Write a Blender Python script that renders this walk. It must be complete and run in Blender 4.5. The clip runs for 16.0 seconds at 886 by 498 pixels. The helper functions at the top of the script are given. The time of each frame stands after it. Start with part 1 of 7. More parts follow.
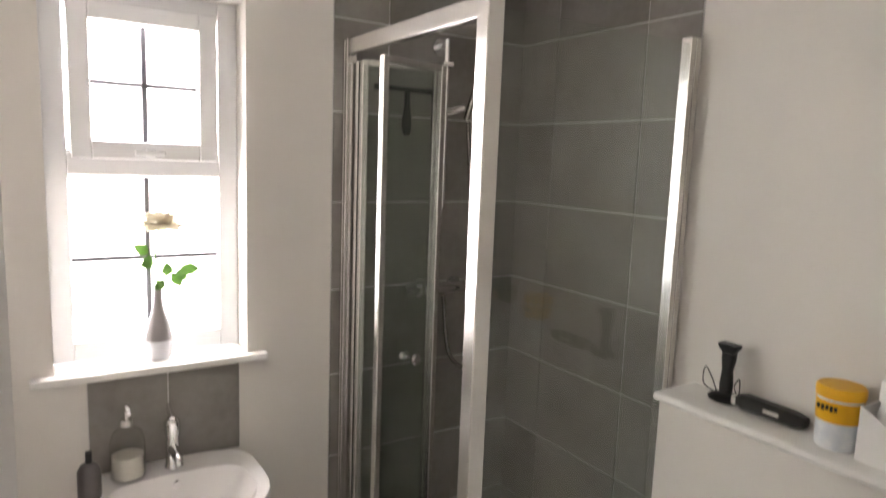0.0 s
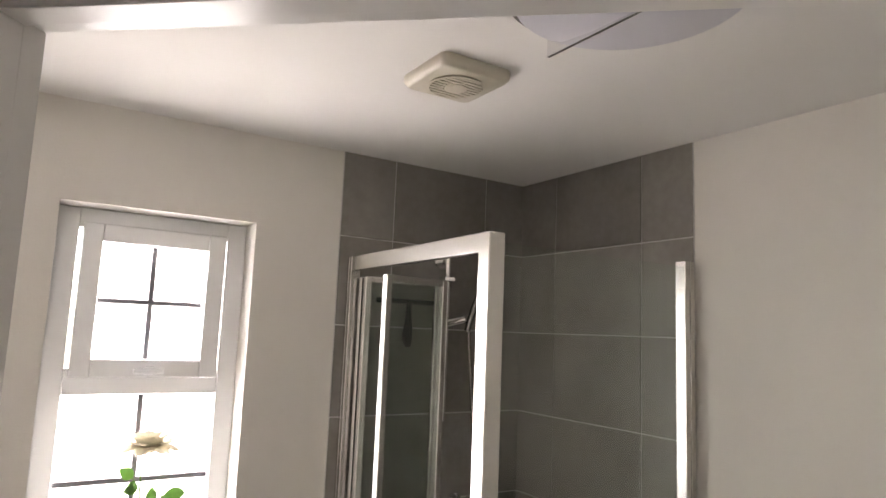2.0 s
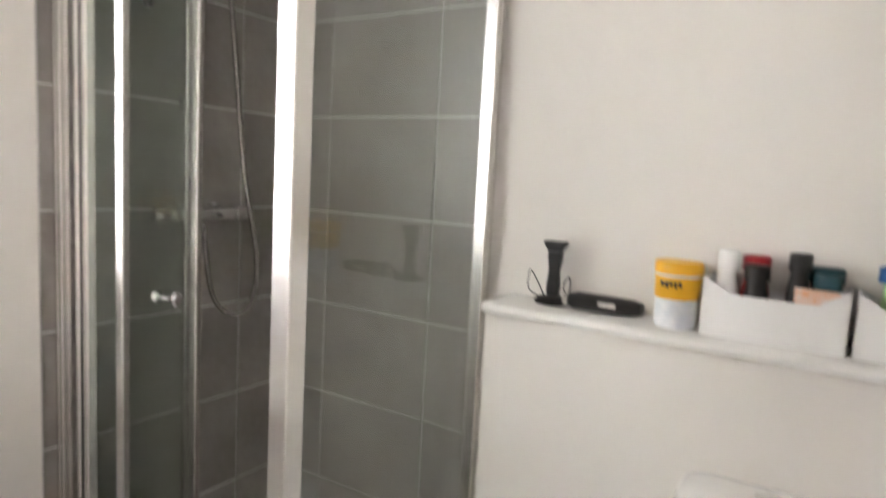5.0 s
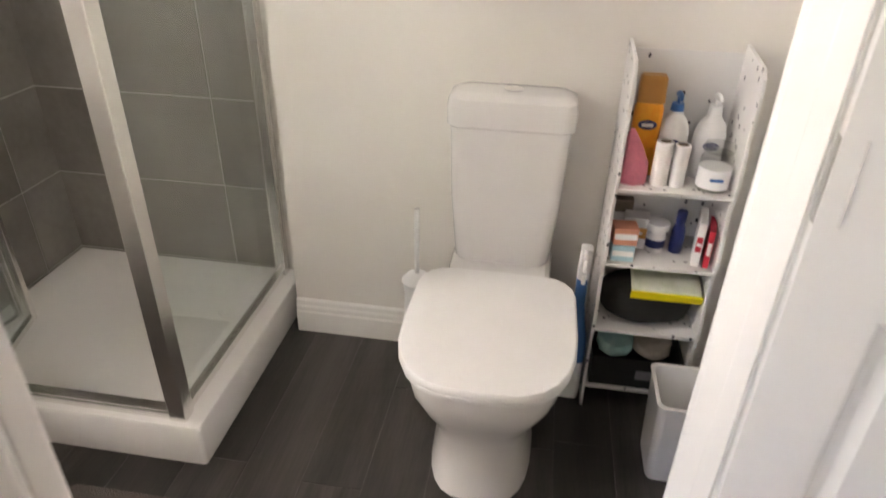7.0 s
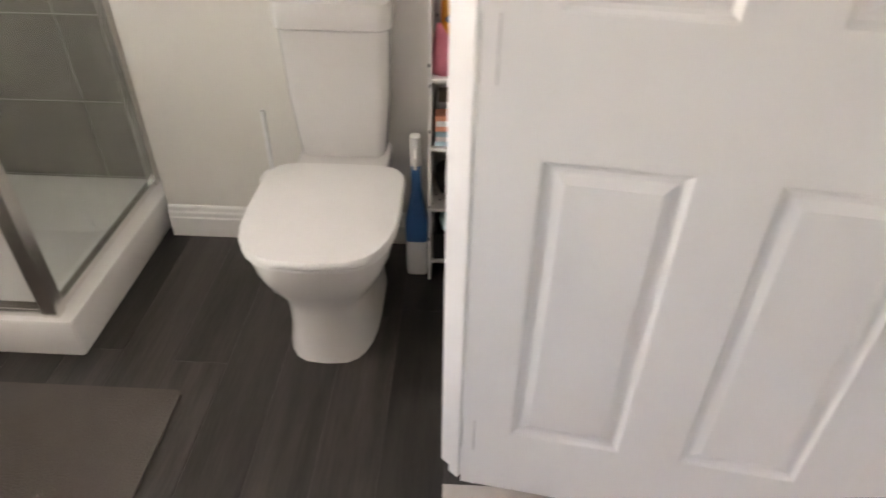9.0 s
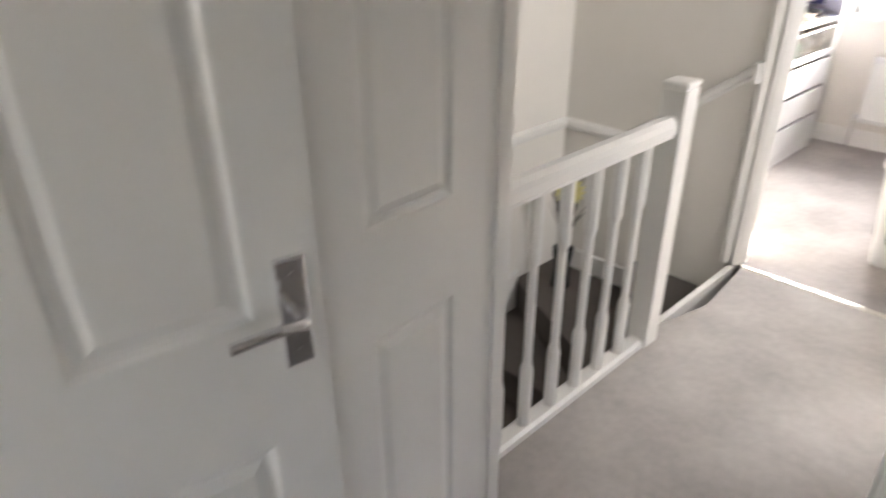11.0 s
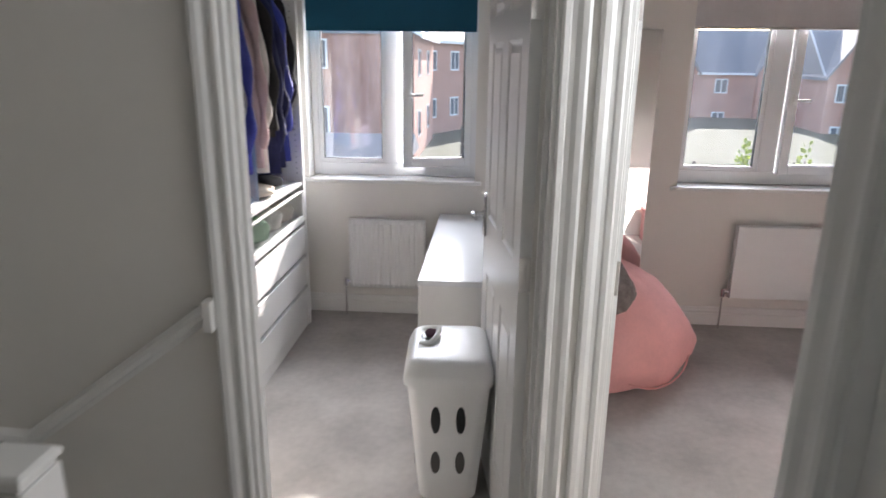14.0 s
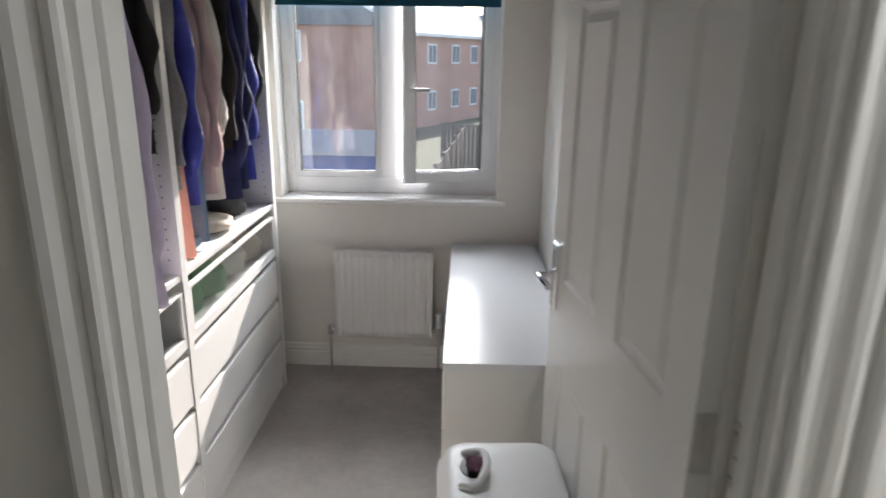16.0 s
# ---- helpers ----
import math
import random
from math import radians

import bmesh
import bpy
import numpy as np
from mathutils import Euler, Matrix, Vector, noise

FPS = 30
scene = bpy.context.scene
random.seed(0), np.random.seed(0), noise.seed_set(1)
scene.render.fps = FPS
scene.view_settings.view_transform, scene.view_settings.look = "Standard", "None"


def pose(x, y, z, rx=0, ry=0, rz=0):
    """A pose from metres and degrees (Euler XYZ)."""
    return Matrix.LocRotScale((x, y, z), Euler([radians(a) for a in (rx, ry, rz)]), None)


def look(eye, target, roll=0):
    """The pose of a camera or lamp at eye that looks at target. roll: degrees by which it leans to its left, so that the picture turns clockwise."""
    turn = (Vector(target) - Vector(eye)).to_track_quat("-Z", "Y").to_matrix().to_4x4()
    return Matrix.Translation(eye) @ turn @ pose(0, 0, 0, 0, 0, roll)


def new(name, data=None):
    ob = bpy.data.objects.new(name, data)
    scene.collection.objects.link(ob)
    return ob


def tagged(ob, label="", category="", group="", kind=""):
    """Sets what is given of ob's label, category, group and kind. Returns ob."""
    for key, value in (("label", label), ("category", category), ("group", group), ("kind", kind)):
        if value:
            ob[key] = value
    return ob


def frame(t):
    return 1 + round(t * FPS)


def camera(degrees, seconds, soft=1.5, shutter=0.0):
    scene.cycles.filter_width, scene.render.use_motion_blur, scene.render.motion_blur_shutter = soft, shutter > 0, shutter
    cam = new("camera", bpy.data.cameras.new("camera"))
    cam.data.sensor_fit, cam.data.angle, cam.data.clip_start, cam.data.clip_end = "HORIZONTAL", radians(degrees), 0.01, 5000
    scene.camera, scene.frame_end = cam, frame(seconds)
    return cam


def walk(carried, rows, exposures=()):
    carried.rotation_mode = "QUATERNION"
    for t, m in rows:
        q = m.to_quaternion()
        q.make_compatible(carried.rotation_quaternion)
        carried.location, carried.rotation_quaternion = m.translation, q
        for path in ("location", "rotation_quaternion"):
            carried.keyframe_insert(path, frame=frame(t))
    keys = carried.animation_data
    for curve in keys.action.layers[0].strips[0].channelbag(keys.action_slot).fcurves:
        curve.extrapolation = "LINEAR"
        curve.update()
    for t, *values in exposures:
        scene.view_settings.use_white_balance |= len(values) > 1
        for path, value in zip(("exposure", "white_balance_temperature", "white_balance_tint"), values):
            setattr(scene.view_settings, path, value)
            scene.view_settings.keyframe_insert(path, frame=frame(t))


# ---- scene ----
cam = camera(68.5, 16.0, soft=1.5, shutter=0.5)
PATH = [
    (0, (0.541, -1.219, 1.700), (-0.525, -2.889, 1.428), 2.1),
    (0.5, (0.544, -1.221, 1.738), (-0.529, -2.907, 1.668), 2.2),
    (1, (0.549, -1.216, 1.792), (-0.519, -2.905, 1.862), 2.2),
    (1.5, (0.546, -1.214, 1.824), (-0.513, -2.899, 2.021), 2.3),
    (2, (0.550, -1.235, 1.825), (-0.507, -2.913, 2.081), 2.3),
    (2.5, (0.569, -1.269, 1.812), (-0.488, -2.946, 2.077), 2.3),
    (3, (0.600, -1.318, 1.792), (-0.470, -2.988, 2.054), 2.3),
    (3.5, (0.623, -1.381, 1.739), (-0.542, -2.985, 2.004), 2.2),
    (4, (0.618, -1.447, 1.666), (-0.724, -2.911, 1.901), 2.4),
    (4.5, (0.530, -1.550, 1.574), (-1.019, -2.815, 1.566), 2.3),
    (5, (0.478, -1.592, 1.398), (-1.199, -2.658, 1.172), 3.1),
    (5.2, (0.492, -1.601, 1.384), (-1.225, -2.563, 1.033), 2.9),
    (7.3, (0.784, -1.608, 1.285), (-0.899, -1.824, 0.227), 1.2),
    (7.5, (0.806, -1.592, 1.278), (-0.862, -1.794, 0.193), 1.1),
    (8, (0.876, -1.536, 1.276), (-0.758, -1.730, 0.139), 1.0),
    (8.2, (0.907, -1.504, 1.270), (-0.719, -1.692, 0.122), 0.9),
    (10.3, (0.935, -1.013, 1.512), (-0.578, -0.429, 0.342), -0.2),
    (10.5, (0.899, -0.992, 1.521), (-0.583, -0.214, 0.426), -0.2),
    (11, (0.841, -0.958, 1.559), (-0.44, 0.265, 0.63), -0.5),
    (11.5, (0.796, -0.848, 1.593), (-0.275, 0.646, 0.803), -0.3),
    (12, (0.759, -0.619, 1.613), (-0.119, 1.046, 0.937), -0.1),
    (12.5, (0.705, -0.403, 1.608), (0.002, 1.363, 0.987), 0.2),
    (13, (0.581, -0.196, 1.622), (0.062, 1.643, 1.032), 0.3),
    (13.5, (0.506, 0.045, 1.612), (0.217, 1.943, 1.051), 0.3),
    (14, (0.487, 0.366, 1.598), (0.355, 2.282, 1.041), 0.7),
    (14.5, (0.436, 0.628, 1.581), (0.42, 2.549, 1.024), 1.0),
    (15, (0.318, 0.847, 1.589), (0.376, 2.768, 1.035), 1.0),
    (15.5, (0.273, 1.069, 1.567), (0.341, 2.986, 1.002), 1.0),
    (16, (0.244, 1.28, 1.554), (0.186, 3.195, 0.981), 0.8),
]

EXPOSURES = [(0, 3.35, 7100, 26), (1.5, 3.1, 7200, 26), (3.5, 3.05, 7300, 26), (5.2, 4.1, 6750, 24), (7.3, 4.1, 7350, 25), (8.2, 4.1, 7350, 25), (10.3, 3.4, 7000, 22), (11.2, 3.0, 6700, 19), (12.5, 2.0, 6450, 18), (14, 1.7, 6300, 17), (16, 1.4, 6450, 14)]
walk(cam, [(t, look(eye, target, roll)) for t, eye, target, roll in PATH], EXPOSURES)

# ---- world, sun and lamps ----
SUN_EL, SUN_AZ = 26.0, 12.0


def make_world():
    w = bpy.data.worlds.new("sky")
    scene.world = w
    w.use_nodes = True
    nt = w.node_tree
    bg = nt.nodes["Background"]
    sky = nt.nodes.new("ShaderNodeTexSky")
    sky.sky_type = "NISHITA"
    sky.sun_disc = False
    sky.sun_elevation = radians(SUN_EL)
    sky.sun_rotation = radians(SUN_AZ)
    nt.links.new(sky.outputs[0], bg.inputs[0])
    bg.inputs[1].default_value = 0.15
    s = new("sun", bpy.data.lights.new("sun", "SUN"))
    s.data.energy, s.data.angle, s.data.color = 5.0, radians(0.5), (1.0, 0.93, 0.84)
    d = Vector((math.sin(radians(SUN_AZ)) * math.cos(radians(SUN_EL)), math.cos(radians(SUN_AZ)) * math.cos(radians(SUN_EL)), math.sin(radians(SUN_EL))))
    s.matrix_world = look(d * 30, (0, 0, 0))


def area(name, eye, target, w, h, power, color):
    a = new(name, bpy.data.lights.new(name, "AREA"))
    a.data.shape, a.data.size, a.data.size_y, a.data.energy, a.data.color = "RECTANGLE", w, h, power, color
    a.matrix_world = look(eye, target)
    return a


make_world()
area("sky_bathroom_window", (0.28, -3.32, 1.65), (0.28, 0, 1.3), 0.44, 0.9, 2.4, (0.97, 0.98, 0.90))
area("sky_front", (1.0, 8.0, 3.9), (1.0, 1.5, 0.9), 6.0, 2.6, 400, (0.93, 0.98, 1.0))
# added fill lamp outside the unseen east side of the bedroom
area("sky_bedroom_window", (3.35, -2.95, 1.5), (0, -1.6, 1.2), 1.0, 1.2, 0.5, (1.0, 0.94, 0.86))
# added fill lamp inside the landing's end wall, which has no window
area("sky_landing_window", (1.66, 1.55, 1.6), (-1, 1.2, 0.9), 0.7, 0.9, 5.0, (0.92, 0.98, 0.97))



# ---- materials ----
def mat(name, color, rough=0.6, metal=0.0, vary=0.06, scale=6.0, bump=0.0, bump_scale=80.0, spec=0.5, color2=None, detail=4.0):
    m = bpy.data.materials.new(name)
    m.use_nodes = True
    nt = m.node_tree
    b = nt.nodes["Principled BSDF"]
    b.inputs["Roughness"].default_value = rough
    b.inputs["Metallic"].default_value = metal
    b.inputs["Specular IOR Level"].default_value = spec
    tc = nt.nodes.new("ShaderNodeTexCoord")
    n1 = nt.nodes.new("ShaderNodeTexNoise")
    n1.inputs["Scale"].default_value, n1.inputs["Detail"].default_value = scale, detail
    nt.links.new(tc.outputs["Object"], n1.inputs["Vector"])
    n2 = nt.nodes.new("ShaderNodeTexNoise")
    n2.inputs["Scale"].default_value, n2.inputs["Detail"].default_value = scale * 9, 3
    nt.links.new(tc.outputs["Object"], n2.inputs["Vector"])
    mx = nt.nodes.new("ShaderNodeMath")
    mx.operation = "MULTIPLY_ADD"
    mx.inputs[1].default_value = 0.35
    nt.links.new(n2.outputs[0], mx.inputs[0])
    nt.links.new(n1.outputs[0], mx.inputs[2])
    ramp = nt.nodes.new("ShaderNodeValToRGB")
    c2 = color2 or tuple(min(1, c * (1 + vary)) for c in color)
    c1 = color if color2 else tuple(c * (1 - vary) for c in color)
    ramp.color_ramp.elements[0].position, ramp.color_ramp.elements[1].position = 0.45, 0.9
    ramp.color_ramp.elements[0].color, ramp.color_ramp.elements[1].color = (*c1, 1), (*c2, 1)
    nt.links.new(mx.outputs[0], ramp.inputs[0])
    nt.links.new(ramp.outputs[0], b.inputs["Base Color"])
    if bump:
        n3 = nt.nodes.new("ShaderNodeTexNoise")
        n3.inputs["Scale"].default_value, n3.inputs["Detail"].default_value = bump_scale, 5
        nt.links.new(tc.outputs["Object"], n3.inputs["Vector"])
        bp = nt.nodes.new("ShaderNodeBump")
        bp.inputs["Strength"].default_value, bp.inputs["Distance"].default_value = bump, 0.004
        nt.links.new(n3.outputs[0], bp.inputs["Height"])
        nt.links.new(bp.outputs[0], b.inputs["Normal"])
    return m


def emitter(name, color, power):
    m = bpy.data.materials.new(name)
    m.use_nodes = True
    b = m.node_tree.nodes["Principled BSDF"]
    b.inputs["Base Color"].default_value = (*color, 1)
    b.inputs["Emission Color"].default_value = (*color, 1)
    b.inputs["Emission Strength"].default_value = power
    return m


def glass_mat(name, tint=(1, 1, 1), rough=0.0, through_share=0.9):
    m = bpy.data.materials.new(name)
    m.use_nodes = True
    nt = m.node_tree
    nt.nodes.clear()
    out = nt.nodes.new("ShaderNodeOutputMaterial")
    tr = nt.nodes.new("ShaderNodeBsdfTransparent")
    tr.inputs[0].default_value = (*tint, 1)
    gl = nt.nodes.new("ShaderNodeBsdfGlossy")
    gl.inputs["Roughness"].default_value = rough
    lw = nt.nodes.new("ShaderNodeLayerWeight")
    pw = nt.nodes.new("ShaderNodeMath")
    pw.operation = "POWER"
    pw.inputs[1].default_value = 4.0
    nt.links.new(lw.outputs["Facing"], pw.inputs[0])
    fr = nt.nodes.new("ShaderNodeMath")
    fr.operation = "MULTIPLY_ADD"
    fr.inputs[1].default_value, fr.inputs[2].default_value = 0.9, 0.05
    nt.links.new(pw.outputs[0], fr.inputs[0])
    mix = nt.nodes.new("ShaderNodeMixShader")
    nt.links.new(fr.outputs[0], mix.inputs[0])
    nt.links.new(tr.outputs[0], mix.inputs[1])
    nt.links.new(gl.outputs[0], mix.inputs[2])
    nt.links.new(mix.outputs[0], out.inputs[0])
    return m


def window_glass():
    m = glass_mat("streaky_window_glass", (0.97, 0.98, 0.98))
    nt = m.node_tree
    out = next(n for n in nt.nodes if n.type == "OUTPUT_MATERIAL")
    old = out.inputs[0].links[0].from_socket
    tl = nt.nodes.new("ShaderNodeBsdfTranslucent")
    tl.inputs[0].default_value = (0.85, 0.90, 1.0, 1)
    tc = nt.nodes.new("ShaderNodeTexCoord")
    mp = nt.nodes.new("ShaderNodeMapping")
    mp.inputs["Scale"].default_value = (7.0, 7.0, 1.1)
    nz = nt.nodes.new("ShaderNodeTexNoise")
    nz.inputs["Scale"].default_value, nz.inputs["Detail"].default_value = 1.0, 4
    mr = nt.nodes.new("ShaderNodeMapRange")
    mr.inputs[1].default_value, mr.inputs[2].default_value = 0.35, 0.75
    mr.inputs[3].default_value, mr.inputs[4].default_value = 0.002, 0.013
    mix = nt.nodes.new("ShaderNodeMixShader")
    nt.links.new(tc.outputs["Object"], mp.inputs[0])
    nt.links.new(mp.outputs[0], nz.inputs["Vector"])
    nt.links.new(nz.outputs[0], mr.inputs[0])
    nt.links.new(mr.outputs[0], mix.inputs[0])
    nt.links.new(old, mix.inputs[1])
    nt.links.new(tl.outputs[0], mix.inputs[2])
    nt.links.new(mix.outputs[0], out.inputs[0])
    return m


def frosted_mat():
    m = bpy.data.materials.new("frosted_glass")
    m.use_nodes = True
    nt = m.node_tree
    nt.nodes.clear()
    out = nt.nodes.new("ShaderNodeOutputMaterial")
    tl = nt.nodes.new("ShaderNodeBsdfTranslucent")
    tl.inputs[0].default_value = (0.95, 0.97, 1, 1)
    gl = nt.nodes.new("ShaderNodeBsdfGlossy")
    gl.inputs["Roughness"].default_value = 0.25
    mix = nt.nodes.new("ShaderNodeMixShader")
    mix.inputs[0].default_value = 0.06
    nt.links.new(tl.outputs[0], mix.inputs[1])
    nt.links.new(gl.outputs[0], mix.inputs[2])
    nt.links.new(mix.outputs[0], out.inputs[0])
    return m


PAINT = mat("wall_paint", (0.77, 0.745, 0.70), 0.75, bump=0.12, bump_scale=160, vary=0.02, scale=1.5)
CEIL = mat("ceiling_paint", (0.80, 0.79, 0.77), 0.85, bump=0.1, bump_scale=120, vary=0.015, scale=1.5)
GLOSS = mat("gloss_white_paint", (0.80, 0.79, 0.765), 0.28, bump=0.06, bump_scale=30, vary=0.02, scale=3)
DOORP = mat("door_paint", (0.80, 0.795, 0.775), 0.30, bump=0.10, bump_scale=25, vary=0.02, scale=3)
UPVC = mat("window_plastic", (0.84, 0.85, 0.86), 0.25, vary=0.01)
SEAL = mat("black_rubber_seal", (0.02, 0.02, 0.02), 0.6)
CARPET = mat("grey_carpet", (0.40, 0.375, 0.353), 0.95, bump=1.0, bump_scale=420, scale=3.0, spec=0.1, color2=(0.58, 0.548, 0.515))
TILE = mat("grey_concrete_tile", (0.205, 0.192, 0.176), 0.32, bump=0.1, bump_scale=20, scale=4.0, color2=(0.30, 0.285, 0.262))
GROUT = mat("white_grout", (0.60, 0.59, 0.57), 0.9, bump=0.2, bump_scale=300)
VINYL = mat("dark_wood_vinyl", (0.028, 0.024, 0.022), 0.42, bump=0.15, bump_scale=60, scale=6.0, color2=(0.075, 0.064, 0.057))
CHROME = mat("chrome", (0.82, 0.82, 0.83), 0.09, 1.0, vary=0.02, scale=20)
ALU = mat("satin_aluminium", (0.80, 0.79, 0.77), 0.27, 1.0, vary=0.02, scale=15)
CERAMIC = mat("white_ceramic", (0.80, 0.79, 0.775), 0.10, vary=0.01)
PLASTIC = mat("white_plastic", (0.80, 0.80, 0.79), 0.35, vary=0.02)
BLACKP = mat("black_plastic", (0.012, 0.012, 0.013), 0.35)
MELA = mat("white_melamine", (0.78, 0.775, 0.755), 0.35, vary=0.015)
GLASS = glass_mat("clear_glass", (0.97, 0.98, 0.98))
WGLASS = window_glass()
SHGLASS = glass_mat("shower_glass", (0.93, 0.96, 0.945))
FROST = frosted_mat()
MIRROR = mat("mirror_silver", (0.9, 0.9, 0.9), 0.01, 1.0, vary=0.0)
TEAL = mat("teal_blind_fabric", (0.004, 0.085, 0.15), 0.8, bump=0.3, bump_scale=400)
GREYBLIND = mat("pale_grey_blind_fabric", (0.62, 0.60, 0.60), 0.8, bump=0.3, bump_scale=400)
PINK = mat("pink_cotton", (0.78, 0.40, 0.38), 0.85, bump=0.5, bump_scale=60, vary=0.08)


# ---- mesh helpers ----
def part(name, bm, material, parent=None, label="", kind="", bevel=0.0, smooth=False, category=""):
    me = bpy.data.meshes.new(name)
    bmesh.ops.recalc_face_normals(bm, faces=bm.faces[:])
    if smooth:
        for f in bm.faces:
            f.smooth = True
        for e in bm.edges:
            if len(e.link_faces) == 2 and e.calc_face_angle(0) > 0.7:
                e.smooth = False
    bm.to_mesh(me)
    bm.free()
    me.materials.append(material)
    ob = new(name, me)
    if parent:
        ob.parent = parent
    tagged(ob, label, category, "", kind)
    if bevel:
        b = ob.modifiers.new("bevel", "BEVEL")
        b.width, b.segments, b.limit_method, b.angle_limit = bevel, 2, "ANGLE", 0.6
    return ob


def thing(name, m, label, category, group=""):
    e = new(name)
    e.empty_display_size = 0.05
    e.matrix_world = m
    return tagged(e, label, category, group)


def box(bm, x0, x1, y0, y1, z0, z1, m=None):
    vs = [bm.verts.new((x, y, z)) for z in (z0, z1) for y in (y0, y1) for x in (x0, x1)]
    for f in ((0, 2, 3, 1), (4, 5, 7, 6), (0, 1, 5, 4), (2, 6, 7, 3), (0, 4, 6, 2), (1, 3, 7, 5)):
        bm.faces.new([vs[i] for i in f])
    if m is not None:
        bmesh.ops.transform(bm, matrix=m, verts=vs)
    return vs


def one(*a, m=None):
    bm = bmesh.new()
    box(bm, *a, m=m)
    return bm


def lathe(bm, prof, cx=0, cy=0, seg=20, m=None, sy=1.0):
    rings, made = [], []
    for r, z in prof:
        if r < 1e-5:
            v = [bm.verts.new((cx, cy, z))]
        else:
            v = [bm.verts.new((cx + r * math.cos(2 * math.pi * i / seg), cy + sy * r * math.sin(2 * math.pi * i / seg), z)) for i in range(seg)]
        rings.append(v)
        made += v
    for a, b in zip(rings, rings[1:]):
        for i in range(seg):
            j = (i + 1) % seg
            if len(a) == 1 and len(b) > 1:
                bm.faces.new((a[0], b[j], b[i]))
            elif len(b) == 1 and len(a) > 1:
                bm.faces.new((a[i], a[j], b[0]))
            elif len(a) > 1:
                bm.faces.new((a[i], a[j], b[j], b[i]))
    for ring in (rings[0], rings[-1]):
        if len(ring) > 1:
            bm.faces.new(ring)
    if m is not None:
        bmesh.ops.transform(bm, matrix=m, verts=made)
    return bm


def cyl(bm, p, q, r, r2=None, seg=14):
    p, q = Vector(p), Vector(q)
    d = q - p
    m = Matrix.Translation(p) @ d.to_track_quat("Z", "Y").to_matrix().to_4x4()
    return lathe(bm, [(r, 0), (r if r2 is None else r2, d.length)], seg=seg, m=m)


def tube(bm, pts, r, seg=8):
    pts = [Vector(p) for p in pts]
    rings = []
    for i, p in enumerate(pts):
        d = (pts[min(i + 1, len(pts) - 1)] - pts[max(i - 1, 0)]).normalized()
        rr = r[i] if isinstance(r, (list, tuple)) else r
        rot = d.to_track_quat("Z", "Y").to_matrix()
        rings.append([bm.verts.new(p + rot @ Vector((rr * math.cos(2 * math.pi * k / seg), rr * math.sin(2 * math.pi * k / seg), 0))) for k in range(seg)])
    for a, b in zip(rings, rings[1:]):
        for k in range(seg):
            j = (k + 1) % seg
            bm.faces.new((a[k], a[j], b[j], b[k]))
    bm.faces.new(rings[0])
    bm.faces.new(rings[-1])
    return bm


def loft(bm, rings, cap=True):
    made = [[bm.verts.new(p) for p in ring] for ring in rings]
    n = len(made[0])
    for a, b in zip(made, made[1:]):
        for i in range(n):
            j = (i + 1) % n
            bm.faces.new((a[i], a[j], b[j], b[i]))
    if cap:
        bm.faces.new(made[0])
        bm.faces.new(made[-1])
    return bm


def rrect(w, d, r, z, cx=0, cy=0, n=4):
    """A rounded rectangle ring about (cx, cy)."""
    pts = []
    r = min(r, w / 2 - 0.001, d / 2 - 0.001)
    for k, (sx, sy) in enumerate(((1, 1), (-1, 1), (-1, -1), (1, -1))):
        for i in range(n + 1):
            a = math.pi / 2 * (k + i / n)
            pts.append((cx + sx * (w / 2 - r) + r * math.cos(a), cy + sy * (d / 2 - r) + r * math.sin(a), z))
    return pts


def smooth_pts(pts, n=6):
    """A smooth curve through the points."""
    pts = [Vector(p) for p in pts]
    out = []
    for i in range(len(pts) - 1):
        p0, p1, p2, p3 = pts[max(i - 1, 0)], pts[i], pts[i + 1], pts[min(i + 2, len(pts) - 1)]
        for k in range(n):
            t = k / n
            out.append(0.5 * ((2 * p1) + (p2 - p0) * t + (2 * p0 - 5 * p1 + 4 * p2 - p3) * t * t + (3 * p1 - p0 - 3 * p2 + p3) * t ** 3))
    out.append(pts[-1])
    return out


# ---- structure ----
H = 2.40


def wall(name, x0, x1, y0, y1, z0=0.0, z1=H, holes=(), material=PAINT, m=None):
    """A wall box with openings (a0, a1, z0, z1) along its longer side."""
    bm = bmesh.new()
    along_x = (x1 - x0) > (y1 - y0)
    a0, a1 = (x0, x1) if along_x else (y0, y1)
    xs = sorted({a0, a1, *[h[0] for h in holes], *[h[1] for h in holes]})
    zs = sorted({z0, z1, *[h[2] for h in holes], *[h[3] for h in holes]})
    for p, q in zip(xs, xs[1:]):
        for r, s in zip(zs, zs[1:]):
            if any(h[0] <= p and q <= h[1] and h[2] <= r and s <= h[3] for h in holes):
                continue
            if along_x:
                box(bm, p, q, y0, y1, r, s, m)
            else:
                box(bm, x0, x1, p, q, r, s, m)
    bmesh.ops.remove_doubles(bm, verts=bm.verts[:], dist=1e-5)
    seen = {}
    for f in bm.faces[:]:
        key = tuple(round(c, 4) for c in f.calc_center_median())
        seen.setdefault(key, []).append(f)
    bmesh.ops.delete(bm, geom=[f for fs in seen.values() if len(fs) > 1 for f in fs], context="FACES_ONLY")
    return part(name, bm, material, kind="structure")


DH = 2.0          # height of door openings
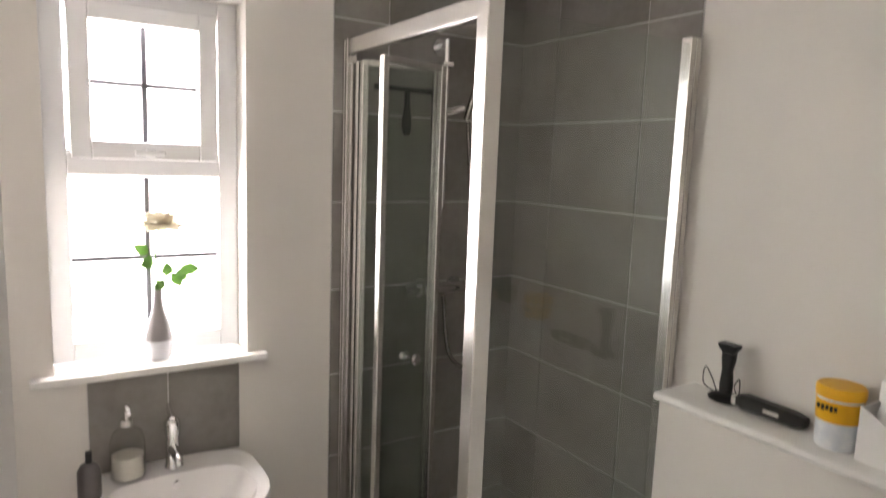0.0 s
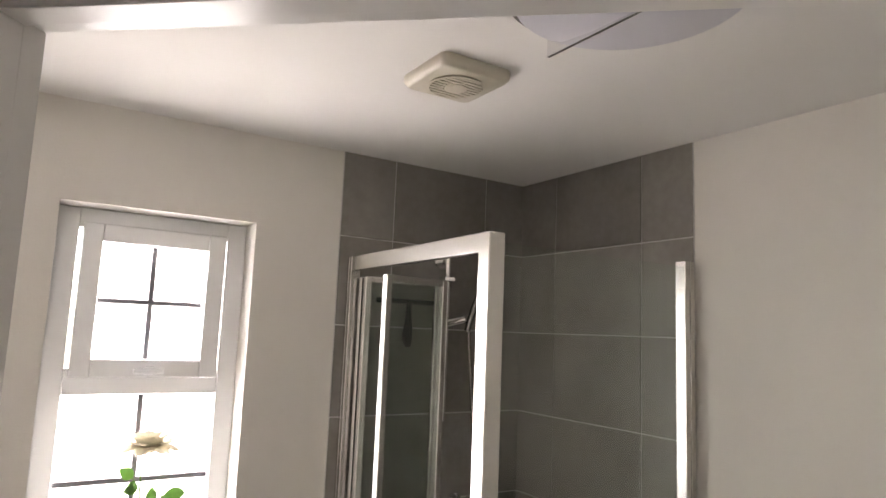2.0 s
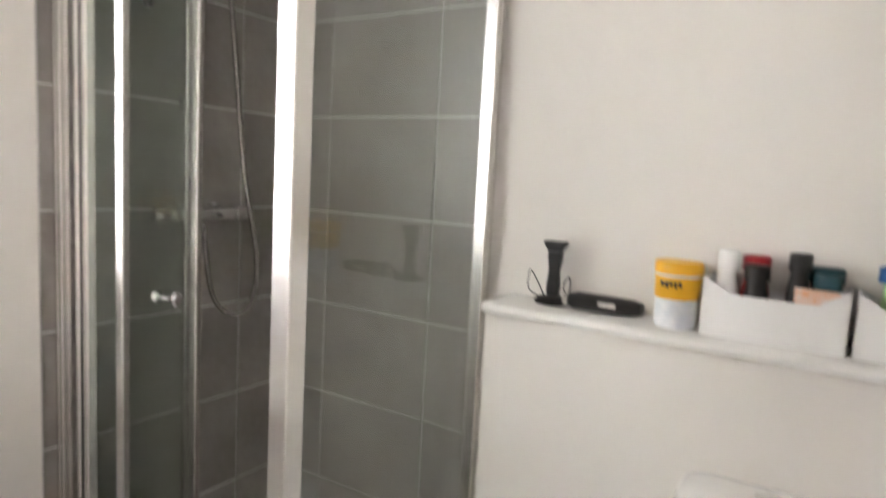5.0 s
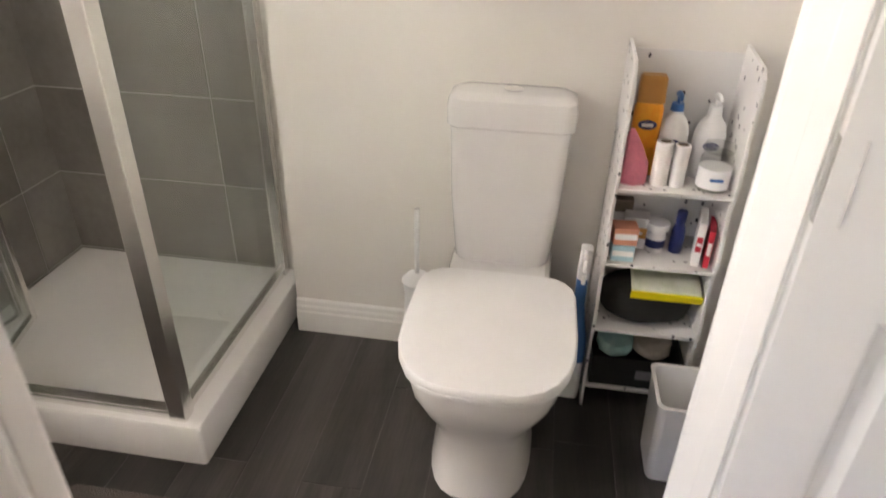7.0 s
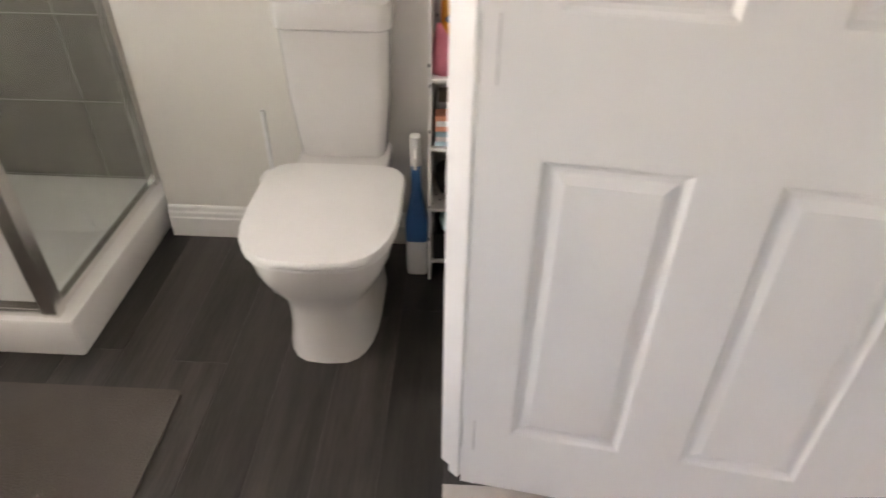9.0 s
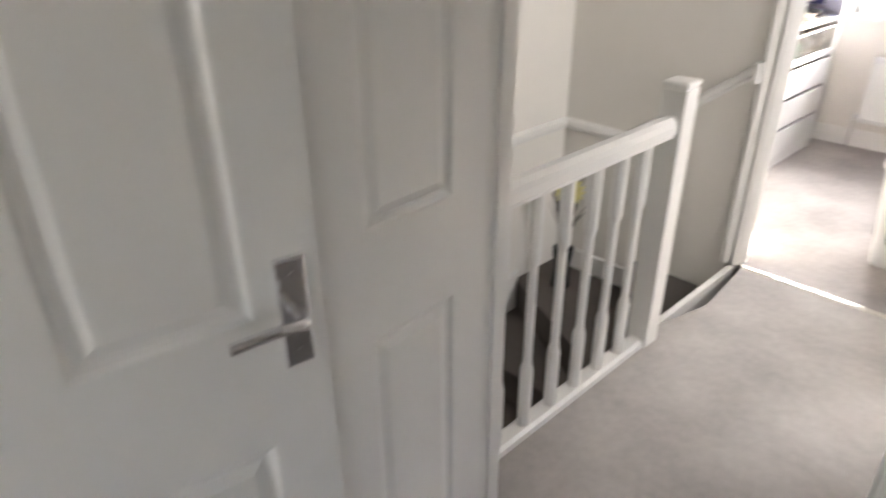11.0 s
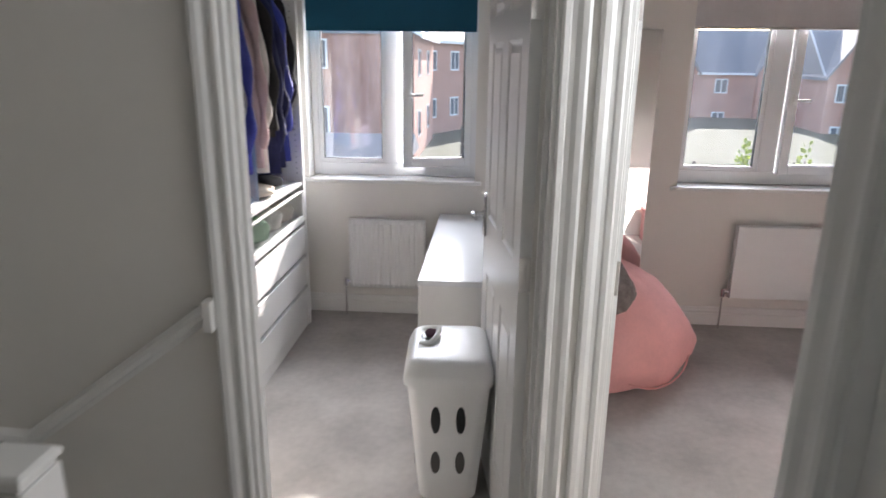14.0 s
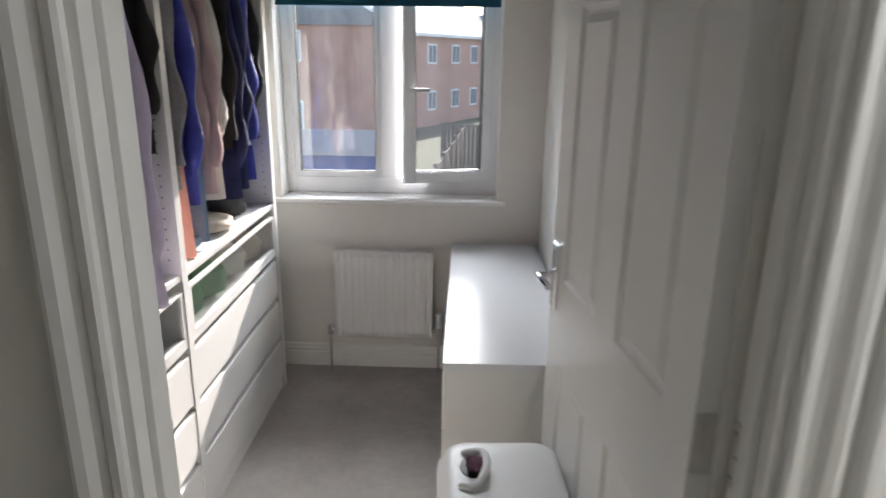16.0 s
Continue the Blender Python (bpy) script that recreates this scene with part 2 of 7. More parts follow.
# dressing and pink rooms
WY = 4.34
wall("wall_front", -1.35, 3.35, WY, WY + 0.30, holes=[(-0.63, 0.405, 0.86, 2.03), (1.625, 2.745, 0.86, 2.03)])
wall("wall_landing_rooms", -1.35, 3.35, 2.0, 2.10, z0=-2.7, holes=[(-0.19, 0.655, -0.25, DH + 0.02), (0.80, 1.63, -0.25, DH + 0.02)])
wall("wall_dressing_pink", 0.615, 0.715, 2.10, WY)
wall("wall_dressing_side", -1.35, -1.25, 2.10, WY)
wall("wall_pink_side", 3.22, 3.35, 2.10, WY)
# landing
wall("wall_stair_side", -1.35, -1.25, -1.2, 2.0, z0=-2.7)
wall("wall_bedroom_landing", -1.25, 3.30, -0.05, 0.05, z0=0.0, holes=[(-0.02, 0.81, 0, DH + 0.02)])
wall("wall_stairwell_end", -1.25, -0.15, -0.05, 0.05, z0=-2.7, z1=-0.001)
wall("wall_cupboard", 0.87, 0.97, 0.05, 1.10, holes=[(0.22, 1.02, 0, DH + 0.02)])
wall("wall_cupboard_end", 0.97, 1.80, 1.0, 1.10)
wall("wall_landing_end", 1.70, 1.80, 1.10, 2.0)
# bedroom
# the east opening is out of view, added to let the bedroom fill in
wall("wall_bedroom_east", 3.20, 3.30, -4.0, -0.05, holes=[(-3.45, -2.45, 0.9, 2.1)])
wall("wall_bedroom_south", 0.89, 3.30, -4.10, -4.0)
# bathroom
BATH = Vector((-0.057, -0.064, 0.0))     # from the bathroom's own coordinates to those of the landing
wall("wall_bathroom_west", -1.10, -0.965, -3.40, -0.85)
wall("wall_bathroom_window", -0.965, 1.05, -3.40, -3.10, holes=[(0.055, 0.565, 1.075, 2.130)])
wall("wall_bathroom_north", -0.965, 0.0, -0.95, -0.85)
wall("wall_bathroom_east", 0.95, 1.05, -3.10, -1.95)
wall("wall_bathroom_corner", 0.95, 1.05, -3.95, -3.401)
wall("wall_bedroom_west", -0.13, -0.03, -1.27, -0.051)
DIAG = pose(0.102, -1.194, 0, 0, 0, -41.1)     # x runs along the slanted wall, +y to the bedroom
wall("wall_bathroom_slant", -0.0, 1.16, -0.10, 0.0, holes=[(-0.0, 0.79, 0, 2.075)], m=DIAG)
bm = bmesh.new()
box(bm, -0.12, 0.0, -0.10, 0.0, 0, H, DIAG)
part("wall_bathroom_slant_end", bm, PAINT, kind="structure")

bm = one(-1.20, 1.0, -3.48, -0.90, H, H + 0.1)
box(bm, -0.13, 3.30, -4.1, -0.05, H + 0.001, H + 0.1)
box(bm, -1.35, 3.35, -0.05, 4.64, H + 0.001, H + 0.1)
part("ceiling", bm, CEIL, kind="structure")


def slab(name, pts, z0, z1, material):
    bm = bmesh.new()
    loft(bm, [[(x, y, z0) for x, y in pts], [(x, y, z1) for x, y in pts]])
    return part(name, bm, material, kind="structure")


def dpt(s, o):
    v = DIAG @ Vector((s, o, 0))
    return v.x, v.y


slab("floor_bathroom", [(-1.0, -3.2), (1.0, -3.2), (1.0, -2.044), dpt(-0.12, -0.05), (-0.02, -1.0), (-0.02, -0.9), (-1.0, -0.9)], -0.2, 0.0, VINYL)
slab("floor_bedroom", [(dpt(-0.12, -0.05)[0] + BATH.x, dpt(-0.12, -0.05)[1] + BATH.y), (1.0 + BATH.x, -2.044 + BATH.y), (0.943, -4.05), (3.25, -4.05), (3.25, -0.006), (-0.08, -0.006), (-0.08, -1.2)], -0.2, 0.0, CARPET)
slab("floor_landing", [(-0.21, -0.005), (1.75, -0.005), (1.75, 2.005), (-0.15, 2.005), (-0.11, 1.55), (-0.21, 1.13)], -0.2, 0.0, CARPET)
slab("floor_front_rooms", [(-1.3, 2.006), (3.3, 2.006), (3.3, 4.40), (-1.3, 4.40)], -0.2, 0.0, CARPET)
slab("floor_hall_below", [(-1.3, -0.1), (0.2, -0.1), (0.2, 2.1), (-1.3, 2.1)], -2.8, -2.6, CARPET)
bm = one(-0.2, -0.14, 0, 2.0, -2.7, -0.2)
part("wall_under_landing", bm, PAINT, kind="structure")
ALUSTRIP = mat("threshold_metal", (0.70, 0.67, 0.60), 0.35, 1.0)
for nm, x0, x1, y in (("threshold_strip_1", 0.0, 0.78, 0.0), ("threshold_strip_2", -0.15, 0.635, 2.0), ("threshold_strip_3", 0.82, 1.61, 2.0)):
    bm = bmesh.new()
    loft(bm, [[(x, y - 0.018, 0.0), (x, y - 0.010, 0.007), (x, y + 0.010, 0.007), (x, y + 0.018, 0.0)] for x in (x0, x1)])
    part(nm, bm, ALUSTRIP, kind="structure")

ARCH = [(0.0, 0.0), (0.0, 0.012), (0.006, 0.016), (0.018, 0.014), (0.022, 0.010), (0.034, 0.012), (0.046, 0.020), (0.060, 0.022), (0.068, 0.018), (0.068, 0.0)]


def door_frame(name, m, w, h=DH, depth=0.10, stop=None, sides=(1, -1)):
    """Lining, stop and architraves of a doorway: x along the opening, the wall's faces at y=0 and y=-depth."""
    n = 0.02
    bm = bmesh.new()
    for x0, x1, z0, z1 in ((0 + 0.0005, n, 0, h), (w - n, w - 0.0005, 0, h), (0 + 0.0005, w - 0.0005, h, h + n - 0.001)):
        box(bm, x0, x1, -depth + 0.0, 0.0, z0, z1, m)
    if stop is not None:
        s0, s1 = stop
        for x0, x1, z0, z1 in ((n, n + 0.012, 0, h), (w - n - 0.012, w - n, 0, h), (n + 0.012, w - n - 0.012, h - 0.012, h)):
            box(bm, x0, x1, s0, s1, z0, z1, m)
    part(name + "_lining", bm, GLOSS, kind="structure", bevel=0.0015)
    for side in sides:
        bm = bmesh.new()
        y = 0.0 if side > 0 else -depth
        rings = []
        for u, v in ARCH:
            q = 0.006 - u
            a = [Vector((q + 0.0, y + side * v, 0)), Vector((q, y + side * v, h + n - q)), Vector((w - q, y + side * v, h + n - q)), Vector((w - q, y + side * v, 0))]
            rings.append([bm.verts.new(m @ (p - Vector((0, 0, 0)))) for p in a])
        for a, b in zip(rings, rings[1:]):
            for i in range(3):
                bm.faces.new((a[i], a[i + 1], b[i + 1], b[i]))
        part(name + "_architrave", bm, GLOSS, kind="structure")


door_frame("door_frame_1", pose(-0.02, 0.05, 0), 0.83, stop=(-0.055, -0.03))
door_frame("door_frame_2", pose(-0.19, 2.10, 0), 0.845, stop=(-0.07, -0.04))
door_frame("door_frame_3", pose(0.80, 2.10, 0), 0.83, stop=(-0.07, -0.04))
door_frame("door_frame_4", pose(0.97, 1.02, 0, 0, 0, -90), 0.80, stop=(-0.055, -0.03), sides=(-1,))
door_frame("door_frame_5", DIAG, 0.79, h=2.055, stop=(-0.065, -0.038))


def skirting(name, pts, hgt=0.12):
    """Moulded skirting along a chain of floor points; the room lies on the left of the way."""
    prof = [(0, 0), (0.016, 0), (0.016, hgt * 0.62), (0.012, hgt * 0.66), (0.013, hgt * 0.78), (0.009, hgt * 0.84), (0.008, hgt * 0.95), (0.003, hgt), (0, hgt)]
    pts = [Vector((x, y, 0)) for x, y in pts]
    bm = bmesh.new()
    rows = []
    for i, p in enumerate(pts):
        d0 = (p - pts[i - 1]).normalized() if i else (pts[1] - p).normalized()
        d1 = (pts[i + 1] - p).normalized() if i + 1 < len(pts) else d0
        n0, n1 = Vector((-d0.y, d0.x, 0)), Vector((-d1.y, d1.x, 0))
        nn = (n0 + n1) / max(0.3, (1 + n0.dot(n1)))
        rows.append([bm.verts.new(p + nn * u + Vector((0, 0, z))) for u, z in prof])
    for a, b in zip(rows, rows[1:]):
        for i in range(len(prof) - 1):
            bm.faces.new((a[i], a[i + 1], b[i + 1], b[i]))
    bm.faces.new(rows[0])
    bm.faces.new(rows[-1])
    return part(name, bm, GLOSS, kind="structure")


skirting("baseboard_6", [(-0.809, -0.95), (-0.809, -2.25)])
skirting("baseboard_2", [(0.615, 2.19), (0.615, WY), (-1.25, WY)])
skirting("baseboard_3", [(3.22, 2.10), (3.22, WY), (0.715, WY), (0.715, 2.3)])
skirting("baseboard_4", [(0.95, -3.10), (0.0, -3.10)])
skirting("baseboard_5", [(3.2, -0.05), (0.84, -0.05)])
skirting("baseboard_1", [(1.70, 2.0), (1.70, 1.10), (0.88, 1.10)][::-1])


# ---- tiles ----
def tile_wall(name, origin, axis, us, zs, gap=0.004, proud=0.007):
    """Tiles between the joint lines us (from the corner) and zs, each its own object; axis 'x' or 'y' from the corner."""
    host = bmesh.new()
    ox, oy = origin
    if axis == "x":
        box(host, ox + us[0], ox + us[-1], oy, oy + 0.003, zs[0], zs[-1])
    else:
        box(host, ox, ox + 0.003, oy + us[0], oy + us[-1], zs[0], zs[-1])
    host = part(name, host, GROUT, kind="structure")
    cache = {}
    for u0, u1 in zip(us, us[1:]):
        for z0, z1 in zip(zs, zs[1:]):
            w, h = round(u1 - u0 - gap, 4), round(z1 - z0 - gap, 4)
            if (w, h) not in cache:
                b = bmesh.new()
                e = 0.0015
                t = proud
                if axis == "x":
                    loft(b, [[(0, 0.003, 0), (w, 0.003, 0), (w, 0.003, h), (0, 0.003, h)], [(0, t - e, 0), (w, t - e, 0), (w, t - e, h), (0, t - e, h)], [(e, t, e), (w - e, t, e), (w - e, t, h - e), (e, t, h - e)]])
                else:
                    loft(b, [[(0.003, 0, 0), (0.003, w, 0), (0.003, w, h), (0.003, 0, h)], [(t - e, 0, 0), (t - e, w, 0), (t - e, w, h), (t - e, 0, h)], [(t, e, e), (t, w - e, e), (t, w - e, h - e), (t, e, h - e)]])
                bmesh.ops.recalc_face_normals(b, faces=b.faces[:])
                me = bpy.data.meshes.new("tile")
                b.to_mesh(me)
                b.free()
                me.materials.append(TILEP)
                cache[(w, h)] = me
            o = new("tile", cache[(w, h)])
            o.parent = host
            o.location = (ox + u0 + gap / 2, oy, z0 + gap / 2) if axis == "x" else (ox, oy + u0 + gap / 2, z0 + gap / 2)


def vary_by_object(m, amount, uv_shift=7.0):
    """Shifts the noise and lightness of a material from object to object."""
    nt = m.node_tree
    info = nt.nodes.new("ShaderNodeObjectInfo")
    tc = next(n for n in nt.nodes if n.type == "TEX_COORD")
    add = nt.nodes.new("ShaderNodeVectorMath")
    add.operation = "MULTIPLY_ADD"
    add.inputs[1].default_value = (uv_shift, uv_shift * 1.7, uv_shift * 0.6)
    nt.links.new(info.outputs["Random"], add.inputs[0])
    nt.links.new(tc.outputs["Object"], add.inputs[2])
    for n in nt.nodes:
        if n.type == "TEX_NOISE":
            nt.links.new(add.outputs[0], n.inputs["Vector"])
    ramp = next(n for n in nt.nodes if n.type == "VALTORGB")
    hsv = nt.nodes.new("ShaderNodeHueSaturation")
    mr = nt.nodes.new("ShaderNodeMapRange")
    mr.inputs[3].default_value, mr.inputs[4].default_value = 1 - amount, 1 + amount
    nt.links.new(info.outputs["Random"], mr.inputs[0])
    nt.links.new(mr.outputs[0], hsv.inputs["Value"])
    nt.links.new(ramp.outputs[0], hsv.inputs["Color"])
    nt.links.new(hsv.outputs[0], nt.nodes["Principled BSDF"].inputs["Base Color"])
    return m


TILEP = vary_by_object(TILE, 0.10)
ZT = [0.10, 0.37, 0.655, 0.94, 1.225, 1.51, 1.795, 2.08 + 0.0, 2.40]
ZT = [0.10, 0.128, 0.413, 0.698, 0.983, 1.268, 1.553, 1.838, 2.123, 2.40]
# (called at the end of the file)


# ---- doors ----
PX = [(0.098, 0.324), (0.438, 0.664)]


def door_leaf(name, m, label, w=0.762, h=1.976, handles=(1, -1), hinge_side=1, group="panel doors", drop=0.0):
    """A six-panel leaf; its hinge edge on z at the origin, the leaf along +x."""
    d = thing(name, m, label, "door", group)
    bm = bmesh.new()
    th = 0.0175
    xs = sorted({0, w, *[v * w / 0.762 for p in PX for v in p]})
    pz = [(0.20, 0.86 - drop), (1.075 - drop, 1.66), (1.74, 1.885)]
    zs = sorted({0.006, h, *[v for p in pz for v in p]})
    pans = [(a * w / 0.762, b * w / 0.762, c, e) for a, b in PX for c, e in pz]
    for s in (1, -1):
        grid = {(x, z): bm.verts.new((x, s * th, z)) for x in xs for z in zs}
        for x0, x1 in zip(xs, xs[1:]):
            for z0, z1 in zip(zs, zs[1:]):
                if any(abs(p[0] - x0) < 1e-6 and abs(p[2] - z0) < 1e-6 for p in pans):
                    ring = [grid[x0, z0], grid[x1, z0], grid[x1, z1], grid[x0, z1]]
                    for ins, y in ((0.004, th - 0.001), (0.009, th - 0.006), (0.015, th - 0.0085), (0.022, th - 0.0085), (0.040, th - 0.0015), (0.043, th - 0.0015)):
                        nr = [bm.verts.new((x0 + ins, s * y, z0 + ins)), bm.verts.new((x1 - ins, s * y, z0 + ins)), bm.verts.new((x1 - ins, s * y, z1 - ins)), bm.verts.new((x0 + ins, s * y, z1 - ins))]
                        for i in range(4):
                            bm.faces.new((ring[i], ring[(i + 1) % 4], nr[(i + 1) % 4], nr[i]))
                        ring = nr
                    bm.faces.new(ring)
                else:
                    bm.faces.new((grid[x0, z0], grid[x1, z0], grid[x1, z1], grid[x0, z1]))
    z0, z1 = zs[0], zs[-1]
    c = {}
    for x in (0, w):
        for s in (1, -1):
            for z in (z0, z1):
                c[x, s, z] = bm.verts.new((x, s * th, z))
    bm.faces.new((c[0, 1, z0], c[0, -1, z0], c[0, -1, z1], c[0, 1, z1]))
    bm.faces.new((c[w, 1, z0], c[w, -1, z0], c[w, -1, z1], c[w, 1, z1]))
    bm.faces.new((c[0, 1, z1], c[0, -1, z1], c[w, -1, z1], c[w, 1, z1]))
    bm.faces.new((c[0, 1, z0], c[0, -1, z0], c[w, -1, z0], c[w, 1, z0]))
    bmesh.ops.remove_doubles(bm, verts=bm.verts[:], dist=1e-5)
    part("leaf", bm, DOORP, d)
    for s in handles:
        x = w - 0.045
        y = s * th
        down = Matrix.Translation((0, 0, -drop))
        bm = bmesh.new()
        loft(bm, [[(px, y + s * 0.0, pz) for px, pz in ((x - 0.021, 0.990), (x + 0.021, 0.990), (x + 0.021, 1.160), (x - 0.021, 1.160))],
                  [(px, y + s * 0.008, pz) for px, pz in ((x - 0.020, 0.991), (x + 0.020, 0.991), (x + 0.020, 1.159), (x - 0.020, 1.159))],
                  [(px, y + s * 0.010, pz) for px, pz in ((x - 0.017, 0.994), (x + 0.017, 0.994), (x + 0.017, 1.156), (x - 0.017, 1.156))]])
        bmesh.ops.transform(bm, matrix=down, verts=bm.verts[:])
        hd = part("handle", bm, CHROME, d, "chrome lever handle on a plate")
        bm = bmesh.new()
        tube(bm, smooth_pts([(x, y + s * 0.009, 1.078), (x, y + s * 0.04, 1.078), (x - 0.012, y + s * 0.052, 1.084), (x - 0.055, y + s * 0.055, 1.088), (x - 0.104, y + s * 0.050, 1.083)], 4), 0.0085, 10)
        bmesh.ops.transform(bm, matrix=down, verts=bm.verts[:])
        part("lever", bm, CHROME, hd, smooth=True)
        bm = cyl(bmesh.new(), (x, y + s * 0.009, 1.078), (x, y + s * 0.016, 1.078), 0.013)
        bmesh.ops.transform(bm, matrix=down, verts=bm.verts[:])
        part("collar", bm, CHROME, hd, smooth=True)
        for zz in (1.015, 1.135):
            bm = cyl(bmesh.new(), (x, y + s * 0.009, zz), (x, y + s * 0.0115, zz), 0.0045, seg=8)
            bmesh.ops.transform(bm, matrix=down, verts=bm.verts[:])
            part("screw", bm, CHROME, hd)
    bm = one(w, w + 0.0012, -0.011, 0.011, 0.98, 1.14)
    part("latch_plate", bm, CHROME, d)
    for zz in (0.18, 1.02, 1.75):
        bm = one(-0.0012, 0, -0.016, 0.0165, zz - 0.05, zz + 0.05)
        hy = hinge_side * 0.0215
        cyl(bm, (-0.003, hy, zz - 0.05), (-0.003, hy, zz + 0.05), 0.005, seg=10)
        part("hinge", bm, ALU, d)
    return d


def frame_hinge(name, m, face=1):
    """The half of a hinge that is let into the lining, with its screws: the plate lies in the xz plane."""
    hgt = thing(name, m, "painted steel butt hinge leaf let into the white door lining", "hinge", "door hinges")
    bm = one(-0.016, 0.016, -0.0012, 0.0012, -0.05, 0.05)
    part("plate", bm, HINGEM, hgt)
    for z in (-0.035, 0.0, 0.035):
        part("screw", cyl(bmesh.new(), (0.004 * (1 if z else -1), -0.0022, z), (0.004 * (1 if z else -1), 0.0022, z), 0.0035, seg=8), SCREWM, hgt)
    return hgt


HINGEM = mat("paint_smeared_steel", (0.62, 0.61, 0.59), 0.4, 0.3, vary=0.1, scale=60)
SCREWM = mat("dull_screw", (0.25, 0.24, 0.23), 0.4, 0.8)
door_leaf("bathroom_door", pose(0.038, -1.297, 0, 0, 0, 81.6), "white six-panel interior door standing wide open into the bedroom, chrome lever handle")
door_leaf("bedroom_door", pose(0.008, -0.060, 0, 0, 0, -86.0), "white six-panel interior door opened flat against the bedroom wall", hinge_side=-1, handles=())
door_leaf("dressing_room_door", pose(0.598, 2.115, 0, 0, 0, 97.9), "white six-panel interior door opened into the dressing room beside a laundry basket", w=0.762, hinge_side=-1, drop=0.045)
door_leaf("pink_room_door", pose(0.842, 2.115, 0, 0, 0, 86.0), "white six-panel interior door opened into the pink room", w=0.762)
door_leaf("cupboard_door", pose(0.912, 0.242, 0, 0, 0, 90.0), "closed white six-panel door in the landing wall, chrome lever handle", w=0.757, h=1.972, handles=(1,), hinge_side=1)
for z in (0.18, 1.02, 1.75):
    frame_hinge("frame_hinge", DIAG @ pose(0.0215, -0.018, z, 0, 0, 90))
    frame_hinge("frame_hinge", pose(0.6325, 2.082, z, 0, 0, 90))
    frame_hinge("frame_hinge", pose(0.8215, 2.082, z, 0, 0, 90))
sp = thing("strike_plate", DIAG @ pose(0.7685, -0.03, 1.015), "dark steel strike plate let into the white bathroom door lining", "strike plate")
part("plate", one(-0.0015, 0.0, -0.012, 0.012, -0.055, 0.055), SCREWM, sp)
part("keep", one(-0.0022, -0.0015, -0.006, 0.006, -0.02, 0.03), BLACKP, sp)


# ---- windows ----
def casement_window(name, x0, x1, z0, z1, y, out, mull, open_right=False, bars=False, glass=None, label="", transom=None, fx=0.055, fz=0.055, half=0.035):
    """A plastic window in the opening x0..x1, z0..z1, its inner face at y; out is +1 or -1, the way to the outside."""
    glass = glass or GLASS
    wn = tagged(new(name), label, "window", "", "structure")
    d = 0.065 * out

    def rect(bm, a0, a1, b0, b1, w, ya, yb):
        ya, yb = min(ya, yb), max(ya, yb)
        box(bm, a0, a0 + w, ya, yb, b0, b1)
        box(bm, a1 - w, a1, ya, yb, b0, b1)
        box(bm, a0 + w, a1 - w, ya, yb, b0, b0 + w)
        box(bm, a0 + w, a1 - w, ya, yb, b1 - w, b1)
        return bm

    ya, yb = min(y, y + d), max(y, y + d)
    bm = bmesh.new()
    box(bm, x0, x0 + fx, ya, yb, z0, z1)
    box(bm, x1 - fx, x1, ya, yb, z0, z1)
    box(bm, x0 + fx, x1 - fx, ya, yb, z0, z0 + fz)
    box(bm, x0 + fx, x1 - fx, ya, yb, z1 - fz, z1)
    if mull is not None:
        box(bm, mull - half, mull + half, ya, yb, z0 + fz, z1 - fz)
    if transom is not None:
        box(bm, x0 + fx, x1 - fx, ya, yb, transom - 0.035, transom + 0.035)
    part("window_frame", bm, UPVC, wn, bevel=0.003)
    return wn, rect


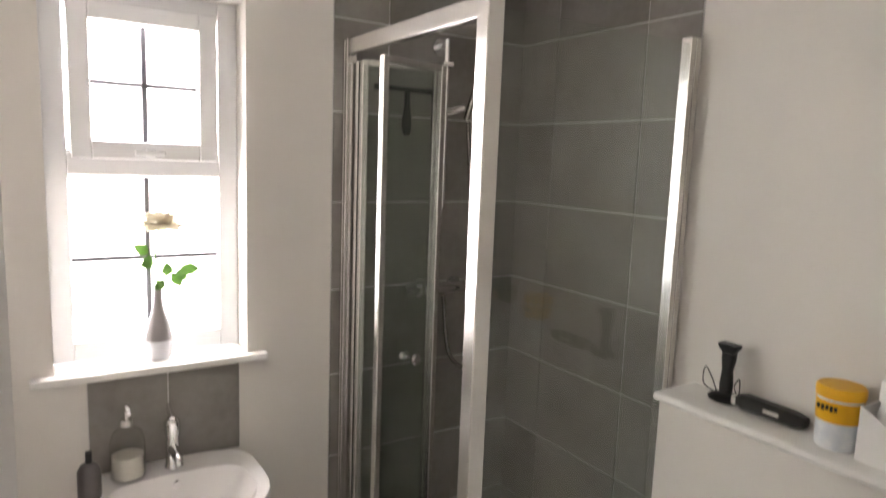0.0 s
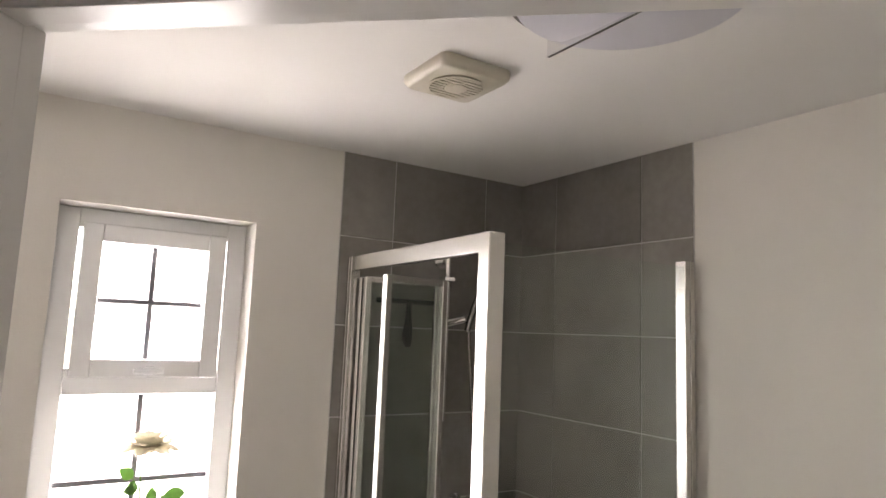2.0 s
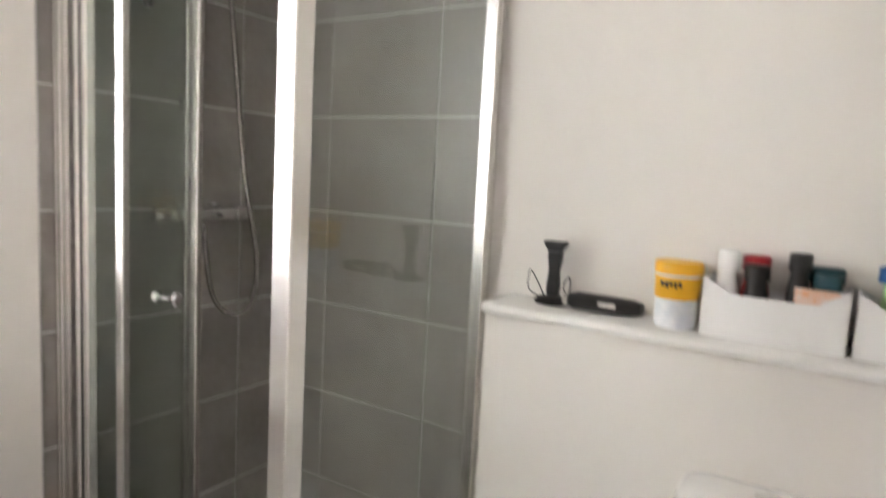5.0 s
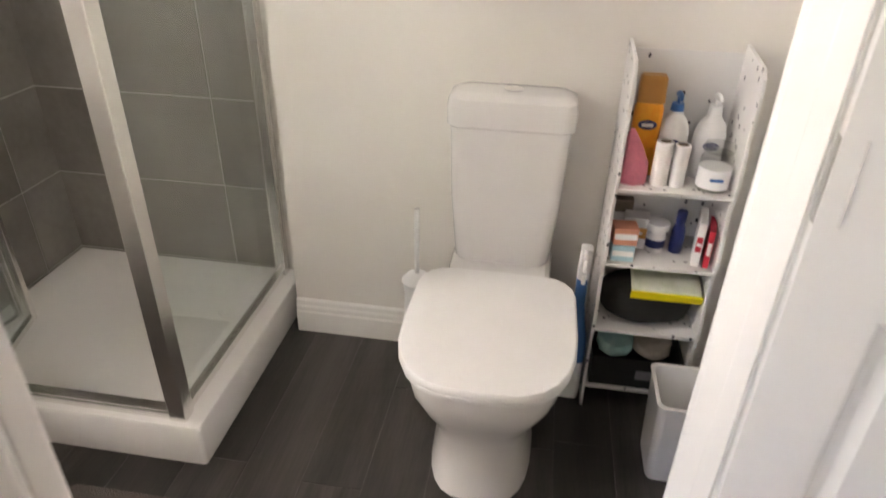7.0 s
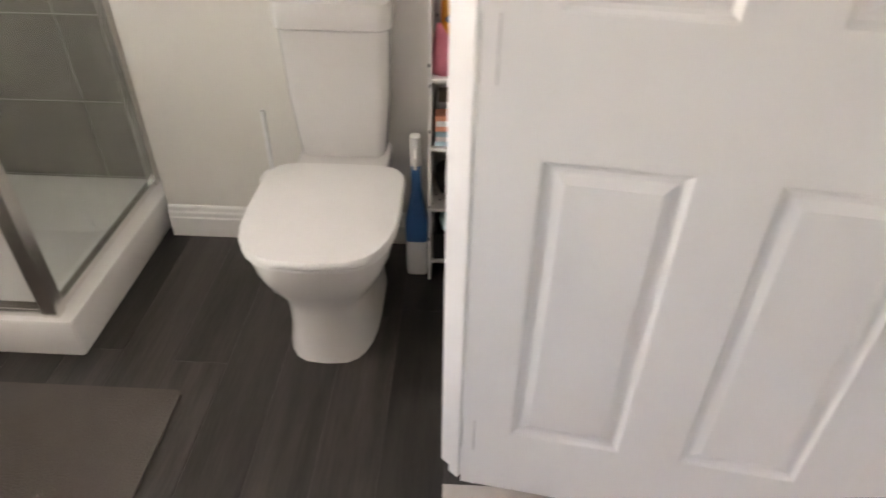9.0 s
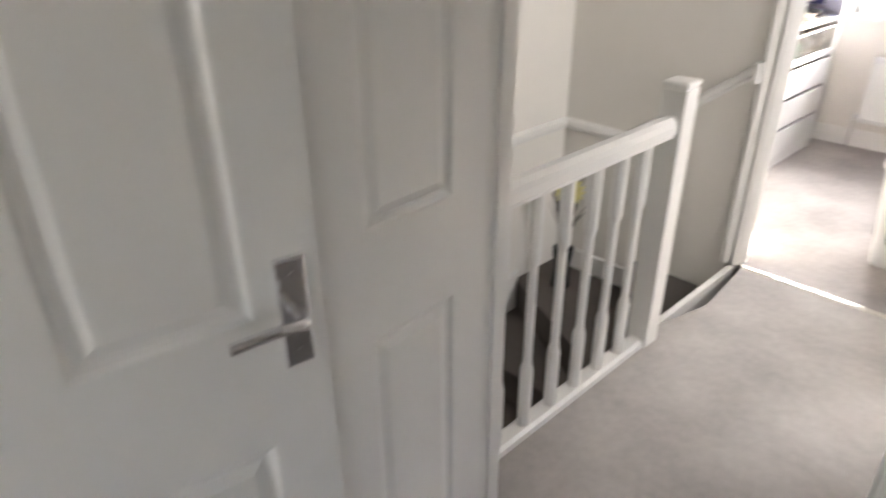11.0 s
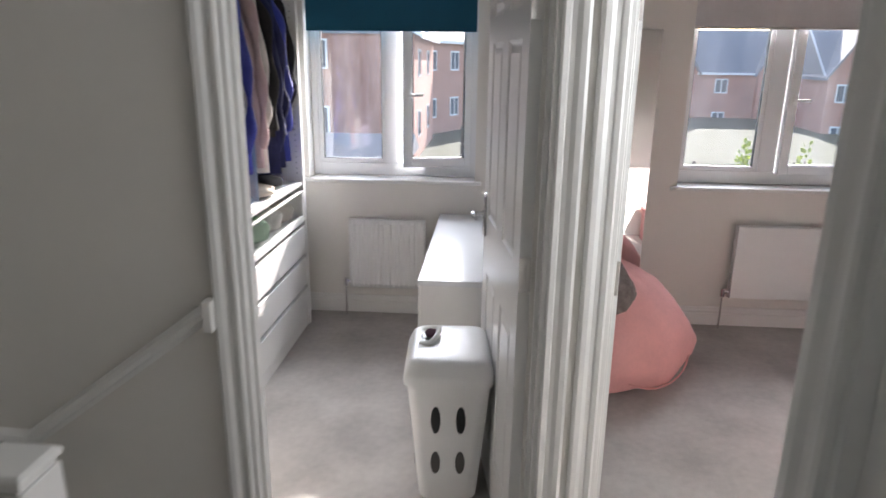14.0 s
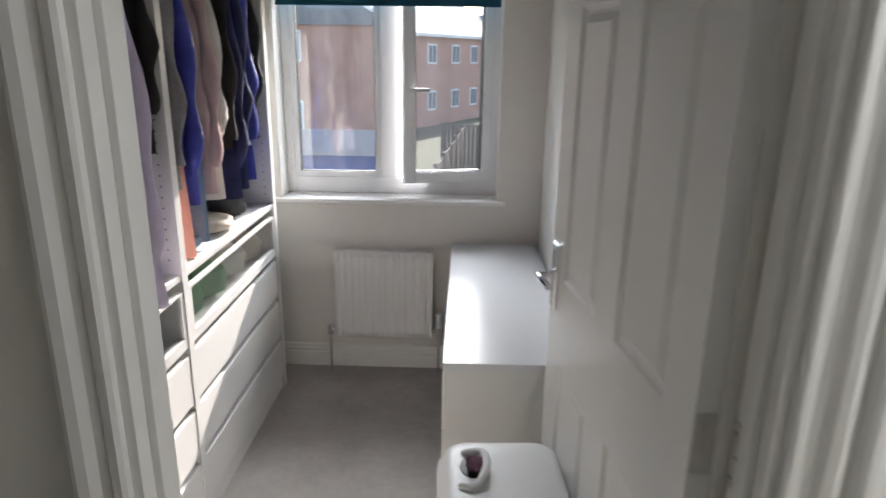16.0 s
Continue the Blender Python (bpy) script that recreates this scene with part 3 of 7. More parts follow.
# dressing room window: left pane fixed, right sash open outwards
def bedroom_window(name, x0, x1, mull, label, opening):
    z0, z1 = 0.885, 2.03
    fx = 0.038
    y = WY + 0.13
    wn, rect = casement_window(name, x0, x1, z0, z1, y, 1, mull, label=label, fx=0.038, fz=0.078, half=0.050)
    f = 0.078
    bm = bmesh.new()
    rect(bm, x0 + fx, mull - 0.050, z0 + f, z1 - f, 0.025, y + 0.006, y + 0.045)
    part("glazing_bead", bm, UPVC, wn, bevel=0.003)
    bm = bmesh.new()
    rect(bm, x0 + fx + 0.025, mull - 0.075, z0 + f + 0.025, z1 - f - 0.025, 0.004, y + 0.015, y + 0.04)
    part("seal", bm, SEAL, wn)
    g = part("pane", one(x0 + fx + 0.02, mull - 0.070, y + 0.025, y + 0.029, z0 + f + 0.02, z1 - f - 0.02), WGLASS, wn)
    g.visible_shadow = False
    # sash
    a0, a1, b0, b1 = mull + 0.056, x1 - fx + 0.012, z0 + f - 0.012, z1 - f + 0.012
    m = Matrix.Translation((a1, y + 0.03, 0)) @ pose(0, 0, 0, 0, 0, opening)
    w = a1 - a0
    bm = bmesh.new()
    rect(bm, -w, 0, b0, b1, 0.055, -0.02, 0.035)
    bmesh.ops.transform(bm, matrix=m, verts=bm.verts[:])
    sash = part("sash", bm, UPVC, wn, bevel=0.004)
    bm = bmesh.new()
    rect(bm, -w + 0.055, -0.055, b0 + 0.055, b1 - 0.055, 0.004, -0.01, 0.03)
    bmesh.ops.transform(bm, matrix=m, verts=bm.verts[:])
    part("seal", bm, SEAL, sash)
    bm = one(-w + 0.05, -0.05, 0.01, 0.014, b0 + 0.05, b1 - 0.05)
    bmesh.ops.transform(bm, matrix=m, verts=bm.verts[:])
    g = part("pane", bm, WGLASS, sash)
    g.visible_shadow = False
    bm = bmesh.new()
    box(bm, -w + 0.012, -w + 0.034, -0.030, -0.02, 1.36, 1.43)
    box(bm, -w + 0.016, -w + 0.120, -0.045, -0.032, 1.385, 1.402)
    bmesh.ops.transform(bm, matrix=m, verts=bm.verts[:])
    part("handle", bm, PLASTIC, sash, bevel=0.003)
    # sill board
    bm = bmesh.new()
    box(bm, x0 + 0.002, x1 - 0.002, WY + 0.0, y + 0.03, 0.861, 0.884)
    box(bm, x0 - 0.04, x1 + 0.04, WY - 0.03, WY - 0.0005, 0.861, 0.884)
    part("window_sill", bm, GLOSS, wn, bevel=0.005)
    return wn


bedroom_window("window_1", -0.63, 0.405, -0.115, "white plastic casement window, the right sash ajar", 14)
bedroom_window("window_2", 1.625, 2.745, 2.18, "white plastic casement window, the right sash slightly ajar", 6)

# bathroom window, frosted, with bars between the panes
wn, rect = casement_window("window_3", 0.055, 0.565, 1.095, 2.130, -3.20, -1, None, transom=1.656, label="white plastic window with frosted panes and thin glazing bars")
bm = rect(bmesh.new(), 0.118, 0.500, 1.668, 2.088, 0.050, -3.175, -3.225)
sash = part("sash", bm, UPVC, wn, bevel=0.004)
bm = one(0.265, 0.345, -3.170, -3.160, 1.680, 1.694)
box(bm, 0.290, 0.315, -3.175, -3.165, 1.676, 1.700)
part("handle", bm, UPVC, sash, bevel=0.003)
BAR = mat("grey_glazing_bar", (0.16, 0.165, 0.175), 0.5)
for a0, a1, b0, b1 in ((0.168, 0.450, 1.714, 2.042), (0.112, 0.508, 1.150, 1.618)):
    bm = one(a0 - 0.01, a1 + 0.01, -3.232, -3.228, b0 - 0.01, b1 + 0.01)
    part("pane", bm, FROST, wn).visible_shadow = False
    bm = one((a0 + a1) / 2 - 0.007, (a0 + a1) / 2 + 0.007, -3.226, -3.222, b0, b1)
    box(bm, a0, a1, -3.2255, -3.2225, (b0 + b1) / 2 - 0.007, (b0 + b1) / 2 + 0.007)
    part("glazing_bar", bm, BAR, wn)
bm = one(0.057, 0.563, -3.20, -3.1, 1.077, 1.095)
loft(bm, [[(x, y, z) for x, y in ((0.0, -3.100), (0.62, -3.100), (0.62, -3.065), (0.615, -3.06), (0.005, -3.06), (0.0, -3.065))] for z in (1.074, 1.095)])
part("window_sill", bm, GLOSS, wn, bevel=0.004)


# ---- blinds ----
def roller_blind(name, x0, x1, z0, y, material, label, bar):
    b = thing(name, pose((x0 + x1) / 2, y, 2.02), label, "roller blind", "roller blinds")
    w = (x1 - x0) / 2
    bm = bmesh.new()
    n = 12
    rows = []
    for i in range(n + 1):
        z = -0.02 - (2.02 - z0 - 0.02) * i / n
        rows.append([(-w, 0.0005, z), (w, 0.0005, z), (w, -0.0005, z), (-w, -0.0005, z)])
    loft(bm, rows)
    part("fabric", bm, material, b)
    part("tube", cyl(bmesh.new(), (-w, 0.012, -0.03), (w, 0.012, -0.03), 0.02), material, b, smooth=True)
    part("bottom_bar", one(-w, w, -0.006, 0.004, z0 - 2.02 - 0.012, z0 - 2.02), bar, b, bevel=0.002)


roller_blind("blind", -0.62, 0.395, 1.77, WY + 0.03, TEAL, "teal roller blind, mostly rolled up, above the dressing room window", TEAL)
roller_blind("blind", 1.64, 2.735, 1.80, WY + 0.05, GREYBLIND, "pale grey roller blind, mostly rolled up, above the pink room window", ALU)


# ---- stairs and balustrade ----
def stairs():
    st = thing("staircase", pose(-0.7, 1.0, -2.6), "carpeted winder staircase going down between white strings", "staircase")
    inv = st.matrix_world.inverted()

    def add(name, bm, material, **k):
        bmesh.ops.transform(bm, matrix=inv, verts=bm.verts[:])
        return part(name, bm, material, st, **k)

    cx, cy = -0.21, 1.12
    L, T = -1.25, 1.995
    corners = [(-0.21, T), (-0.75, T), (L, T), (L, 1.6), (L, 1.12)]
    treads = [[(cx, cy), (-0.21, T), (-0.75, T)], [(cx, cy), (-0.75, T), (L, T), (L, 1.62)], [(cx, cy), (L, 1.62), (L, 1.12)]]
    z = 0.0
    for poly in treads:
        z -= 0.185
        bm = bmesh.new()
        loft(bm, [[(x, y, z - 0.4) for x, y in poly], [(x, y, z) for x, y in poly]])
        add("tread", bm, STAIRC)
    y = 1.12
    for i in range(5):
        z -= 0.185
        add("tread", one(L, -0.21, y - 0.225, y + 0.01, z - 0.4, z), STAIRC)
        y -= 0.225
    bm = bmesh.new()
    loft(bm, [[(L + 0.0, yy, zz) for yy, zz in ((1.62, -0.30), (1.12, -0.50), (0.0, -1.42), (0.0, -1.70), (1.12, -0.80), (1.62, -0.60))], [(L + 0.022, yy, zz) for yy, zz in ((1.62, -0.30), (1.12, -0.50), (0.0, -1.42), (0.0, -1.70), (1.12, -0.80), (1.62, -0.60))]])
    add("string", bm, GLOSS)
    add("string", one(L + 0.022, -0.21, T - 0.02, T, -0.60, -0.25), GLOSS)


STAIRC = mat("brown_stair_carpet", (0.11, 0.095, 0.085), 0.95, bump=0.8, bump_scale=400, scale=4)
stairs()


def baluster_mesh():
    bm = bmesh.new()
    s, c = 0.0205, 0.0205
    hgt = 0.83

    def ring(r, k, z):
        pts = []
        for i in range(8):
            a = math.pi / 8 + i * math.pi / 4
            sq = r / max(abs(math.cos(a)), abs(math.sin(a)))
            rr = sq * (1 - k) + r * k * 1.02
            pts.append((rr * math.cos(a), rr * math.sin(a), z))
        return pts
    prof = [(s, 0, 0.0), (s, 0, 0.21), (s, 0.2, 0.225), (0.0145, 1, 0.25), (0.0145, 1, 0.60), (s, 0.2, 0.625), (s, 0, 0.64), (s, 0, hgt)]
    loft(bm, [ring(r, k, z) for r, k, z in prof])
    return bm


def balustrade():
    x = -0.175
    b = thing("balustrade", pose(x, 0.56, 0), "white painted wooden landing balustrade with square-ended balusters", "balustrade")
    inv = b.matrix_world.inverted()

    def add(name, bm, **k):
        bmesh.ops.transform(bm, matrix=inv, verts=bm.verts[:])
        return part(name, bm, GLOSS, b, **k)

    bm = bmesh.new()
    prof = [(-0.034, 0.0), (0.034, 0.0), (0.034, 0.024), (0.022, 0.034), (-0.022, 0.034), (-0.034, 0.024)]
    loft(bm, [[(x + u, y, z) for u, z in prof] for y in (0.05, 1.075)])
    add("base_rail", bm)
    bm = bmesh.new()
    prof = [(-0.022, 0.862), (0.022, 0.862), (0.022, 0.872), (0.031, 0.880), (0.031, 0.905), (0.026, 0.922), (0.012, 0.934), (-0.012, 0.934), (-0.026, 0.922), (-0.031, 0.905), (-0.031, 0.880), (-0.022, 0.872)]
    loft(bm, [[(x + u, y, z) for u, z in prof] for y in (0.05, 1.075)])
    add("handrail", bm)
    n = 7
    for i in range(n):
        bm = baluster_mesh()
        bmesh.ops.transform(bm, matrix=Matrix.Translation((x, 0.095 + i * 0.1405, 0.034)), verts=bm.verts[:])
        add("baluster", bm)
    bm = bmesh.new()
    s = 0.0435
    for p in ([(s, -0.8), (s, 1.02), (s + 0.0, 1.022)], [(s - 0.004, 1.022), (s - 0.004, 1.030), (s + 0.003, 1.034), (s + 0.003, 1.044), (s - 0.004, 1.050)]):
        loft(bm, [[(x + r * u, 1.12 + r * v, z) for u, v in ((1, 1), (-1, 1), (-1, -1), (1, -1))] for r, z in p])
    add("newel_post", bm, bevel=0.003)
    bm = one(x - 0.04, x - 0.012, 1.165, 1.995, -0.24, -0.012)
    add("landing_fascia", bm)


balustrade()

DADO = [(0.0, -0.03), (0.010, -0.03), (0.016, -0.018), (0.028, -0.010), (0.030, 0.004), (0.024, 0.016), (0.010, 0.022), (0.0, 0.026)]


def dado():
    pts = [((-1.25, 0.10, -0.09), (1, 0, 0)), ((-1.25, 1.56, 0.495), (1, 0, 0)), ((-1.25, 2.0, 0.495), (1, -1, 0)), ((-0.86, 2.0, 0.49), (0, -1, 0)), ((-0.262, 2.0, 0.935), (0, -1, 0))]
    d = thing("wall_handrail", pose(-1.25, 2.0, 0.53), "white moulded stair handrail fixed to the wall", "handrail")
    inv = d.matrix_world.inverted()
    bm = bmesh.new()
    rows = []
    for p, n in pts:
        rows.append([inv @ (Vector(p) + Vector(n) * u + Vector((0, 0, v * 1.15))) for u, v in DADO])
    loft(bm, rows)
    part("rail", bm, GLOSS, d)
    bm = one(-0.275, -0.250, 1.955, 2.0, 0.875, 0.965)
    bmesh.ops.transform(bm, matrix=inv, verts=bm.verts[:])
    part("end_cap", bm, GLOSS, d, bevel=0.003)


dado()


# ---- radiators ----
def radiator(name, x0, x1, z0, z1, y, ridged, label, valves=(1, 1)):
    r = thing(name, pose((x0 + x1) / 2, WY, z0), label, "radiator", "radiators")
    w, h, f = (x1 - x0) / 2, z1 - z0, y - WY
    bm = bmesh.new()
    if ridged:
        n = int((x1 - x0) / 0.0333)
        prof = [(-w, f + 0.02), (-w, f + 0.004)]
        for i in range(n):
            a = -w + 0.012 + (2 * w - 0.024) * i / n
            s = (2 * w - 0.024) / n
            prof += [(a, f), (a + s * 0.30, f), (a + s * 0.42, f + 0.006), (a + s * 0.72, f + 0.006), (a + s * 0.84, f)]
        prof += [(w - 0.01, f), (w, f + 0.004), (w, f + 0.02)]
        loft(bm, [[(a, b + (0.012 if q else 0), z) for a, b in prof] for z, q in ((0, 1), (0.025, 0), (h - 0.025, 0), (h, 1))])
    else:
        loft(bm, [[(a, b, z) for a, b in ((-w, f + 0.02), (-w, f + 0.003), (-w + 0.004, f), (w - 0.004, f), (w, f + 0.003), (w, f + 0.02))] for z in (0, h)])
    part("panel", bm, PLASTIC, r, bevel=0 if ridged else 0.003)
    part("top_grille", one(-w, w, f + 0.008, f + 0.05, h - 0.004, h + 0.002), PLASTIC, r)
    part("rear_panel", one(-w, w, f + 0.035, f + 0.05, 0.0, h - 0.006), PLASTIC, r)
    part("bracket", one(-w * 0.6, -w * 0.6 + 0.03, f + 0.05, 0.0, 0.05, h - 0.05), PLASTIC, r)
    part("bracket", one(w * 0.6, w * 0.6 + 0.03, f + 0.05, 0.0, 0.05, h - 0.05), PLASTIC, r)
    for s in (-1, 1):
        bm = bmesh.new()
        vx = s * (w + 0.032)
        cyl(bm, (s * w, f + 0.03, 0.03), (vx, f + 0.03, 0.03), 0.009)
        cyl(bm, (vx, f + 0.03, 0.0), (vx, f + 0.03, 0.05), 0.014)
        cyl(bm, (vx, f + 0.03, -0.01), (vx, f + 0.03, -z0), 0.0065)
        v = part("valve", bm, CHROME, r, "chrome radiator valve", smooth=True)
        if s > 0:
            bm = cyl(bmesh.new(), (vx, f + 0.03, 0.05), (vx, f + 0.03, 0.125), 0.016, 0.018)
            part("thermostat_head", bm, PLASTIC, v, smooth=True)
    bm = cyl(bmesh.new(), (-w, f + 0.04, -0.006), (w, f + 0.04, -0.006), 0.006)
    part("pipe", bm, PLASTIC, r, smooth=True)


radiator("radiator", -0.372, 0.105, 0.200, 0.640, WY - 0.10, True, "small white ridged panel radiator under the teal blind's window")
radiator("radiator", 1.985, 2.515, 0.215, 0.665, WY - 0.10, False, "small white flat panel radiator under the pink room window")


# ---- fitted wardrobe ----
def wardrobe():
    w = thing("wardrobe", pose(-0.9, 3.2, 0), "open white wardrobe with hanging clothes above drawers with white fronts", "wardrobe")
    inv = w.matrix_world.inverted()
    X0, X1 = -1.19, -0.60

    def add(name, bm, material, parent=None, **k):
        bmesh.ops.transform(bm, matrix=inv, verts=bm.verts[:])
        return part(name, bm, material, parent or w, **k)

    top = 2.36
    for y in (2.16, 3.135, 4.11):
        add("side_panel", one(X0, X1, y - 0.019, y + 0.019, 0.0, top), MELA, bevel=0.001)
    for y0, y1 in ((2.179, 3.116), (3.154, 4.091)):
        add("back_panel", one(X0, X0 + 0.006, y0, y1, 0, top), MELA)
        add("top_panel", one(X0 + 0.006, X1, y0, y1, top - 0.02, top), MELA)
        add("shelf", one(X0 + 0.01, X1 - 0.005, y0, y1, 0.885, 0.905), MELA, bevel=0.001)
        add("plinth", one(X1 - 0.03, X1 - 0.01, y0, y1, 0.0, 0.055), MELA)
        add("bottom_panel", one(X0 + 0.01, X1 - 0.005, y0, y1, 0.055, 0.075), MELA)
        add("clothes_rail", cyl(bmesh.new(), ((X0 + X1) / 2, y0, 1.98), ((X0 + X1) / 2, y1, 1.98), 0.0125), CHROME, smooth=True)
        for z0, z1 in ((0.078, 0.246), (0.272, 0.442), (0.468, 0.638)):
            d = add("drawer", one(X1 - 0.022, X1 - 0.003, y0 + 0.003, y1 - 0.003, z0, z1), MELA, bevel=0.002)
            add("drawer_box", one(X0 + 0.05, X1 - 0.024, y0 + 0.012, y1 - 0.012, z0 + 0.01, z1 - 0.15), MELA, d)
        # glass-fronted drawer
        d = add("glass_drawer", one(X0 + 0.05, X1 - 0.02, y0 + 0.012, y1 - 0.012, 0.672, 0.682), MELA)
        bm = bmesh.new()
        box(bm, X1 - 0.022, X1 - 0.003, y0 + 0.004, y1 - 0.004, 0.665, 0.70)
        box(bm, X1 - 0.022, X1 - 0.003, y0 + 0.004, y1 - 0.004, 0.842, 0.850)
        for yy in (y0 + 0.004, y1 - 0.022):
            box(bm, X1 - 0.022, X1 - 0.003, yy, yy + 0.018, 0.70, 0.842)
        add("frame", bm, MELA, d)
        add("glass_front", one(X1 - 0.014, X1 - 0.010, y0 + 0.022, y1 - 0.022, 0.70, 0.842), GLASS, d)
    # pin holes are not cut: black discs paint the shade inside them
    bm = bmesh.new()
    for y in (2.178, 3.117, 3.155, 4.090):
        s = 1 if y in (2.178, 3.155) else -1
        for k in range(44):
            z = 0.95 + k * 0.032
            cyl(bm, (X1 - 0.035, y + s * 0.0008, z), (X1 - 0.035, y + s * 0.0014, z), 0.0028, seg=6)
    add("shelf_pin_holes", bm, BLACKP, kind="stuff")


wardrobe()


# ---- chest and basket ----
def chest():
    c = thing("chest_of_drawers", pose(0.40, 3.66, 0), "low white chest of drawers with a bare glossy top", "chest of drawers")
    part("body", one(-0.195, 0.205, -0.625, 0.645, 0.0, 0.655), MELA, c, bevel=0.0015)
    part("top", one(-0.205, 0.205, -0.635, 0.65, 0.655, 0.68), WHITETOP, c, bevel=0.002)
    for k, y0 in enumerate((-0.62, 0.012)):
        for j in range(3):
            d = part("drawer_front", one(-0.206, -0.196, y0, y0 + 0.628, 0.035 + j * 0.206, 0.035 + j * 0.206 + 0.20), MELA, c, bevel=0.0015)


WHITETOP = mat("white_lacquer_top", (0.78, 0.79, 0.80), 0.24, vary=0.01)
chest()


def basket():
    b = thing("laundry_basket", pose(0.362, 2.60, 0, 0, 0, 3), "tall white plastic laundry basket with oval slots and closed lid", "laundry basket")
    bm = bmesh.new()
    rings = []
    hgt = 0.50
    for i, z in enumerate([0.0, 0.01, 0.05, 0.15, 0.3, 0.42, hgt]):
        t = z / hgt
        rings.append(rrect(0.215 + 0.085 * t - (0.01 if z == 0 else 0), 0.28 + 0.09 * t - (0.01 if z == 0 else 0), 0.045, z, n=5))
    loft(bm, rings)
    part("body", bm, PLASTIC, b, smooth=True)
    bm = bmesh.new()
    rings = [rrect(0.300 + a, 0.372 + a, 0.05, z, n=5) for a, z in ((0.0, 0.495), (0.022, 0.497), (0.026, 0.51), (0.020, 0.535), (0.014, 0.54), (-0.012, 0.572), (-0.03, 0.582), (-0.07, 0.586), (-0.16, 0.586))]
    loft(bm, rings)
    part("lid", bm, PLASTIC, b, "white lid with a rounded hand opening", smooth=True)
    # black disc on the closed lid paints the dark inside of the opening
    bm = lathe(bmesh.new(), [(0.0, 0.5865), (0.030, 0.5875), (0.034, 0.586)], cx=-0.075, cy=0.06, sy=1.3)
    part("lid_opening", bm, BLACKP, b)
    bm = bmesh.new()
    tube(bm, smooth_pts([(-0.10, 0.12, 0.585), (-0.05, 0.10, 0.602), (-0.045, 0.04, 0.602), (-0.075, -0.02, 0.590), (-0.11, -0.01, 0.585)]), 0.010, 8)
    part("lid_handle", bm, PLASTIC, b, smooth=True)
    # slots are dark discs on a solid body, the inner shade in their colour
    for zc, hh in ((0.36, 0.058), (0.175, 0.050)):
        for sx in (-0.045, 0.045):
            t = zc / hgt
            yf = -(0.28 + 0.09 * t) / 2
            bm = lathe(bmesh.new(), [(0.0, 0.0016), (0.016, 0.0016), (0.0175, 0.0)], seg=20, sy=hh / 0.0175 * 1.0)
            bmesh.ops.transform(bm, matrix=pose(sx, yf - 0.0003, zc, 90 + 5, 0, 0), verts=bm.verts[:])
            part("slot", bm, BLACKP if zc > 0.3 else SLOTG, b)
    for zc in (0.36, 0.175):
        for sy_ in (-0.1, 0.0, 0.1):
            t = zc / hgt
            xf = -(0.215 + 0.085 * t) / 2
            bm = lathe(bmesh.new(), [(0.0, 0.0016), (0.014, 0.0016), (0.0155, 0.0)], seg=16, sy=3.2)
            bmesh.ops.transform(bm, matrix=pose(xf - 0.0003, sy_, zc, 90, 0, -90) , verts=bm.verts[:])
            part("slot", bm, BLACKP, b)


# cloth behind the lower slots, its shade mixed into the colour
SLOTG = mat("shadowed_cloth", (0.10, 0.095, 0.09), 0.9)
basket()


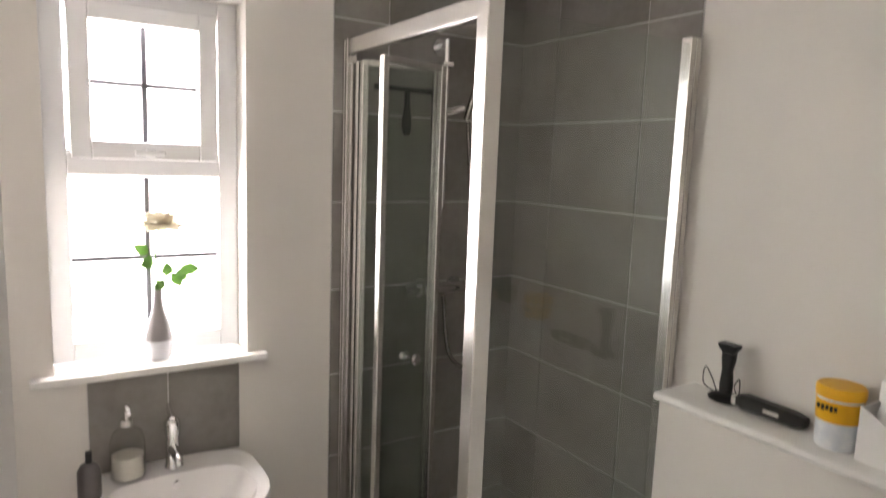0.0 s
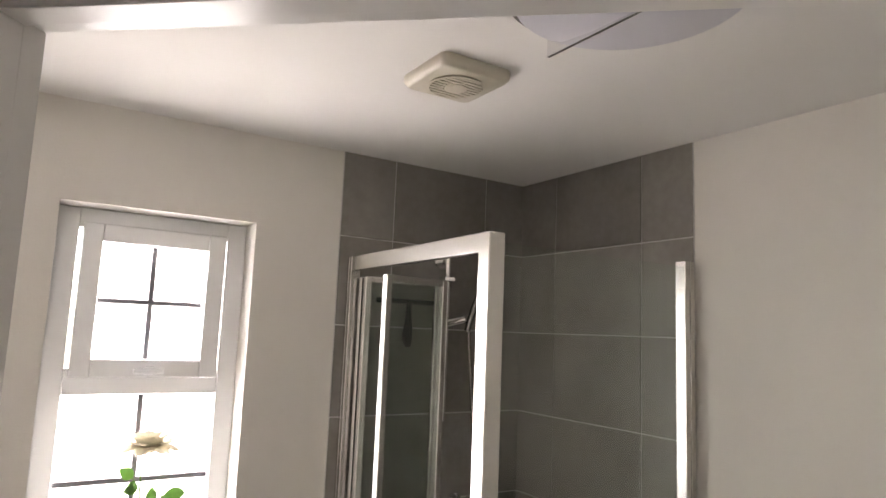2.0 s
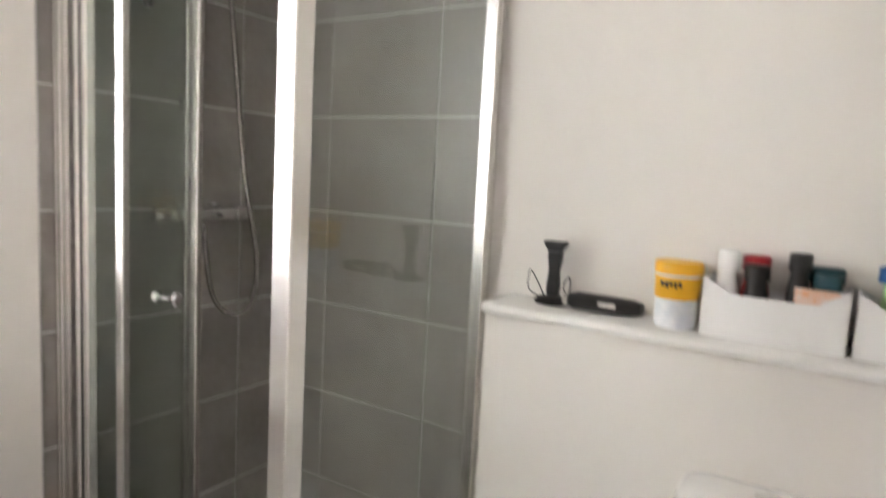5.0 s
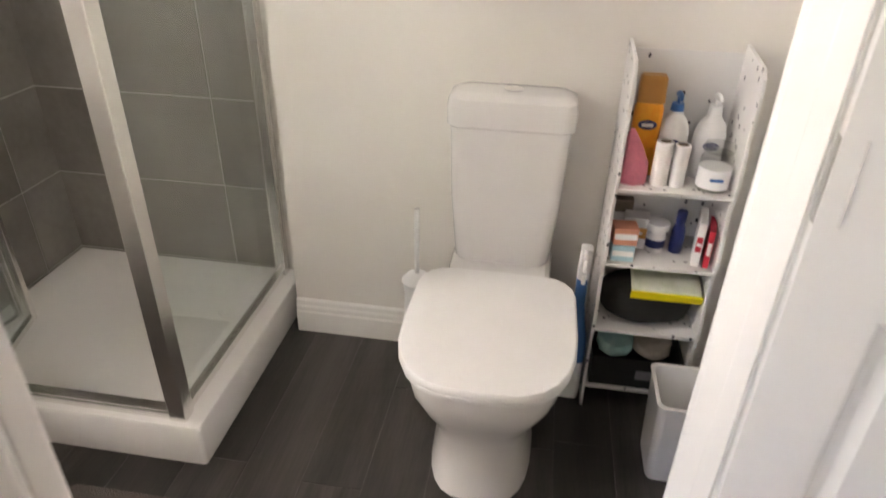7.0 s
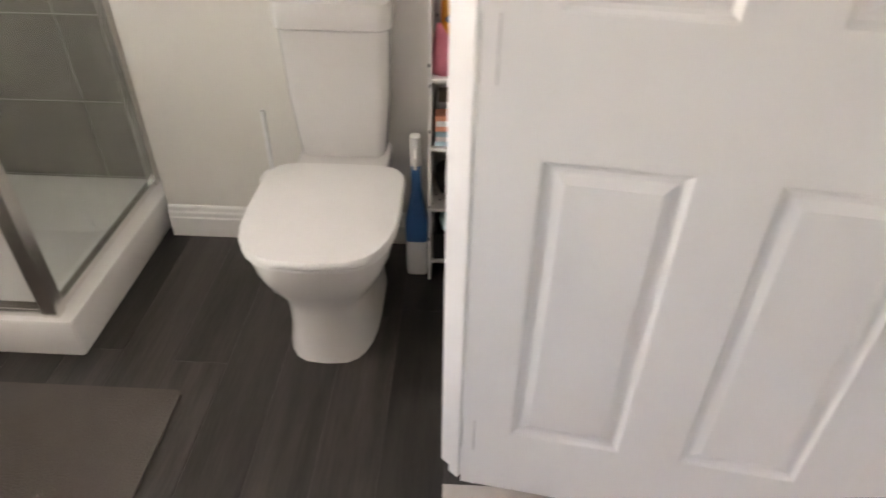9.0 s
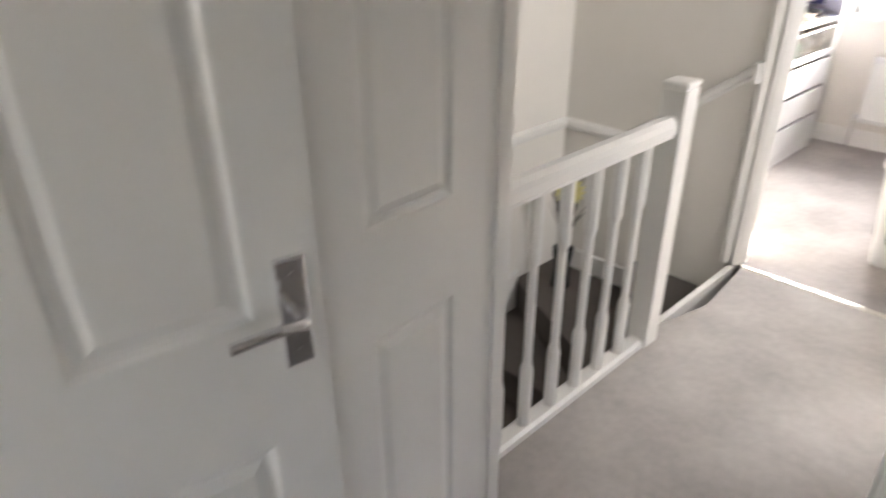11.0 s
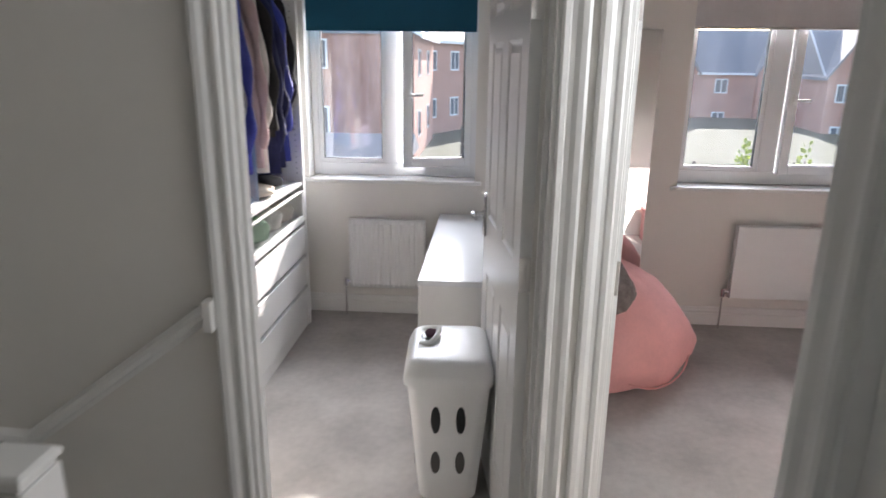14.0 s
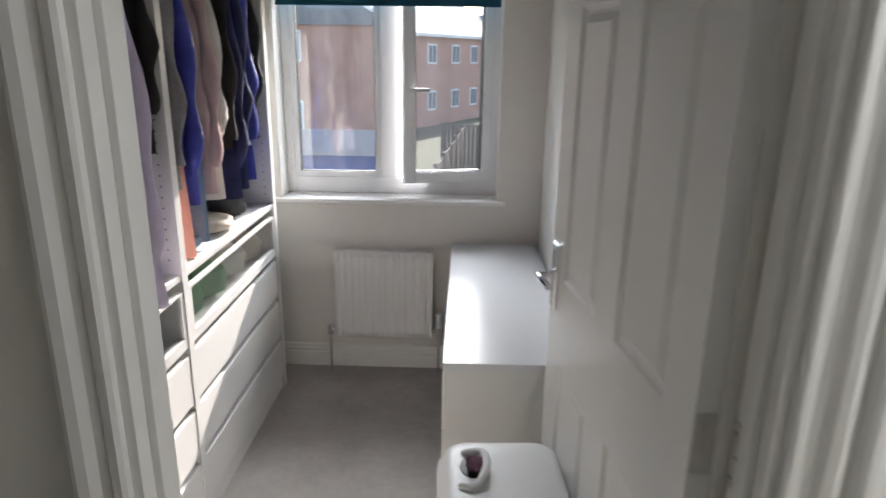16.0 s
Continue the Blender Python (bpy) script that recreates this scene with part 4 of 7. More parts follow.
# ---- bathroom: shower ----
HOSEM = mat("ribbed_dark_chrome", (0.30, 0.29, 0.28), 0.22, 1.0, vary=0.05, scale=40)
def shower():
    s = thing("shower_enclosure", pose(-0.57, -2.7, 0), "silver-framed corner shower enclosure, its folding glass door pushed open", "shower")
    inv = s.matrix_world.inverted()

    def add(name, bm, material, parent=None, **k):
        bmesh.ops.transform(bm, matrix=inv, verts=bm.verts[:])
        return part(name, bm, material, parent or s, **k)

    X1, Y1 = -0.252, -2.335
    Xw, Yw = -0.965, -3.10
    # tray
    bm = bmesh.new()
    cx, cy, w, d = (Xw + X1 + 0.03) / 2, (Yw + Y1 + 0.055) / 2, X1 + 0.03 - Xw, Y1 + 0.055 - Yw
    loft(bm, [rrect(w - 0.004, d - 0.004, 0.01, 0.0, cx, cy), rrect(w, d, 0.012, 0.01, cx, cy), rrect(w, d, 0.012, 0.115, cx, cy), rrect(w - 0.01, d - 0.01, 0.012, 0.122, cx, cy),
              rrect(w - 0.11, d - 0.11, 0.06, 0.122, cx, cy), rrect(w - 0.14, d - 0.14, 0.07, 0.108, cx, cy), rrect(w - 0.19, d - 0.19, 0.09, 0.088, cx, cy), rrect(w - 0.5, d - 0.5, 0.09, 0.085, cx, cy)])
    add("tray", bm, CERAMIC, label="white raised shower tray", smooth=True)
    add("waste", lathe(bmesh.new(), [(0.052, 0.086), (0.056, 0.090), (0.050, 0.096), (0.0, 0.098)], cx=-0.75, cy=-2.43, seg=28), CERAMIC, smooth=True)
    zt = 2.055
    add("corner_post", one(X1 - 0.032, X1 + 0.012, Y1 - 0.032, Y1 + 0.012, 0.1225, zt), ALU, bevel=0.003)
    add("top_rail", one(X1 - 0.022, X1 + 0.008, Yw + 0.036, Y1 - 0.033, zt - 0.045, zt), ALU, bevel=0.002)
    add("bottom_rail", one(X1 - 0.022, X1 + 0.008, Yw + 0.036, Y1 - 0.033, 0.1225, 0.15), ALU, bevel=0.002)
    for a in (0.0, 0.018):
        add("wall_channel", one(X1 - 0.024, X1 + 0.010, Yw + 0.008 + a, Yw + 0.024 + a, 0.1225, zt), ALU, bevel=0.002)
        add("wall_channel", one(Xw + 0.008 + a * 1.2, Xw + 0.027 + a * 1.2, Y1 - 0.026, Y1 + 0.008, 0.1225, zt - 0.005), ALU, bevel=0.002)
    bm = bmesh.new()
    loft(bm, [[(Xw + 0.05, Y1 - 0.022, z), (X1 - 0.033, Y1 - 0.022, z), (X1 - 0.033, Y1 + 0.002, z), (Xw + 0.05, Y1 + 0.002, z)] for z in (0.1225, 0.145)])
    add("screen_base", bm, ALU)
    bm = bmesh.new()
    ya, yb = Y1 - 0.012, Y1 - 0.012
    loft(bm, [[(Xw + 0.045, ya, z), (X1 - 0.030, yb, z), (X1 - 0.030, yb + 0.006, z), (Xw + 0.045, ya + 0.006, z)] for z in (0.145, zt - 0.02)])
    add("side_screen", bm, SHGLASS, label="clear toughened glass side screen")

    def fold(p, q, nm):
        p, q = Vector((*p, 0)), Vector((*q, 0))
        L = (q - p).length
        m = Matrix.Translation(p) @ pose(0, 0, 0, 0, 0, math.degrees(math.atan2((q - p).y, (q - p).x)))
        d_ = part(nm, one(0.02, L - 0.02, -0.0025, 0.0025, 0.17, 1.975, m=inv @ m), SHGLASS, s, "clear glass panel of the folding door")
        for x0, x1 in ((0, 0.022), (L - 0.022, L)):
            part("stile", one(x0, x1, -0.010, 0.010, 0.155, 1.99, m=inv @ m), ALU, d_, bevel=0.003)
        for z0, z1 in ((0.155, 0.172), (1.972, 1.99)):
            part("rail", one(0.022, L - 0.022, -0.008, 0.008, z0, z1, m=inv @ m), ALU, d_)
        return d_, m, L

    fold((-0.262, -2.995), (-0.52, -2.965), "door_panel")
    d_, m, L = fold((-0.262, -2.86), (-0.52, -2.935), "door_panel")
    for y, w_ in ((-3.045, 0.016), (-3.015, 0.014)):
        add("hinge_stile", one(X1 - 0.018 - w_, X1 - 0.014, y, y + w_, 0.155, 1.99), ALU, bevel=0.003)
        add("seal", one(X1 - 0.030, X1 - 0.020, y + w_ + 0.001, y + w_ + 0.007, 0.155, 1.985), BLACKP)
    add("door_bearing", one(X1 - 0.30, X1 - 0.262, -2.97, -2.93, 1.992, 2.006), CHROME, bevel=0.002)
    for sgn in (-1, 1):
        bm = lathe(bmesh.new(), [(0.006, 0), (0.006, 0.012), (0.017, 0.018), (0.019, 0.028), (0.014, 0.034), (0, 0.035)], m=inv @ m @ pose(0.15, 0, 1.07, -90 * sgn, 0, 0))
        part("knob", bm, CHROME, d_, smooth=True)
    # mixer, riser, handset and hose
    mx = thing("shower_mixer", pose(-0.615, -3.093, 1.255), "chrome bar shower mixer with riser rail, handset and ribbed hose", "shower mixer")
    bm = bmesh.new()
    tube(bm, [(-0.12, 0.05, 0), (-0.10, 0.05, 0), (-0.095, 0.05, 0), (0.095, 0.05, 0), (0.10, 0.05, 0), (0.12, 0.05, 0)], [0.026, 0.028, 0.021, 0.021, 0.028, 0.026], 16)
    for x in (-0.07, 0.07):
        cyl(bm, (x, 0.0, 0), (x, 0.05, 0), 0.014)
        cyl(bm, (x, 0.0, 0), (x, 0.006, 0), 0.030)
    part("bar_valve", bm, CHROME, mx, smooth=True)
    for s2 in (-1, 1):
        part("knob", cyl(bmesh.new(), (s2 * 0.12, 0.05, 0), (s2 * 0.158, 0.05, 0), 0.024, 0.022, 18), CHROME, mx, smooth=True)
    rl = part("riser_rail", cyl(bmesh.new(), (0.02, 0.05, 0.28), (0.02, 0.05, 0.84), 0.010), CHROME, mx, smooth=True)
    for z in (0.30, 0.82):
        bm = cyl(bmesh.new(), (0.02, 0.0, z), (0.02, 0.05, z), 0.012)
        cyl(bm, (0.02, 0.0, z), (0.02, 0.008, z), 0.028)
        part("bracket", bm, CHROME, mx, smooth=True)
    bm = cyl(bmesh.new(), (0.02, 0.04, 0.60), (-0.035, 0.09, 0.62), 0.015)
    part("slider", bm, CHROME, mx, smooth=True)
    bm = bmesh.new()
    tube(bm, smooth_pts([(-0.038, 0.095, 0.58), (-0.05, 0.105, 0.64), (-0.07, 0.115, 0.70), (-0.085, 0.125, 0.735)]), [0.011] * 7 + [0.012] * 6 + [0.014] * 6, 12)
    m2 = look((-0.095, 0.145, 0.745), (-0.13, 0.255, 0.68))
    lathe(bm, [(0.012, 0.03), (0.030, 0.022), (0.041, 0.004), (0.040, -0.006), (0.0, -0.006)], m=m2)
    part("handset", bm, HOSEM, mx, "chrome and black shower handset", smooth=True)
    hp = smooth_pts([(-0.045, 0.095, 0.575), (-0.05, 0.11, 0.42), (-0.07, 0.13, 0.12), (-0.11, 0.14, -0.12), (-0.11, 0.12, -0.25), (-0.06, 0.10, -0.28), (-0.015, 0.07, -0.22), (0.0, 0.05, -0.03)], 16)
    bm = bmesh.new()
    tube(bm, hp, [0.0080 if i % 2 else 0.0062 for i in range(len(hp))], 10)
    part("hose", bm, HOSEM, mx, "ribbed chrome shower hose", smooth=True)
    sq = thing("squeegee", pose(-0.467, -3.088, 1.925), "black rubber squeegee hung on the tiled shower wall", "squeegee")
    part("blade", one(-0.118, 0.118, 0.0, 0.014, -0.009, 0.008), BLACKP, sq, bevel=0.003)
    bm = bmesh.new()
    loft(bm, [[(a * w_ , 0.012 + b * 0.009, z) for a, b in ((1, 0), (0.7, 1), (-0.7, 1), (-1, 0), (-0.7, -1), (0.7, -1))] for w_, z in ((0.009, -0.01), (0.008, -0.04), (0.014, -0.075), (0.020, -0.105), (0.018, -0.13), (0.008, -0.15))])
    part("grip", bm, BLACKP, sq, smooth=True)


shower()


# ---- bathroom: toilet wall ----
wall("wall_boxing", -0.964, -0.809, -2.25, -0.951, 0, 1.080)
bm = bmesh.new()
prof = [(-0.964, 1.081), (-0.801, 1.081), (-0.794, 1.085), (-0.791, 1.094), (-0.794, 1.102), (-0.801, 1.105), (-0.964, 1.105)]
loft(bm, [[(x, y, z) for x, z in prof] for y in (-2.258, -0.952)])
part("ledge_top", bm, GLOSS, kind="structure")


def toilet():
    t = thing("toilet", pose(-0.809, -1.612, 0), "white close-coupled toilet with the lid down and a chrome flush button", "toilet")

    def dring(w, d, z, back=0.0, n=24, sq=0.0):
        pts = []
        for i in range(n):
            a = 2 * math.pi * i / n
            c_, s_ = math.cos(a), math.sin(a)
            e = 0.30 if c_ < 0 else 0.78
            x = (abs(c_) ** e) * (1 if c_ > 0 else -1)
            y = (abs(s_) ** (0.40 if c_ < 0 else 0.62)) * (1 if s_ > 0 else -1)
            pts.append((back + d / 2 + x * d / 2, y * w / 2, z))
        return pts
    bm = bmesh.new()
    loft(bm, [dring(0.256, 0.430, 0.0, 0.147), dring(0.252, 0.428, 0.015, 0.147), dring(0.236, 0.420, 0.09, 0.147), dring(0.236, 0.422, 0.17, 0.147), dring(0.262, 0.432, 0.215, 0.15),
              dring(0.318, 0.448, 0.262, 0.160), dring(0.352, 0.456, 0.305, 0.17), dring(0.368, 0.462, 0.350, 0.173), dring(0.370, 0.462, 0.371, 0.174)])
    part("pan", bm, CERAMIC, t, smooth=True)
    bm = bmesh.new()
    loft(bm, [dring(0.366, 0.452, 0.372, 0.184), dring(0.392, 0.464, 0.375, 0.180), dring(0.392, 0.464, 0.383, 0.180), dring(0.388, 0.460, 0.385, 0.182)])
    part("seat", bm, PLASTIC, t, smooth=True)
    bm = bmesh.new()
    loft(bm, [dring(0.394, 0.462, 0.3855, 0.180), dring(0.400, 0.468, 0.388, 0.178), dring(0.400, 0.468, 0.398, 0.178), dring(0.390, 0.458, 0.4045, 0.183), dring(0.30, 0.35, 0.407, 0.225)])
    part("lid", bm, PLASTIC, t, smooth=True)
    part("pan_shelf", one(0.012, 0.20, -0.135, 0.135, 0.310, 0.395), CERAMIC, t, bevel=0.015)
    bm = bmesh.new()
    loft(bm, [rrect(0.118 + a, 0.250 + b, 0.030, z, 0.069, 0) for a, b, z in ((-0.01, -0.012, 0.395), (0.0, 0.0, 0.405), (0.010, 0.030, 0.58), (0.014, 0.042, 0.768))])
    part("cistern", bm, CERAMIC, t, smooth=True)
    bm = bmesh.new()
    loft(bm, [rrect(0.136 + a, 0.300 + a, 0.034, z, 0.074, 0) for a, z in ((0.0, 0.769), (0.008, 0.773), (0.010, 0.815), (0.002, 0.838), (-0.03, 0.848), (-0.07, 0.850))])
    part("cistern_lid", bm, CERAMIC, t, smooth=True)
    part("flush_button", lathe(bmesh.new(), [(0.023, 0.8495), (0.023, 0.854), (0.019, 0.856), (0.0, 0.856)], cx=0.074, cy=0, seg=24), CHROME, t, "chrome dual flush button", smooth=True)
    for y in (-0.075, 0.075):
        part("lid_hinge", cyl(bmesh.new(), (0.185, y - 0.012, 0.392), (0.185, y + 0.012, 0.392), 0.009), CHROME, t, smooth=True)


toilet()


def basin():
    b = thing("washbasin", pose(0.285, -3.092, 0) @ Matrix.Diagonal((0.9, 1.0, 1.0, 1.0)), "white ceramic pedestal washbasin under the window, with a chrome tap", "washbasin")
    zt = 0.805

    def ring(w, d, z, y0=0.0, n=28):
        pts = []
        for i in range(n):
            a = 2 * math.pi * i / n
            c_, s_ = math.cos(a), math.sin(a)
            y = d / 2 * (abs(s_) ** (0.85 if s_ > 0 else 0.4)) * (1 if s_ > 0 else -1)
            x = w / 2 * (abs(c_) ** (0.62)) * (1 if c_ > 0 else -1)
            pts.append((x, y0 + d / 2 + y, z))
        return pts
    bm = bmesh.new()
    loft(bm, [ring(0.22, 0.20, 0.63), ring(0.36, 0.32, 0.67), ring(0.46, 0.385, 0.74), ring(0.49, 0.405, zt - 0.01), ring(0.485, 0.40, zt), ring(0.450, 0.370, zt + 0.001, 0.012),
              ring(0.40, 0.270, zt - 0.004, 0.098), ring(0.37, 0.245, zt - 0.03, 0.11), ring(0.28, 0.19, zt - 0.11, 0.13), ring(0.10, 0.08, zt - 0.135, 0.18)])
    part("bowl", bm, CERAMIC, b, smooth=True)
    bm = bmesh.new()
    loft(bm, [ring(0.20, 0.19, 0.0), ring(0.16, 0.16, 0.1), ring(0.14, 0.14, 0.5), ring(0.20, 0.19, 0.65)])
    part("pedestal", bm, CERAMIC, b, smooth=True)
    tp = part("tap", lathe(bmesh.new(), [(0.026, zt), (0.026, zt + 0.006), (0.021, zt + 0.012), (0.020, zt + 0.09), (0.024, zt + 0.10), (0.024, zt + 0.135), (0.018, zt + 0.142), (0, zt + 0.143)], cx=0.0, cy=0.055), CHROME, b, "chrome mixer tap", smooth=True)
    bm = bmesh.new()
    tube(bm, [(0, 0.06, zt + 0.055), (0, 0.10, zt + 0.06), (0, 0.145, zt + 0.055), (0, 0.158, zt + 0.042)], [0.017, 0.015, 0.013, 0.012], 12)
    part("spout", bm, CHROME, tp, smooth=True)
    bm = bmesh.new()
    tube(bm, [(0, 0.055, zt + 0.14), (0, 0.02, zt + 0.155), (0, -0.01, zt + 0.165)], [0.010, 0.009, 0.007], 10)
    part("lever", bm, CHROME, tp, smooth=True)
    part("overflow", cyl(bmesh.new(), (0, 0.108, zt - 0.028), (0, 0.118, zt - 0.030), 0.011), CHROME, b, smooth=True)


basin()


# ---- ceiling ----
FANM = mat("aged_cream_plastic", (0.60, 0.56, 0.47), 0.4, vary=0.05)


def fan():
    f = thing("extractor_fan", pose(-0.147, -2.341, 2.4), "aged cream square extractor fan on the bathroom ceiling", "extractor fan")
    bm = bmesh.new()
    loft(bm, [rrect(0.172 + a, 0.172 + a, 0.018, z) for a, z in ((0.006, 0.0), (0.010, -0.006), (0.008, -0.018), (-0.004, -0.026), (-0.014, -0.028))])
    part("housing", bm, FANM, f, smooth=True)
    for i in range(9):
        y = -0.052 + i * 0.013
        hw = math.sqrt(max(0.0, 0.060 ** 2 - y * y))
        if hw > 0.01:
            part("slat", one(-hw, hw, y - 0.0035, y + 0.0035, -0.0335, -0.0275), FANM, f)
    part("hub", lathe(bmesh.new(), [(0.026, -0.028), (0.026, -0.036), (0.020, -0.039), (0, -0.040)], seg=24), FANM, f, smooth=True)
    part("grille_ring", lathe(bmesh.new(), [(0.061, -0.028), (0.066, -0.033), (0.060, -0.034), (0.059, -0.0285)], seg=28), FANM, f)


fan()
LAMPG = mat("opal_diffuser", (0.62, 0.62, 0.68), 0.3, vary=0.02)


def ceiling_light():
    c = thing("ceiling_light", pose(-0.140, -1.836, 2.4), "round unlit opal ceiling light with a chrome rim", "ceiling light")
    part("base", lathe(bmesh.new(), [(0.195, 0), (0.200, -0.012), (0.200, -0.030), (0.188, -0.034)], seg=48), CHROME, c, smooth=True)
    part("diffuser", lathe(bmesh.new(), [(0.187, -0.03), (0.183, -0.045), (0.150, -0.060), (0.08, -0.068), (0, -0.070)], seg=48), LAMPG, c, smooth=True)
    part("clip", one(-0.003, 0.003, -0.19, 0.19, -0.0735, -0.031), CHROME, c)


ceiling_light()

MATG = mat("grey_brown_bath_mat", (0.115, 0.100, 0.090), 0.95, bump=1.0, bump_scale=200, scale=10)
mt = thing("bath_mat", pose(0.140, -2.265, 0.0021), "thin grey brown ribbed bath mat on the dark floor", "bath mat")
bm = bmesh.new()
loft(bm, [rrect(0.50, 0.60, 0.02, z) for z in (0.001, 0.010)])
part("tufted_top", bm, MATG, mt)


# ---- pink room ----
def bean_bag():
    b = thing("bean_bag", pose(1.14, 3.74, 0), "large pale pink cotton bean bag with soft folds", "bean bag")
    rng = random.Random(4)
    bm = bmesh.new()
    n = 44
    rings = []
    for k, (r, z, dx) in enumerate(((0.33, 0.0, 0), (0.43, 0.02, 0), (0.475, 0.09, 0), (0.485, 0.17, 0), (0.46, 0.26, -0.01), (0.40, 0.36, -0.02), (0.31, 0.46, -0.04), (0.21, 0.54, -0.06), (0.12, 0.595, -0.08), (0.05, 0.62, -0.09))):
        ring = []
        for i in range(n):
            a = 2 * math.pi * i / n
            f = 1 + 0.035 * math.sin(3 * a + 0.6) + 0.018 * math.sin(7 * a + z * 12) + 0.05 * noise.noise(Vector((math.cos(a) * 2, math.sin(a) * 2, z * 5)))
            ring.append((dx + r * f * math.cos(a), 0.92 * r * f * math.sin(a), z + 0.012 * noise.noise(Vector((math.cos(a) * 5, math.sin(a) * 5, z * 9)))))
        rings.append(ring)
    loft(bm, rings)
    part("cover", bm, PINK, b, smooth=True)
    bm = bmesh.new()
    tube(bm, smooth_pts([(0.46 * math.cos(a), 0.43 * math.sin(a), 0.20 + 0.16 * math.sin(a * 1.5)) for a in (-1.9, -1.2, -0.6, 0.0, 0.5)], 5), 0.005, 6)
    part("seam", bm, PINK, b, smooth=True)


bean_bag()
TAUPE = mat("taupe_fleece", (0.15, 0.12, 0.11), 0.95, bump=0.9, bump_scale=90, scale=20, color2=(0.28, 0.24, 0.22))
th = thing("throw", pose(0.98, 3.62, 0.55), "crumpled taupe fleece throw draped over the bean bag", "throw")
bm = bmesh.new()
rings = []
for r, z in ((0.30, -0.12), (0.27, -0.03), (0.20, 0.05), (0.11, 0.10), (0.03, 0.11)):
    rings.append([((r + 0.035 * noise.noise(Vector((math.cos(a) * 3, math.sin(a) * 3, z * 9)))) * math.cos(a), (r * 0.9 + 0.05 * noise.noise(Vector((math.cos(a) * 4, math.sin(a) * 4, z * 7 + 3)))) * math.sin(a), z + 0.07 * noise.noise(Vector((math.cos(a) * 4, math.sin(a) * 4, r * 9)))) for a in [2 * math.pi * i / 36 for i in range(36)]])
loft(bm, rings)
part("cloth", bm, TAUPE, th, smooth=True)

mi = thing("wall_mirror", pose(1.335, WY, 0.31), "tall narrow frameless mirror fixed to the wall", "mirror")
part("glass", one(-0.115, 0.115, -0.012, -0.006, 0, 1.47), MIRROR, mi)
part("backing", one(-0.118, 0.118, -0.006, 0.0, -0.003, 1.473), MELA, mi)

ch = thing("chest_of_drawers", pose(3.1, 3.85, 0), "white chest of drawers with broad plain fronts", "chest of drawers")
part("body", one(-0.10, 0.115, -0.45, 0.45, 0.02, 0.90), MELA, ch, bevel=0.002)
part("top", one(-0.12, 0.115, -0.46, 0.455, 0.90, 0.925), MELA, ch, bevel=0.002)
for k in range(3):
    part("drawer_front", one(-0.118, -0.101, -0.445, 0.445, 0.045 + k * 0.285, 0.045 + k * 0.285 + 0.275), MELA, ch, bevel=0.002)
pb = thing("storage_box", pose(2.14, 2.42, 0), "pale pink fabric storage box", "storage box")
part("body", one(-0.21, 0.21, -0.21, 0.21, 0.0, 0.27), PINK, pb, bevel=0.012)
part("lid", one(-0.22, 0.22, -0.22, 0.22, 0.272, 0.31), PINK, pb, bevel=0.012)
sw = thing("light_switch", pose(3.22, 2.7, 1.15), "white plastic light switch on the wall", "light switch")
part("plate", one(-0.010, 0.0, -0.043, 0.043, -0.043, 0.043), PLASTIC, sw, bevel=0.003)
part("rocker", one(-0.014, -0.010, -0.012, 0.012, -0.02, 0.02), PLASTIC, sw, bevel=0.002)


# ---- clothes ----
def cloth(name, color, color2=None, rough=0.9):
    return mat(name, color, rough, bump=0.5, bump_scale=150, scale=9, color2=color2, vary=0.12)


def garment(y, wid, top, length, material, label, thick=0.045, sleeve=True, flare=1.15, lean=0.0):
    """A garment on a hanger: its width along x, seen edge on from the room."""
    g = thing("garment", pose(-0.850, y, 1.98, 0, 0, lean), label, "clothes", "hanging clothes")
    rng = random.Random(int(y * 1000))
    bm = bmesh.new()
    tube(bm, smooth_pts([(0, 0, -0.02), (0, 0, 0.015), (0.012, 0, 0.028), (0.022, 0, 0.012)], 4), 0.0022, 6)
    tube(bm, [(-0.20, 0, -0.12), (0, 0, -0.025), (0.20, 0, -0.12)], 0.005, 6)
    part("hanger", bm, PLASTIC, g)
    bm = bmesh.new()
    rings = []
    steps = 12
    n = 28
    for k in range(steps + 1):
        t = k / steps
        z = top - length * t
        w = wid * (0.30 + 0.70 * min(1, t * 7)) * (1 + (flare - 1) * t)
        th_ = thick * (0.35 + 0.65 * min(1, t * 5)) * (1 + 0.25 * t)
        ring = []
        for i in range(n):
            a = 2 * math.pi * i / n
            f = 1 + 0.20 * math.sin(6 * a + 2.5 * t + y * 9) * t + 0.22 * noise.noise(Vector((math.cos(a) * 2.2, math.sin(a) * 2.2, t * 3 + y * 5)))
            ring.append((w * math.cos(a), th_ * f * math.sin(a) + 0.012 * math.sin(t * 5 + y * 20), z - 0.03 * abs(math.cos(a)) * (1 if k < 2 else 0)))
        rings.append(ring)
    loft(bm, rings)
    part("body", bm, material, g, smooth=True)
    if sleeve:
        bm = bmesh.new()
        e = length * (0.80 + 0.18 * rng.random())
        pts = smooth_pts([(wid * 0.80, 0, top - 0.04), (wid * 1.02, 0.006, top - 0.2 * length), (wid * 1.12, 0.012, top - 0.5 * length), (wid * 1.16, 0.004, top - 0.8 * e), (wid * 1.10, -0.004, top - e)], 5)
        tube(bm, pts, [0.030 + 0.010 * math.sin(i * 0.9 + y * 30) - 0.010 * i / len(pts) for i in range(len(pts))], 12)
        part("sleeve", bm, material, g, smooth=True)
    return g


